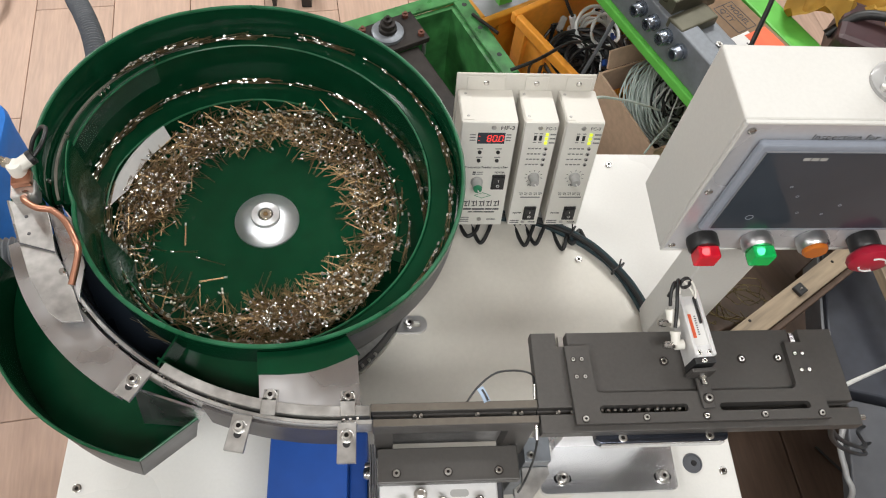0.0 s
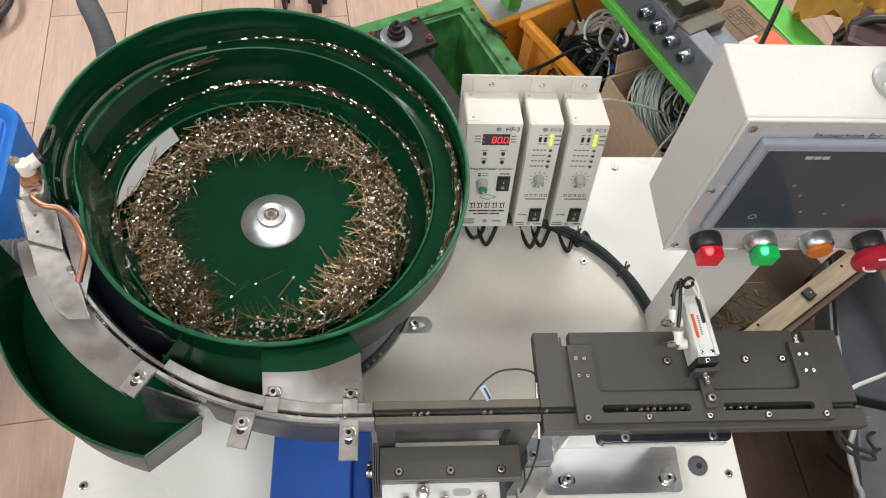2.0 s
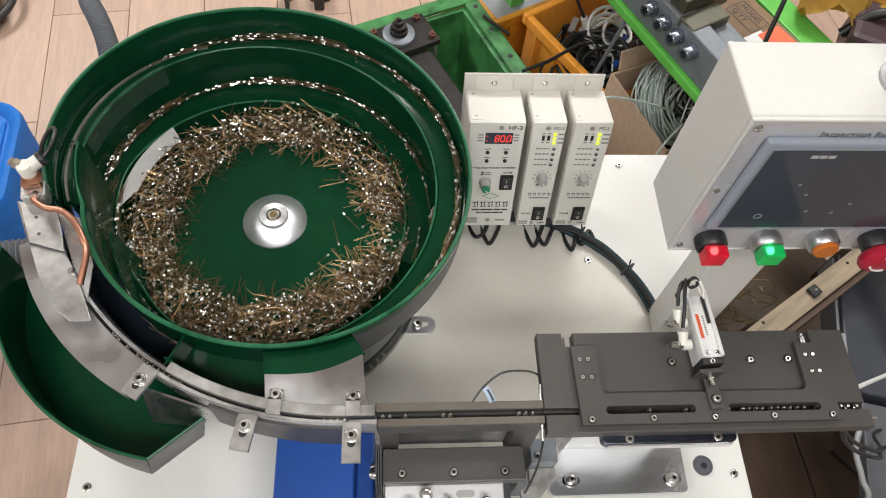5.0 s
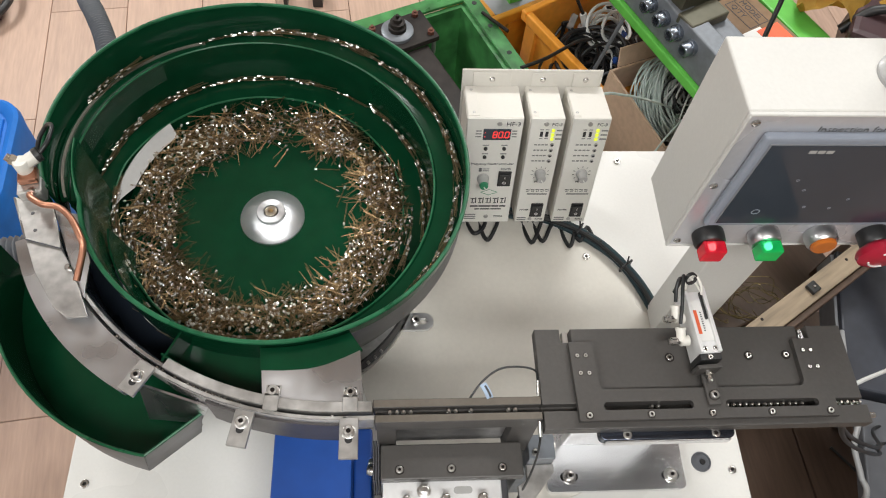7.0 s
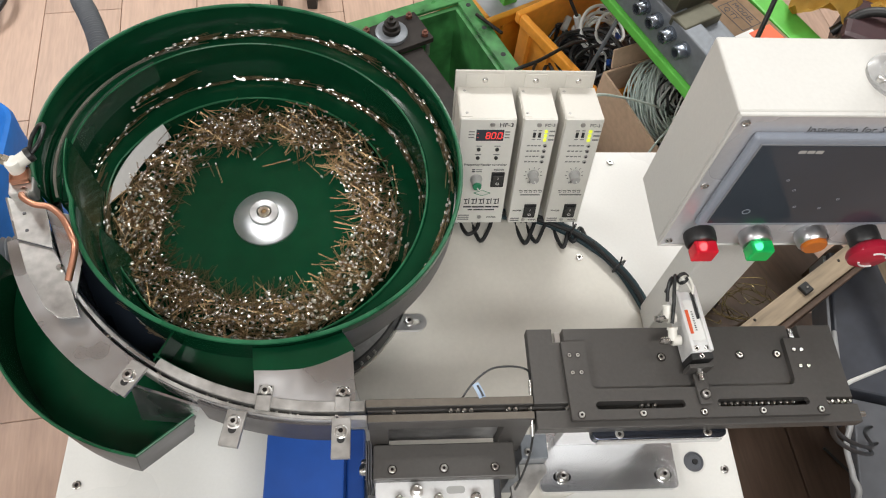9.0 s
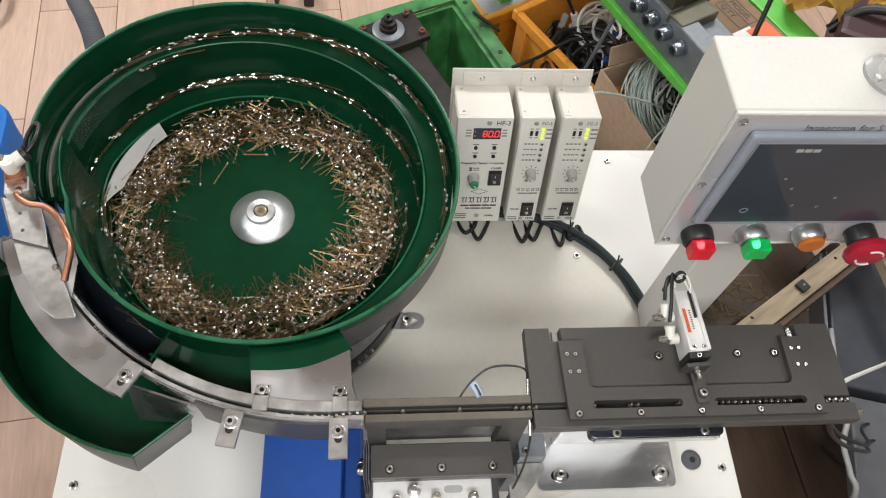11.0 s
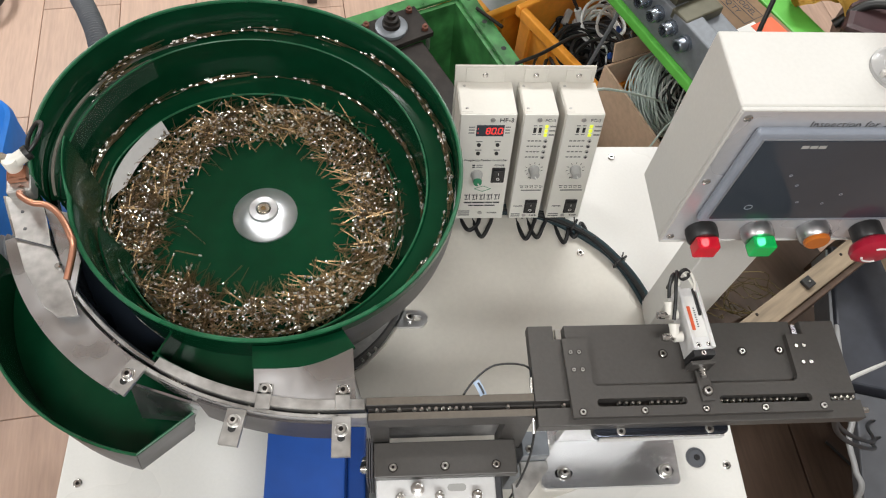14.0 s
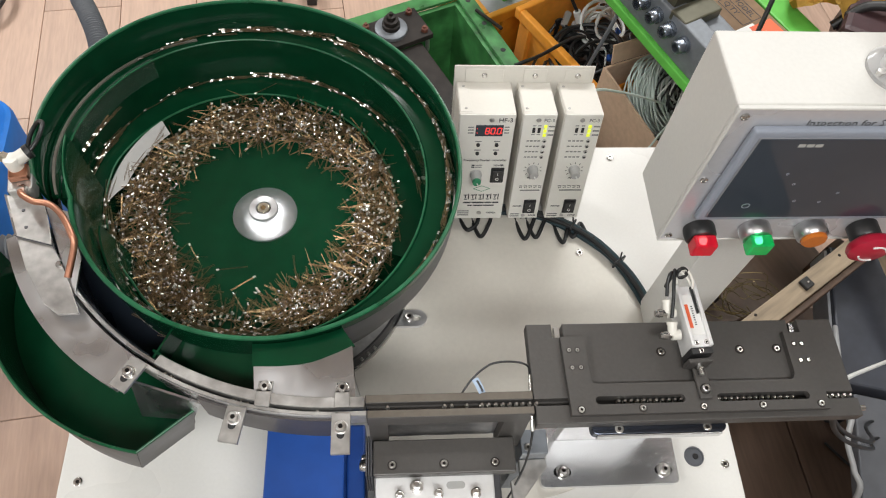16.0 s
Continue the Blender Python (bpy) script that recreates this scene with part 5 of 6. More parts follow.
        if kind == "amber":
            part("lens", lathe([(0.0105, 0.0115), (0.0105, 0.0140), (0.0092, 0.0155), (0, 0.0155)], 32, pose(x, Y0, bz + Z, 90)), col, k, "", True)
        else:
            lv = part("selector_lever", block(-0.0094, 0.0094, -0.0086, 0.0085, 0.0118, 0.0235, 0.0018, 3, pose(x, Y0, bz + Z, 90)), col, k, "translucent %s selector head, lit" % kind)
            part("lamp_core", lathe([(0, 0.0127), (0.0030, 0.0130), (0.0033, 0.0150), (0.0022, 0.0175), (0, 0.0180)], 18, pose(x, Y0, bz + 0.0025 + Z, 90)), REDCORE if kind == "red" else GREENCORE, lv, "glowing lamp core", True)
            part("lever_back", block(-0.0086, 0.0086, -0.0078, 0.0072, 0.0119, 0.0126, 0.0004, 1, pose(x, Y0, bz + Z, 90)), LENSBACK, lv)
    # lamp base on the roof
    l = part("lamp_base", lathe([(0, 0), (0.0215, 0), (0.0215, 0.003), (0.018, 0.0045), (0, 0.0045)], 36, pose(0.4800, -0.0770, Z1 + Z)), CLEARPALE, f, "clear round lamp base", True)
    part("lamp_tube", lathe([(0.0135, 0.004), (0.0135, 0.06), (0.0125, 0.0605), (0.0125, 0.004)], 32, pose(0.4800, -0.0770, Z1 + Z), None, True), CLEARPALE, l, "", True)
    for a in range(0, 360, 120):
        part("base_nut", lathe([(0, 0.003), (0.003, 0.003), (0.003, 0.0065), (0, 0.007)], 6, pose(0.4800 + 0.0175 * math.cos(radians(a + 200)), -0.0770 + 0.0175 * math.sin(radians(a + 200)), Z1 + Z)), CHROME, l)
    part("post", block(0.4330, 0.4895, -0.0850, -0.0500, 0.0, Z0 + Z, 0.0015), CREAM, f)
    return f


operator_panel()


# ---- air nozzle on the bowl's outlet ----
def air_nozzle():
    f = empty("air_nozzle", pose(-0.185, -0.04, 1.045), "bent copper air nozzle with white elbow fitting", "air nozzle")
    o = Vector((-0.185, -0.04, 1.045))

    def g(*p):
        return Vector(p) - o
    part("mount_block", block(-0.009, 0.011, -0.010, 0.006, -0.010, 0.006, 0.001, 1, pose(0, 0, 0, 0, 0, 12)), STEEL_MATT, f)
    part("copper_block", block(-0.006, 0.010, -0.002, 0.012, 0.0062, 0.013, 0.001, 1, pose(0, 0, 0, 0, 0, 12)), COPPER, f)
    part("nozzle_pipe", tube([g(-0.1790, -0.0490, 1.052), g(-0.1765, -0.0570, 1.056), g(-0.1640, -0.0660, 1.058), g(-0.1500, -0.0700, 1.060), g(-0.1370, -0.0810, 1.061), g(-0.1260, -0.0985, 1.060), g(-0.1235, -0.1080, 1.055), g(-0.1265, -0.1330, 1.047)], 0.0028, 12, 10), COPPER, f, "bent copper pipe", True)
    part("ferrule", rod(g(-0.1795, -0.0475, 1.050), g(-0.1775, -0.0540, 1.055), 0.0040), CHROME, f)
    b = lathe([(0, 0), (0.0068, 0), (0.0068, 0.010), (0.0058, 0.012), (0, 0.012)], 20, pose(-0.001, 0.010, 0.013))
    rod((-0.001, 0.010, 0.019), (0.011, 0.019, 0.022), 0.0062, 20, b)
    part("elbow", b, TUBEWHITE, f, "white plastic elbow", True)
    c = rod((-0.004, 0.012, 0.020), (-0.010, 0.013, 0.024), 0.0050, 6)
    rod((-0.010, 0.013, 0.024), (-0.0125, 0.0135, 0.0265), 0.0034, 14, c)
    part("adjuster", c, BRASS, f, "", True)
    part("collar", rod((0.009, 0.0175, 0.0218), (0.0125, 0.020, 0.0225), 0.0066, 20), BLACK, f)
    part("hose", tube([(0.0125, 0.020, 0.0225), (0.018, 0.030, 0.026), (0.017, 0.048, 0.024), (0.006, 0.056, 0.014), (-0.004, 0.044, 0.0), (-0.008, 0.024, -0.03), (-0.012, 0.01, -0.12), (-0.03, 0.0, -0.25)], 0.0020, 10, 10), RUBBER, f, "black air hose", True)
    return f


air_nozzle()

# ---- behind and beside the table ----
def open_box(w, l, h, t, z0=0.0, flange=0.0, floor_z=0.01):
    """Four walls and a floor; x from 0 to w, y from -l to 0. A flange runs round the rim."""
    out = {}
    out["wall"] = [block(0, w, -t, 0, z0, h), block(0, w, -l, -l + t, z0, h), block(0, t, -l + t, -t, z0, h), block(w - t, w, -l + t, -t, z0, h)]
    out["floor"] = block(t, w - t, -l + t, -t, z0 + floor_z, z0 + floor_z + t)
    if flange:
        b = block(-flange, w + flange, -0.002, flange, h + 0.002, h + 0.010, 0.001, 1)
        block(-flange, w + flange, -l - flange, -l + 0.002, h + 0.002, h + 0.010, 0.001, 1, None, b)
        block(-flange, 0.002, -l + 0.002, -0.002, h + 0.002, h + 0.010, 0.001, 1, None, b)
        block(w - 0.002, w + flange, -l + 0.002, -0.002, h + 0.002, h + 0.010, 0.001, 1, None, b)
        out["flange"] = b
    return out


def green_tub():
    f = empty("machine_tub", pose(-0.055, 0.765, 0, 0, 0, 24), "oily green steel machine tub standing open on the floor", "machine tub")
    p = open_box(0.385, 0.40, 0.40, 0.012, 0.0, 0.034, 0.12)
    for w in p["wall"]:
        part("side_wall", w, MACHGREEN, f)
    part("tub_floor", p["floor"], MACHGREEN, f)
    part("rim_flange", p["flange"], MACHGREEN, f, "drilled rim flange")
    for k, (x, y) in enumerate(((0.402, -0.02), (0.402, -0.10), (0.402, -0.19), (0.398, -0.262), (0.408, -0.262), (0.402, -0.31))):
        part("flange_hole", lathe([(0, 0), (0.006, 0), (0.006, 0.0006), (0, 0.0006)], 14, pose(x, y, 0.4102)), BLACK, f)
    part("floor_bar", block(0.10, 0.13, -0.36, -0.05, 0.14, 0.165, 0.002), DARKIRON, f)
    part("floor_bar", block(0.20, 0.225, -0.36, -0.05, 0.14, 0.165, 0.002), MACHGREEN, f)
    for x, y in ((0.16, -0.15), (0.28, -0.2), (0.25, -0.09)):
        part("scrap_block", block(x, x + 0.045, y, y + 0.03, 0.132, 0.15, 0.003, 1, None), DARKIRON, f)
    part("lever", rod((0.402, -0.06, 0.416), (0.425, -0.14, 0.420), 0.004), DARKIRON, f)
    return f


green_tub()


def shaft_bracket():
    f = empty("shaft_bracket", pose(0.148, 0.800, 0.411, 0, 0, 27), "black iron bracket with round shaft flange on the green tub", "bracket")
    part("plate", block(-0.072, 0.072, -0.050, 0.042, 0, 0.014, 0.002), DARKIRON, f)
    part("flange_disc", lathe([(0, 0.014), (0.036, 0.014), (0.036, 0.022), (0.030, 0.025), (0, 0.025)], 40, pose(-0.008, 0, 0)), MANIFOLD, f, "dirty grey round steel flange", True)
    part("shaft", lathe([(0.020, 0.024), (0.020, 0.034), (0.0165, 0.036), (0.0165, 0.046), (0.010, 0.047), (0.010, 0.056), (0.004, 0.057), (0.004, 0.064), (0, 0.064)], 28, pose(-0.008, 0, 0)), DARKIRON, f, "", True)
    for x, y in ((0.052, 0.030), (0.058, -0.034), (-0.055, 0.03), (-0.055, -0.038)):
        part("nut", lathe([(0, 0.014), (0.008, 0.014), (0.008, 0.022), (0.004, 0.024), (0.004, 0.028), (0, 0.028)], 6, pose(x, y, 0)), RUSTY, f)
    part("belt_guard", block(-0.045, 0.045, -0.42, -0.045, -0.16, -0.004, 0.004), DARKIRON, f, "dark iron belt guard")
    part("stud", rod((0.060, -0.046, -0.035), (0.060, -0.046, 0.0), 0.005), STEEL_MATT, f)
    part("wire", tube([(-0.07, 0.03, 0.014), (-0.10, 0.06, 0.03), (-0.13, 0.05, 0.02), (-0.15, 0.02, 0.0), (-0.16, 0.0, -0.06)], 0.002, 6, 6), RUSTY, f, "thin brown wire", True)
    return f


shaft_bracket()


def crate(m, w, l, h, label, material):
    f = empty("plastic_crate", m, label, "crate", "plastic crates")
    p = open_box(w, l, h - 0.02, 0.006, 0.0, 0.0, 0.012)
    for k, wl in enumerate(p["wall"]):
        part("side_wall", wl, material, f)
    part("crate_floor", p["floor"], material, f)
    rim = bmesh.new()
    for x0, x1, y0, y1 in ((-0.012, w + 0.012, -0.006, 0.012), (-0.012, w + 0.012, -l - 0.012, -l + 0.006), (-0.012, 0.006, -l + 0.006, -0.006), (w - 0.006, w + 0.012, -l + 0.006, -0.006)):
        block(x0, x1, y0, y1, h - 0.03, h, 0.004, 2, None, rim)
    part("rim", rim, material, f, "", False)
    for k in range(4):
        y = -l * (0.14 + 0.24 * k)
        part("rib", block(-0.011, 0.0, y - 0.004, y + 0.004, 0.02, h - 0.03, 0.001, 1), material, f)
        x = w * (0.14 + 0.24 * k)
        part("rib", block(x - 0.004, x + 0.004, -l - 0.011, -l, 0.02, h - 0.03, 0.001, 1), material, f)
    # dark block on the wall paints the shade of the grip opening
    part("grip_hole_shade", block(-0.0075, -0.0062, -l * 0.62, -l * 0.38, h * 0.60, h * 0.72, 0.002, 1), DIM, f)
    part("ledge", block(-0.010, 0.0, -l + 0.02, -0.02, h * 0.45, h * 0.48, 0.001, 1), material, f)
    return f


crate(pose(0.455, 0.922, 0.0, 0, 0, 31), 0.34, 0.31, 0.38, "orange plastic crate full of black cables on the floor", ORANGE)
crate(pose(0.270, 1.165, 0.0, 0, 0, 28), 0.30, 0.24, 0.33, "amber plastic crate with dark lining behind the green tub", AMBERPLASTIC)


def dark_lining():
    f = empty("bin_liner", pose(0.270, 1.165, 0.0, 0, 0, 28), "dark grey lid lying inside the amber crate", "lid")
    part("lid", plate(rounded(0.02, 0.28, -0.22, -0.02, 0.03), 0.285, 0.30, 0.004), GREYSHEET, f)


dark_lining()


def coil(name, cx, cy, cz, r, n, wire, material, label, spread=0.018, tilt=(0, 0), seed=1, flat=0.5, turnz=0):
    """A loose coil of cable: overlapping loops, each a little off the last."""
    f = empty(name, pose(cx, cy, cz, tilt[0], tilt[1], turnz), label, "cable coil")
    rnd = random.Random(seed)
    for k in range(n):
        rr = r * rnd.uniform(0.72, 1.08)
        ox, oy, oz = rnd.uniform(-spread, spread), rnd.uniform(-spread, spread), (k / n - 0.5) * spread * 2 * flat * 2
        ph, wob = rnd.uniform(0, 6.28), rnd.uniform(0.02, 0.08)
        pts = [(ox + rr * math.cos(a) * (1 + wob * math.sin(2 * a + ph)), oy + rr * math.sin(a), oz + spread * 0.4 * math.sin(a * 2 + ph)) for a in [ph + 2 * math.pi * i / 14 for i in range(15)]]
        part("loop", tube(pts, wire * rnd.uniform(0.9, 1.1), 6, 3), material, f, "", True)
    return f


coil("black_cable_coil", 0.620, 0.805, 0.300, 0.085, 14, 0.0045, RUBBER, "tangled black cable coil in the orange crate", 0.03, (10, 5), 3, 0.5)
coil("black_cable_coil", 0.560, 0.850, 0.285, 0.060, 8, 0.0035, RUBBER, "smaller black cable coil in the orange crate", 0.03, (20, -15), 5, 0.5)
coil("white_cable_coil", 0.655, 0.905, 0.330, 0.050, 5, 0.0045, PALE, "white cable loops on top of the black ones", 0.022, (35, 20), 6, 0.6)
coil("sage_cable_coil", 0.738, 0.608, 0.430, 0.078, 90, 0.0016, SAGE, "grey-green cable coil standing in the cardboard box", 0.022, (40, 22), 9, 0.9, 20)
coil("striped_cable_coil", 0.728, 0.583, 0.480, 0.046, 9, 0.0017, PALE, "white cable coil wound with black in the cardboard box", 0.020, (60, 40), 11, 0.9, 20)
coil("dark_cable_coil", 0.730, 0.585, 0.474, 0.046, 12, 0.0022, RUBBER, "black cable coil in the cardboard box", 0.022, (60, 40), 12, 0.9, 20)


def crate_filling():
    f = empty("cable_heap", pose(0.455, 0.922, 0.0, 0, 0, 31), "heap of dark cables and plugs filling the crate", "cable heap")
    rnd = random.Random(21)
    # plain dark block fills the crate below the cables
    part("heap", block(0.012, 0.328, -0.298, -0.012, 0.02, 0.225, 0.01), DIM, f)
    for k in range(26):
        x, y = rnd.uniform(0.03, 0.30), rnd.uniform(-0.28, -0.03)
        pts = [(x, y, 0.23)]
        for i in range(4):
            pts.append((min(0.32, max(0.02, pts[-1][0] + rnd.uniform(-0.08, 0.08))), min(-0.02, max(-0.29, pts[-1][1] + rnd.uniform(-0.08, 0.08))), 0.24 + rnd.uniform(0, 0.07)))
        part("cable", tube(pts, rnd.uniform(0.002, 0.0045), 6, 5), rnd.choice([RUBBER, RUBBER, RUBBER, HOSE, PALE]), f, "", True)
    for k in range(6):
        x, y = rnd.uniform(0.03, 0.20), rnd.uniform(-0.2, -0.03)
        part("plug", block(-0.008, 0.008, -0.02, 0.02, -0.006, 0.006, 0.002, 1, Matrix.Translation((x, y, 0.31)) @ pose(0, 0, 0, rnd.uniform(-40, 40), rnd.uniform(-40, 40), rnd.uniform(0, 180))), rnd.choice([PALE, HOSE, BLUE, GREYKNOB]), f)
    part("connector", rod((0.125, -0.06, 0.36), (0.135, -0.075, 0.32), 0.009), PALE, f, "white cylindrical connector")
    part("connector_lead", tube([(0.125, -0.06, 0.36), (0.115, -0.03, 0.40), (0.13, 0.03, 0.44), (0.15, 0.12, 0.40)], 0.004, 8, 6), RUBBER, f, "", True)


crate_filling()


def cardboard_box():
    f = empty("cardboard_box", pose(0.594, 0.668, 0.0, 0, 0, 21), "open brown cardboard box holding coils of cable", "cardboard box")
    p = open_box(0.225, 0.225, 0.45, 0.005)
    for w in p["wall"]:
        part("side_wall", w, CARD, f)
    part("box_floor", p["floor"], CARD, f)
    # plain dark block fills the box below the coils
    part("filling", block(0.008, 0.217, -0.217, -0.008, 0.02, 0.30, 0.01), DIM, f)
    part("flap", block(0.02, 0.225, -0.002, 0.002, 0, 0.045, 0, 1, Matrix.Translation((0, 0.001, 0.452)) @ pose(0, 0, 0, -14)), CARD, f, "folded-out flap")
    return f


cardboard_box()


def loose_cables():
    CABLE = [(0.340, 0.158, 0.90), (0.390, 0.198, 0.90), (0.467, 0.287, 0.80), (0.569, 0.399, 0.66), (0.683, 0.522, 0.50)]
    for name, pts, r, m, lab in (
            ("grey_cable", CABLE, 0.0020, SAGE, "thin grey-green cable running to the cardboard box"),
            ("grey_cable", [(0.655, 0.455, 0.445), (0.675, 0.475, 0.465), (0.71, 0.51, 0.47), (0.74, 0.55, 0.43)], 0.0022, SAGE, "short grey-green cable over the cardboard box"),
            ("grey_rod_cable", [(0.555, 0.66, 0.45), (0.573, 0.64, 0.62), (0.590, 0.66, 0.66), (0.612, 0.69, 0.70), (0.66, 0.76, 0.73)], 0.0042, HOSE, "grey cable hanging over the orange crate"),
            ("black_hose", [(0.41, 0.70, 0.42), (0.47, 0.73, 0.42), (0.55, 0.80, 0.40), (0.60, 0.85, 0.36)], 0.0042, RUBBER, "black cable crossing the crate's edge"),
            ("black_strap", [(0.79, 0.70, 0.72), (0.80, 0.63, 0.78), (0.79, 0.55, 0.80), (0.76, 0.48, 0.72)], 0.0042, RUBBER, "black cable hanging over the press table")):
        f = empty(name, pose(*pts[0]), lab, "cable")
        b = tube(pts, r, 8, 8)
        b.transform(Matrix.Translation(-Vector(pts[0])))
        part("cable", b, m, f, "", True)


loose_cables()


def press_table():
    """Green beams with a bolted grey block and steel clamps."""
    f = empty("green_frame", pose(0.562, 0.675, 0.60, 0, 0, -65), "bright green steel frame carrying grey valve blocks", "machine frame")
    part("beam", block(-0.42, 0.40, -0.015, 0.030, 0.030, 0.05, 0.003), BRIGHTGREEN, f)
    part("beam", block(-0.35, 0.60, 0.245, 0.303, 0.0, 0.05, 0.003), BRIGHTGREEN, f)
    part("cross_beam", block(-0.42, -0.38, 0.030, 0.245, 0.0, 0.05, 0.003), BRIGHTGREEN, f)
    part("deck", block(-0.38, 0.36, 0.030, 0.245, 0.030, 0.038), DIM, f)
    for x in (-0.40, 0.34):
        for y in (0.05, 0.27):
            part("leg", block(x - 0.02, x + 0.02, y - 0.02, y + 0.02, -0.6, 0.0, 0.002), BRIGHTGREEN, f)
    g = empty("valve_block", pose(0.556, 0.659, 0.6505, 0, 0, -65), "grey cast valve block with four socket bolts", "valve block")
    part("block", block(-0.15, 0.262, 0.006, 0.045, 0, 0.078, 0.003), MANIFOLD, g)
    part("block_top", block(-0.15, 0.258, 0.0455, 0.100, 0, 0.060, 0.003), MANIFOLD, g)
    for x in (0.092, 0.130, 0.168, 0.208):
        b = bmesh.new()
        lathe([(0.0145, 0.030), (0.0145, 0.037), (0.0120, 0.037), (0.0120, 0.050), (0.0105, 0.052), (0.0072, 0.052), (0.0062, 0.040), (0, 0.040)], 24, pose(x - 0.012, 0.036, 0.050, 90), b)
        s = part("socket_bolt", b, BLUESTEEL, g, "blued socket head bolt", True)
        part("bolt_socket", lathe([(0, 0.0402), (0.0062, 0.0402), (0.0060, 0.0412), (0, 0.0412)], 6, pose(x - 0.012, 0.036, 0.050, 90)), BLACK, s)
    part("end_block", block(0.266, 0.33, 0.020, 0.100, 0, 0.03, 0.003), MANIFOLD, g)
    for x, y in ((0.222, 0.060), (0.245, 0.080), (0.236, 0.055)):
        part("small_bolt", lathe([(0, 0.060), (0.006, 0.060), (0.006, 0.070), (0.003, 0.070), (0.003, 0.065), (0, 0.065)], 16, pose(x, y, 0)), CHROME, g, "", True)
    h = empty("steel_clamp", pose(0.668, 0.583, 0.7105, 0, 0, 28), "pair of ground steel clamp jaws on the frame", "clamp")
    for y, tw in ((0.0, 0), (0.048, 6)):
        part("jaw", block(-0.055, 0.055, -0.018, 0.018, 0, 0.045, 0.002, 2, pose(0, y, 0, 0, 0, tw)), OLIVESTEEL, h)
    part("jaw_hole", lathe([(0, 0.045), (0.006, 0.045), (0.006, 0.0458), (0, 0.0458)], 16, pose(0.035, 0.0, 0)), BLACK, h)
    part("clamp_base", block(-0.065, 0.02, -0.06, -0.02, 0, 0.02, 0.003), OLIVESTEEL, h)


press_table()


def printed_carton():
    f = empty("printed_carton", pose(0.758, 0.532, 0.622, 0, 0, -62), "brown carton printed with a small table and orange label", "carton")
    part("carton", block(-0.20, 0.16, 0.0, 0.105, 0, 0.045, 0.002), CARDPRINT, f)
    up = Matrix.Translation((0, 0, 0.0453))
    for i, body in enumerate(("MODEL", "Q'TY")):
        writing("carton_text", body, 0.0165, up @ Matrix.Translation((-0.082, 0.072 - 0.022 * i, 0)), INK, f, "LEFT", 0.0002)
    for y in (0.0835, 0.061, 0.0385):
        part("print_line", block(-0.088, -0.018, y - 0.0007, y + 0.0007, 0.0452, 0.0455), INK, f)
    for x in (-0.088, -0.018):
        part("print_line", block(x - 0.0007, x + 0.0007, 0.0392, 0.0828, 0.0452, 0.0455), INK, f)
    part("label", block(-0.014, 0.050, 0.008, 0.058, 0.0452, 0.0457), LABELWHITE, f, "white shipping label")
    part("label_patch", block(-0.008, 0.065, 0.044, 0.096, 0.0458, 0.0461), ORANGEINK, f, "orange printed patch")
    rnd = random.Random(2)
    for k in range(9):
        x, y = rnd.uniform(-0.010, 0.038), rnd.uniform(0.012, 0.036)
        part("print_bar", block(x, x + rnd.uniform(0.003, 0.010), y, y + rnd.uniform(0.001, 0.005), 0.0458, 0.0461), INK, f)


printed_carton()


def cloth_and_plate():
    f = empty("yellow_cloth", pose(1.052, 0.690, 0.660, 0, 0, -20), "crumpled ochre yellow cloth draped over the frame", "cloth")
    b = bmesh.new()
    n = 26
    grid = [[b.verts.new((0.26 * (i / n - 0.5), 0.28 * (j / n - 0.5), 0.03 + 0.05 * noise.noise(Vector((i * 0.16, j * 0.30, 1.3))) + 0.018 * noise.noise(Vector((i * 0.5, j * 0.4, 7))))) for j in range(n + 1)] for i in range(n + 1)]
    for i in range(n):
        for j in range(n):
            b.faces.new((grid[i][j], grid[i + 1][j], grid[i + 1][j + 1], grid[i][j + 1]))
    bmesh.ops.solidify(b, geom=b.faces[:], thickness=0.004)
    part("cloth", b, YELLOW, f, "", True)
    g = empty("maroon_casting", pose(1.075, 0.555, 0.60, 0, 0, -28), "dark maroon painted casting beside the yellow cloth", "casting")
    part("casting", block(-0.10, 0.12, -0.07, 0.05, 0, 0.09, 0.012), MAROON, g)
    part("black_grip", tube([(-0.11, -0.03, 0.055), (-0.07, -0.005, 0.10), (0.0, 0.0, 0.112), (0.07, -0.01, 0.105), (0.14, 0.02, 0.08)], 0.009, 12, 8), BLACK, g, "", True)
    part("pivot", lathe([(0, 0), (0.007, 0), (0.007, 0.006), (0, 0.008)], 14, pose(-0.01, -0.045, 0.09)), CHROME, g, "", True)


cloth_and_plate()


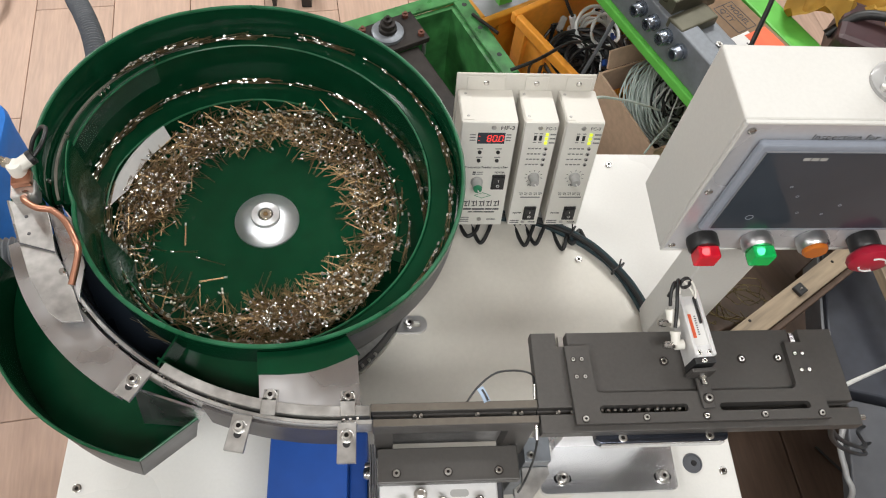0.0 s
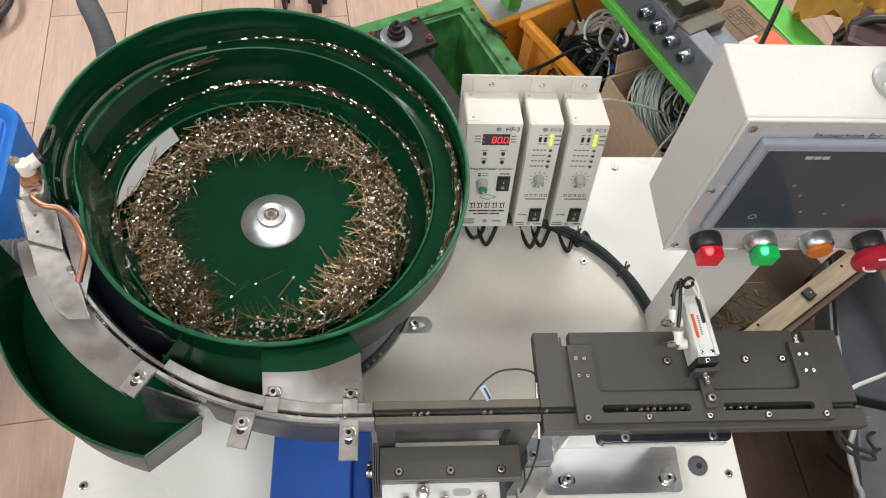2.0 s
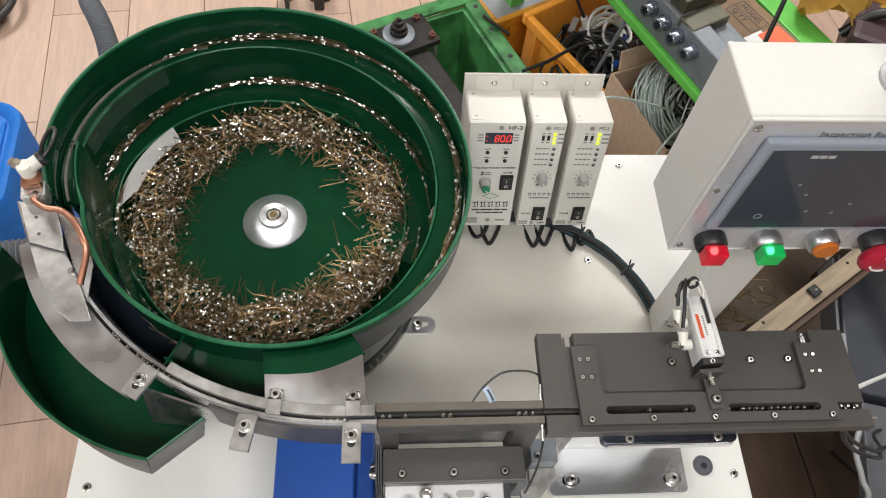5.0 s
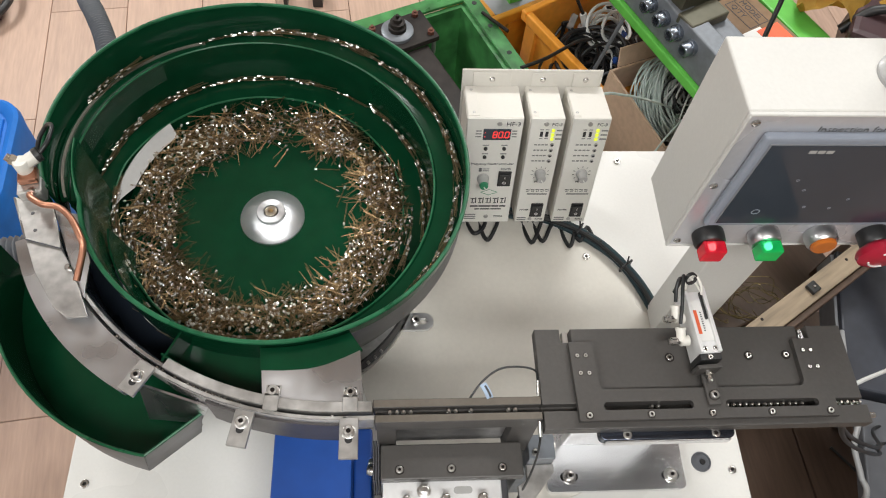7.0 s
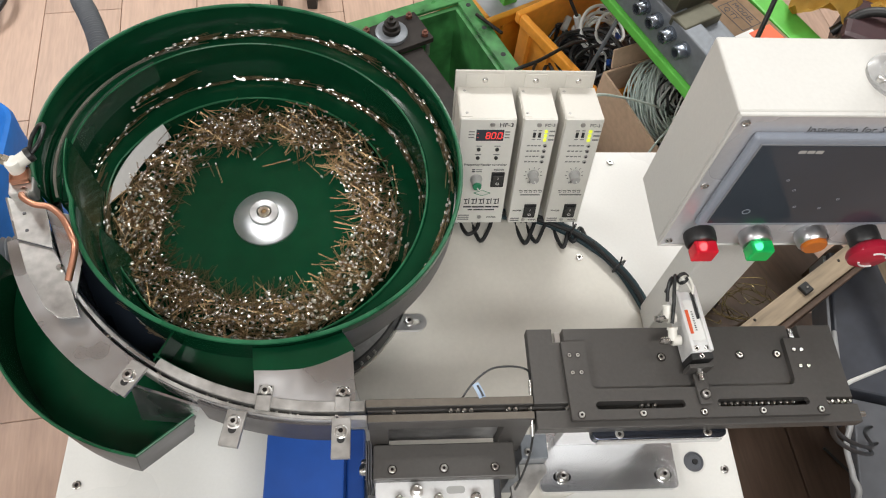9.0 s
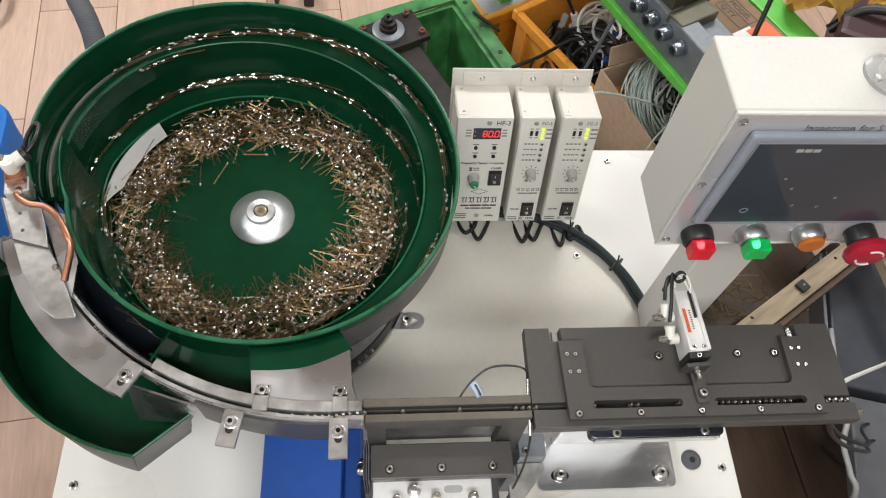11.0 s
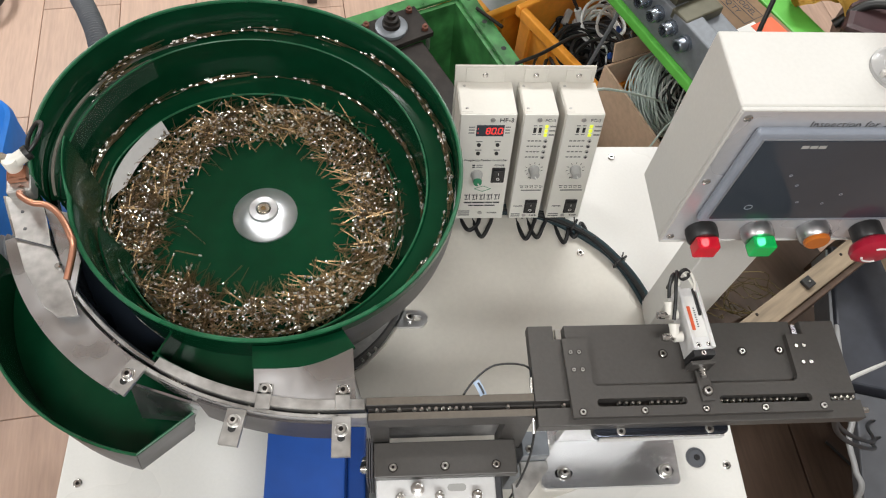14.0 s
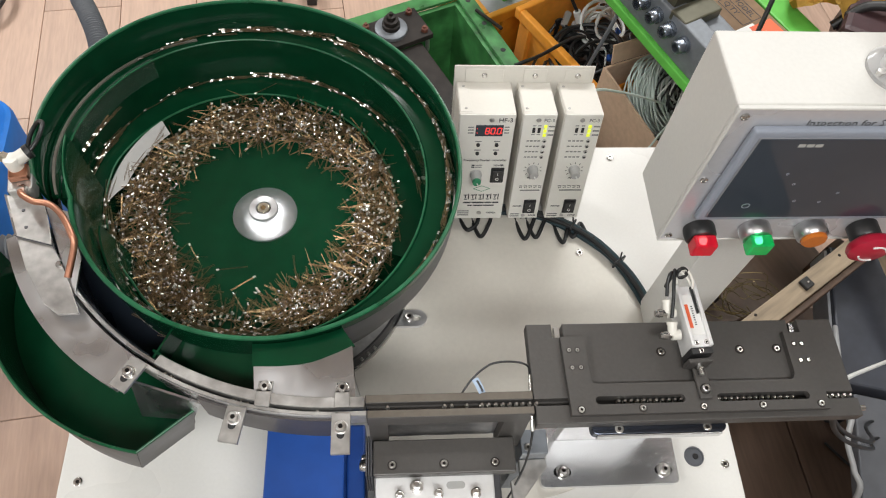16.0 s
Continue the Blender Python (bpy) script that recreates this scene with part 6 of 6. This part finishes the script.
def timber_pallet():
    f = empty("timber_beam", pose(0.865, 0.127, 0.44, 0, 0, 33), "sawn pine beam resting on a dark stand", "timber beam")
    part("beam", block(-0.22, 0.22, -0.020, 0.017, -0.030, 0.042, 0.002), PINE, f)
    part("black_clip", block(-0.010, 0.010, -0.010, 0.010, 0.0421, 0.050, 0.002), BLACK, f, "black plastic clip")
    part("clip_pin", lathe([(0, 0.05), (0.003, 0.05), (0.002, 0.053), (0, 0.053)], 10), CHROME, f)
    for x, y in ((-0.12, 0.010), (0.10, 0.004), (0.17, 0.012)):
        part("nail", lathe([(0, 0.042), (0.003, 0.042), (0.002, 0.0432), (0, 0.0432)], 10, pose(x, y, 0)), DARKIRON, f)
    for x in (-0.19, 0.19):
        part("stand_leg", block(x - 0.02, x + 0.02, -0.004, 0.036, -0.44, -0.041, 0.002), WOODDARK, f)
    # added dark board paints the shade on the beam's near side
    part("shaded_side", block(-0.20, 0.22, -0.032, -0.021, -0.13, 0.030, 0.002), WOODDARK, f, "beam's shadowed side, painted as a darker board")
    g = empty("shelf_board", pose(1.030, 0.165, 0.4825, 0, 0, -87), "narrow sawn board lying across the beam", "board")
    part("board", block(-0.16, 0.14, -0.013, 0.013, 0, 0.022, 0.001), PINE, g)
    part("foil_scrap", lathe([(0, 0.022), (0.014, 0.026), (0.010, 0.038), (0.012, 0.047), (0, 0.052)], 9, pose(-0.03, 0.004, 0, 10, 8)), POLISHED, g, "crumpled foil scrap")
    h = empty("yellow_wire_tangle", pose(0.815, 0.158, 0.345), "thin yellow-green wires hanging in loose loops", "wire tangle")
    rnd = random.Random(15)
    for k in range(8):
        r = rnd.uniform(0.035, 0.085)
        pts = [(r * math.cos(a) + rnd.uniform(-0.012, 0.012), 0.6 * r * math.sin(a) + rnd.uniform(-0.012, 0.012), rnd.uniform(-0.02, 0.03)) for a in [2 * math.pi * i / 9 * rnd.uniform(0.7, 1) for i in range(9)]]
        part("wire", tube(pts, 0.0009, 5, 5), OLIVEWIRE, h, "", True)
    k = empty("dark_crate", pose(0.78, 0.26, 0.0, 0, 0, 24), "dark wooden crate with scraps under the panel", "crate")
    part("crate_body", block(-0.20, 0.25, -0.13, 0.26, 0.0, 0.30, 0.004), WOODDARK, k)
    part("crate_rim", block(-0.21, 0.26, 0.24, 0.27, 0.27, 0.33, 0.003), DIM, k)
    part("crate_scrap", block(-0.16, -0.12, -0.02, 0.10, 0.3002, 0.33, 0.004), BLUE, k, "blue scrap piece")
    part("crate_scrap", block(-0.12, -0.03, -0.08, 0.05, 0.3002, 0.335, 0.004), DARKIRON, k, "dark scrap piece")


timber_pallet()


def right_side():
    f = empty("navy_cabinet", pose(0.915, -0.030, 0.0, 0, 0, -14), "dark blue-grey steel cabinet at the table's end", "cabinet")
    part("body", block(0.0, 0.36, 0.0, 0.28, 0.34, 0.415, 0.004), NAVY, f)
    part("door_edge", block(-0.006, 0.0, 0.005, 0.275, 0.35, 0.405, 0.001), GREYSHEET, f)
    for x in (0.20, 0.33):
        for y in (0.10, 0.25):
            part("leg", block(x - 0.015, x + 0.015, y - 0.015, y + 0.015, 0, 0.34, 0.002), NAVY, f)
    g = empty("grey_shelf", pose(0.915, -0.035, 0.0, 0, 0, -14), "grey sheet metal shelf beside the cabinet", "shelf")
    part("shelf", block(0.030, 0.34, -0.26, -0.004, 0.368, 0.40, 0.003), SHELFGREY, g)
    part("leg", block(0.27, 0.33, -0.10, -0.02, 0, 0.368, 0.003), GREYSHEET, g)
    part("leg", block(0.27, 0.33, -0.25, -0.20, 0, 0.368, 0.003), GREYSHEET, g)
    for name, pts, r, m, lab in (
            ("white_hose", [(0.935, 0.07, 0.421), (0.910, 0.02, 0.445), (0.893, -0.047, 0.45), (0.895, -0.095, 0.45), (0.872, -0.141, 0.45), (0.874, -0.186, 0.44), (0.876, -0.225, 0.42), (0.885, -0.30, 0.2), (0.90, -0.36, 0.019)], 0.0048, PALEGREY, "pale grey hose hanging down to the floor"),
            ("white_rod", [(0.505, -0.215, 1.0165), (0.568, -0.198, 0.93), (0.639, -0.167, 0.86), (0.719, -0.133, 0.79), (0.933, -0.042, 0.60), (1.12, 0.040, 0.418)], 0.0024, PALE, "thin white cable reaching from the plate to the cabinet"),
            ("black_cable", [(0.505, -0.245, 1.0165), (0.553, -0.230, 0.93), (0.640, -0.210, 0.8), (0.748, -0.188, 0.66), (0.846, -0.166, 0.55), (0.95, -0.100, 0.404), (1.06, -0.090, 0.404)], 0.0027, RUBBER, "black cable looping from the plate to the grey shelf"),
            ("black_cable", [(0.505, -0.241, 1.0165), (0.551, -0.238, 0.93), (0.637, -0.219, 0.8), (0.745, -0.198, 0.66), (0.842, -0.177, 0.55), (0.95, -0.128, 0.404), (1.06, -0.118, 0.404)], 0.0027, RUBBER, "lower black cable looping from the plate to the grey shelf"),
            ("floor_cable", [(0.83, 0.10, 0.018), (0.79, 0.03, 0.018), (0.775, -0.06, 0.018), (0.79, -0.16, 0.018)], 0.005, PALEGREY, "pale grey cable lying on the floor"),
            ("thin_floor_cable", [(1.10, -0.04, 0.0155), (1.14, -0.09, 0.0155), (1.20, -0.16, 0.0155), (1.3, -0.24, 0.0155)], 0.003, RUBBER, "thin dark cable lying on the floor")):
        c = empty(name, pose(*pts[0]), lab, "cable")
        b = tube(pts, r, 10, 8)
        b.transform(Matrix.Translation(-Vector(pts[0])))
        part("cable", b, m, c, "", True)


right_side()


def left_side():
    f = empty("blue_tub", pose(-0.628, 0.365, 0.0, 0, 0, 4), "bright blue plastic tub with rounded corners on the floor", "tub")
    o = rounded(-0.24, 0.105, -0.13, 0.125, 0.055, 8)
    b = bmesh.new()
    rings = []
    for k, z in ((0.86, 0.0), (0.93, 0.30), (0.98, 0.50), (1.0, 0.535), (0.985, 0.548), (0.95, 0.552), (0.88, 0.545), (0.86, 0.538)):
        rings.append([b.verts.new((-0.068 + (x + 0.068) * k, y * k, z)) for x, y in o])
    for p, q in zip(rings, rings[1:]):
        for i in range(len(p)):
            b.faces.new((p[i], p[(i + 1) % len(p)], q[(i + 1) % len(p)], q[i]))
    b.faces.new(rings[0][::-1])
    b.faces.new(rings[-1])
    bmesh.ops.recalc_face_normals(b, faces=b.faces)
    part("shell", b, BLUETUB, f, "", True)
    part("lid_rib", tube([(-0.20, -0.08, 0.539), (-0.07, -0.085, 0.539), (0.05, -0.08, 0.539), (0.07, -0.04, 0.539), (0.07, 0.08, 0.539)], 0.004, 8, 8), BLUETUB, f, "", True)
    part("tub_handle", tube([(0.078, -0.055, 0.46), (0.112, -0.05, 0.44), (0.112, 0.03, 0.44), (0.078, 0.04, 0.46)], 0.005, 8, 8), SAGE, f, "", True)
    g = empty("corrugated_hose", pose(-0.40, 0.6, 0.55), "grey corrugated hose running behind the bowl", "hose")
    pts = [(-0.506, 0.86, 0.50), (-0.483, 0.772, 0.535), (-0.448, 0.705, 0.55), (-0.414, 0.632, 0.555), (-0.394, 0.56, 0.55), (-0.385, 0.46, 0.53), (-0.39, 0.35, 0.50), (-0.40, 0.2, 0.40), (-0.42, 0.1, 0.2), (-0.42, 0.05, 0.02)]
    b = tube(pts, 0.0180, 14, 110, None, 0.13, 0.0066)
    b.transform(Matrix.Translation((0.40, -0.6, -0.55)))
    part("hose", b, HOSE, g, "", True)
    h = empty("corrugated_hose", pose(-0.385, 0.05, 0.74), "grey corrugated hose end beside the return tray", "hose")
    b = tube([(-0.08, -0.02, 0.0), (-0.02, 0.0, 0.01), (0.03, 0.012, 0.01), (0.09, 0.02, 0.0), (0.14, 0.02, -0.03)], 0.018, 14, 60, None, 0.15, 0.0070)
    part("hose", b, HOSE, h, "", True)
    part("hose_prop", rod((-0.02, 0, -0.74), (-0.02, 0, -0.01), 0.012), DARKSTEEL, h)
    part("hose_prop_arm", rod((0.1, 0.02, -0.74), (0.1, 0.02, -0.012), 0.012), DARKSTEEL, h)
    k = empty("power_tool", pose(-1.055, 1.30, 0.0, 0, 0, 20), "dark red power tool with a bent black handle", "power tool")
    part("body", block(-0.10, 0.035, -0.06, 0.14, 0, 0.10, 0.02), MAROON, k)
    part("handle", tube([(-0.10, -0.10, 0.03), (0.0, -0.085, 0.04), (0.065, -0.035, 0.05), (0.085, 0.05, 0.05), (0.075, 0.16, 0.04)], 0.011, 10, 8), BLACK, k, "bent black tube handle", True)
    for x, w in ((-0.195, 0.012), (-0.098, 0.030)):
        p = empty("steel_post", pose(x, 1.36, 0.0), "thin dark steel stand post behind the bowl", "post", "stand posts")
        part("post", block(-w / 2, w / 2, -0.02, 0.02, 0, 0.07, 0.002), BLACK, p)
        part("post_foot", block(-w, w, 0.02, 0.40, 0, 0.03, 0.002), BLACK, p)


left_side()


def brown_boards():
    f = empty("brown_panel", pose(0.60, -0.75, 0.0, 0, 0, 4), "dark brown wooden panels lying on the floor beside the table", "wood panel")
    for k in range(4):
        part("panel_board", block(0.0 + k * 0.24, 0.236 + k * 0.24, 0.0, 1.0, 0.0, 0.012, 0.002), WOODDARK, f)


brown_boards()


# ---- floor boards ----
def floor_boards():
    fl = tagged(new("floor"), "worn oak laminate boards, paler in the light", "floor", "", "structure")
    rnd = random.Random(12)
    W, Lg = 0.22, 1.25
    turn = Matrix.Rotation(radians(7), 4, "Z")
    me = None
    for i in range(-16, 17):
        off = {-4: 0.992, -3: 1.40}.get(i, rnd.uniform(0, Lg)) % Lg
        for j in range(-4, 4):
            x, y = i * W - 0.06, j * Lg + off
            ends = [turn @ Vector((x + dx, y + dy, 0)) for dx in (0, W) for dy in (0, Lg)]
            if any(p.x < -3.2 or p.x > 3.4 or p.y < -2.6 or p.y > 3.6 for p in ends):
                continue
            if me is None:
                o = part("floor_board", block(0.0008, W - 0.0008, 0.0008, Lg - 0.0008, -0.012, 0.0, 0.0012, 1), WOODFLOOR, fl)
                me = o.data
            else:
                o = new("floor_board", me)
                o.parent = fl
            o.location = (x, y, 0)
    fl.rotation_euler = (0, 0, radians(7))


# ---- small components fed by the machine ----
def pin_arrays(lead, bend=0.0, wire=0.00020, head=1.0):
    """Vertices and faces of a metal-can component with two wire leads along -y; material 0 is wire, 1 the body."""
    v, fcs, mi = [], [], []
    for x in (-0.00040, 0.00040):
        base = len(v)
        for y, dx in ((0.0, 0.0), (-lead * 0.5, bend * 0.4), (-lead, bend * (1 if x > 0 else 0.6))):
            for k in range(3):
                a = 2 * math.pi * k / 3
                v.append((x + dx + wire * math.cos(a), y, wire * math.sin(a)))
        for s in (0, 3):
            for k in range(3):
                fcs.append((base + s + k, base + s + (k + 1) % 3, base + s + 3 + (k + 1) % 3, base + s + 3 + k))
                mi.append(0)
    base = len(v)
    n = 7
    prof = ((0.00105, -0.0001), (0.00120, 0.0003), (0.00115, 0.0029), (0.00085, 0.0032))
    for r, y in prof:
        for k in range(n):
            a = 2 * math.pi * k / n
            v.append((head * r * math.cos(a), y * head, head * r * math.sin(a)))
    for s in range(len(prof) - 1):
        for k in range(n):
            fcs.append((base + s * n + k, base + s * n + (k + 1) % n, base + (s + 1) * n + (k + 1) % n, base + (s + 1) * n + k))
            mi.append(1)
    fcs.append(tuple(base + k for k in range(n)))
    fcs.append(tuple(base + (len(prof) - 1) * n + k for k in reversed(range(n))))
    mi += [1, 1]
    return np.array(v), fcs, mi


def pin_heap(name, mats4, label, category, rnd, group="", wire=0.00021, head=0.96, long=1.12, material=None):
    """Many components in one mesh, one for each pose."""
    kinds = [pin_arrays(l * long, be, wire, head) for l, be in ((0.022, 0.0008), (0.024, -0.0022), (0.021, 0.0030), (0.025, 0.0))]
    V, F, M, n = [], [], [], 0
    for m in mats4:
        v, fcs, mi = rnd.choice(kinds)
        a = np.array(m)
        V.append(v @ a[:3, :3].T + a[:3, 3])
        F += [tuple(i + n for i in fc) for fc in fcs]
        M += mi
        n += len(v)
    me = bpy.data.meshes.new(name)
    me.from_pydata(np.concatenate(V).tolist(), [], F)
    me.materials.append(material or WIRE)
    me.materials.append(HEADS)
    me.polygons.foreach_set("material_index", M)
    me.update()
    return tagged(new(name, me), label, category, group, "stuff")


def heap_pose(rnd, r, a, z, tilt=None):
    """A pose in the heap: lying any way round, tilted a little."""
    t = rnd.gauss(0, 16) if tilt is None else tilt
    return Matrix.Translation((r * math.cos(a), r * math.sin(a), z)) @ pose(0, 0, 0, 0, 0, rnd.uniform(0, 360)) @ pose(0, 0, 0, t, rnd.uniform(0, 360), 0)


def heap_ring(rnd, n, a0, a1, fade, thin=1.0):
    """Poses spread over an arc of the ring, heaped up towards the wall, thinning out at both ends."""
    out = []
    while len(out) < n:
        a = rnd.uniform(a0, a1)
        edge = min(a - a0, a1 - a) / fade
        if edge < 1 and rnd.random() > max(0.04, edge):
            continue
        dense = min(1.0, max(0.2, edge)) * thin
        swell = 1 + 0.10 * math.sin(radians(a * 3)) + 0.08 * math.sin(radians(a * 7 + 40))
        u = rnd.random() ** 0.85
        inner = 0.1455 - 0.046 * swell * (0.55 + 0.45 * dense)
        r = 0.1470 - u * (0.1470 - inner)
        if rnd.random() < 0.012:
            r -= rnd.uniform(0.004, 0.02)
        top = 0.0200 * dense * max(0.0, (r - inner) / 0.046) ** 0.8 * swell
        kind = rnd.random()
        if kind < 0.10:
            tilt, lift = rnd.uniform(25, 70), 0.8
        elif kind < 0.66:
            tilt, lift = -rnd.uniform(4, 34), 2.4
        else:
            tilt, lift = rnd.gauss(0, 8), 1.0
        z = 0.9325 + rnd.random() ** lift * max(0.0, top)
        z = max(z, 0.9325 + max(0.0, 0.021 * math.sin(radians(tilt))))
        m = Matrix.Translation((r * math.cos(radians(a)), r * math.sin(radians(a)), z)) @ pose(0, 0, 0, 0, 0, rnd.uniform(0, 360)) @ pose(0, 0, 0, tilt)
        tip = m @ Vector((0, -0.020, 0))
        d = math.hypot(tip.x, tip.y)
        if d > 0.1485 or tip.z < 0.9310:
            continue
        out.append(m)
    return out


RATE = 25.0


def component_heaps():
    rnd = random.Random(77)
    main = pin_heap("component_heap", heap_ring(rnd, 1600, -97, 193, 16), "dense ring of shiny components with brown wire leads in the bowl", "component heap", rnd)
    fill_a = pin_heap("component_heap", heap_ring(rnd, 200, -100, -58, 14, 0.8), "loose components trailing behind the dense ring", "component heap", rnd)
    fill_b = pin_heap("component_heap", heap_ring(rnd, 200, 148, 190, 14, 0.8), "loose components running ahead of the dense ring", "component heap", rnd)
    loose = []
    for k in range(16):
        a, r = radians(rnd.uniform(-178, -80)), rnd.uniform(0.075, 0.125)
        loose.append(Matrix.Translation((r * math.cos(a), r * math.sin(a), 0.9328)) @ pose(0, 0, 0, 0, 0, rnd.uniform(0, 360)))
    loose += heap_ring(rnd, 110, -172, -92, 8, 0.30)
    stray = pin_heap("stray_components", loose, "few stray components lying on the green bowl floor", "components", rnd)
    return main, fill_a, fill_b, stray


HEAP = component_heaps()


def track_clumps():
    """Short strings of components climbing the spiral track, heads first."""
    rnd = random.Random(31)
    out = []
    d = -385.0
    while d < 505:
        n = rnd.choice((3, 4, 6, 9, 13, 18))
        ms = []
        for k in range(n):
            s = rnd.uniform(-0.026, 0.030)
            ms.append(Matrix.Translation((rnd.gauss(0.0008, 0.0011) - 2.95 * s * s, s, 0.0016 + 0.0004 * k)) @ pose(0, 0, 0, rnd.uniform(0, 4), 0, rnd.gauss((s - 0.0125) * 337, 2.6)))
        ob = pin_heap("component_string", ms, "string of shiny components with trailing wire leads on the spiral track", "components", rnd, "components on the track", 0.00022, 1.08, 1.15, STRINGWIRE)
        out.append((ob, d, rnd.uniform(455, 520)))
        d += rnd.choice((6, 8, 10, 12, 17))
    return out


CLUMPS = track_clumps()


def track_component():
    f = empty("component", pose(0, 0, 0), "small nickel-bodied component hanging by its head in the track", "component", "components in the track")
    part("can", lathe([(0, -0.0002), (0.00175, -0.0002), (0.00175, 0.0003), (0.00145, 0.0005), (0.00140, 0.0026), (0.0011, 0.0030), (0, 0.0030)], 12), TRACKCAN, f, "", True)
    for x in (-0.0006, 0.0006):
        part("lead", rod((x, 0, -0.0068), (x, 0, 0), 0.00025, 6), WIRE, f)
    return f


LINE = [track_component()]
for _ in range(54):
    LINE.append(copy_thing(LINE[0], pose(0, 0, 0)))


floor_boards()


# ---- what moves ----
def line_pose(s):
    """A place along the discharge arc (s below 0) and the straight track (s from 0, at x 0.0908)."""
    if s < -0.327:
        a = radians(203) + (s + 0.327) / 0.183
        return Matrix.Translation((0.183 * math.cos(a), 0.183 * math.sin(a), 1.0140)) @ pose(0, 0, 0, 0, 0, math.degrees(a) + 90)
    if s < 0:
        a = radians(-90) + s / 0.2799
        return Matrix.Translation((ARC[0] + 0.2799 * math.cos(a), ARC[1] + 0.2799 * math.sin(a), 1.0230)) @ pose(0, 0, 0, 0, 0, math.degrees(a) + 90)
    y = -0.2435 + (TRACK_Y + 0.2435) * min(1, s / 0.03)
    return Matrix.Translation((0.0908 + s, y + 0.0001, 1.0258 if s > 0.024 else 1.0230 + 0.0028 * s / 0.024))


def clump_r(d):
    return track_out(d) - 0.0062


def clump_pose(d, limit):
    if d <= -20:
        return Matrix.Translation((0.1375 * math.cos(radians(d)), 0.1375 * math.sin(radians(d)), 0.9312)) @ pose(0, 0, 0, 0, 0, d)
    if d < limit:
        grow = min(1.0, (d + 20) / 25)
        r = clump_r(d) * grow + 0.1375 * (1 - grow)
        return Matrix.Translation((r * math.cos(radians(d)), r * math.sin(radians(d)), track_z(d) + 0.001)) @ pose(0, 0, 0, 0, 0, d)
    drop = min(1.0, (d - limit) / 14)
    r = clump_r(limit) * (1 - drop) + 0.1375 * drop
    return Matrix.Translation((r * math.cos(radians(d)), r * math.sin(radians(d)), (track_z(limit) + 0.001) * (1 - drop ** 2) + 0.9312 * drop ** 2)) @ pose(0, 0, 0, 0, 0, d)


def drift(t):
    """How far the loose ends of the ring have spread into its gap, in degrees."""
    return min(36, 5.6 * t) - max(0, 3.0 * (t - 12))


def motions():
    main, fill_a, fill_b, stray = HEAP
    walk(main, [(t, pose(0, 0, 0, 0, 0, RATE * t)) for t in range(0, 17, 2)])
    walk(fill_a, [(t, pose(0, 0, 0, 0, 0, RATE * t - drift(t))) for t in range(0, 17, 2)])
    walk(fill_b, [(t, pose(0, 0, 0, 0, 0, RATE * t + drift(t))) for t in range(0, 17, 2)])
    walk(stray, [(t, pose(0, 0, 0, 0, 0, (RATE - 1) * t)) for t in range(0, 17, 2)])
    for ob, d, limit in CLUMPS:
        walk(ob, [(t / 2, clump_pose(d + RATE * t / 2, limit)) for t in range(0, 33)])
    rnd = random.Random(5)
    s, v, end = 0.281, 0.027, 0.4205
    for k, ob in enumerate(LINE):
        stop = end - 0.0052 * k - (0.018 if k > 5 else 0)
        rows = []
        for i in range(0, 33):
            t = i / 2
            rows.append((t, line_pose(min(stop, s + v * t))))
        walk(ob, rows)
        s -= rnd.choice((0.0052, 0.0056, 0.012, 0.030, 0.045, 0.055)) if k > 11 else rnd.choice((0.0052, 0.0056, 0.0075))


motions()
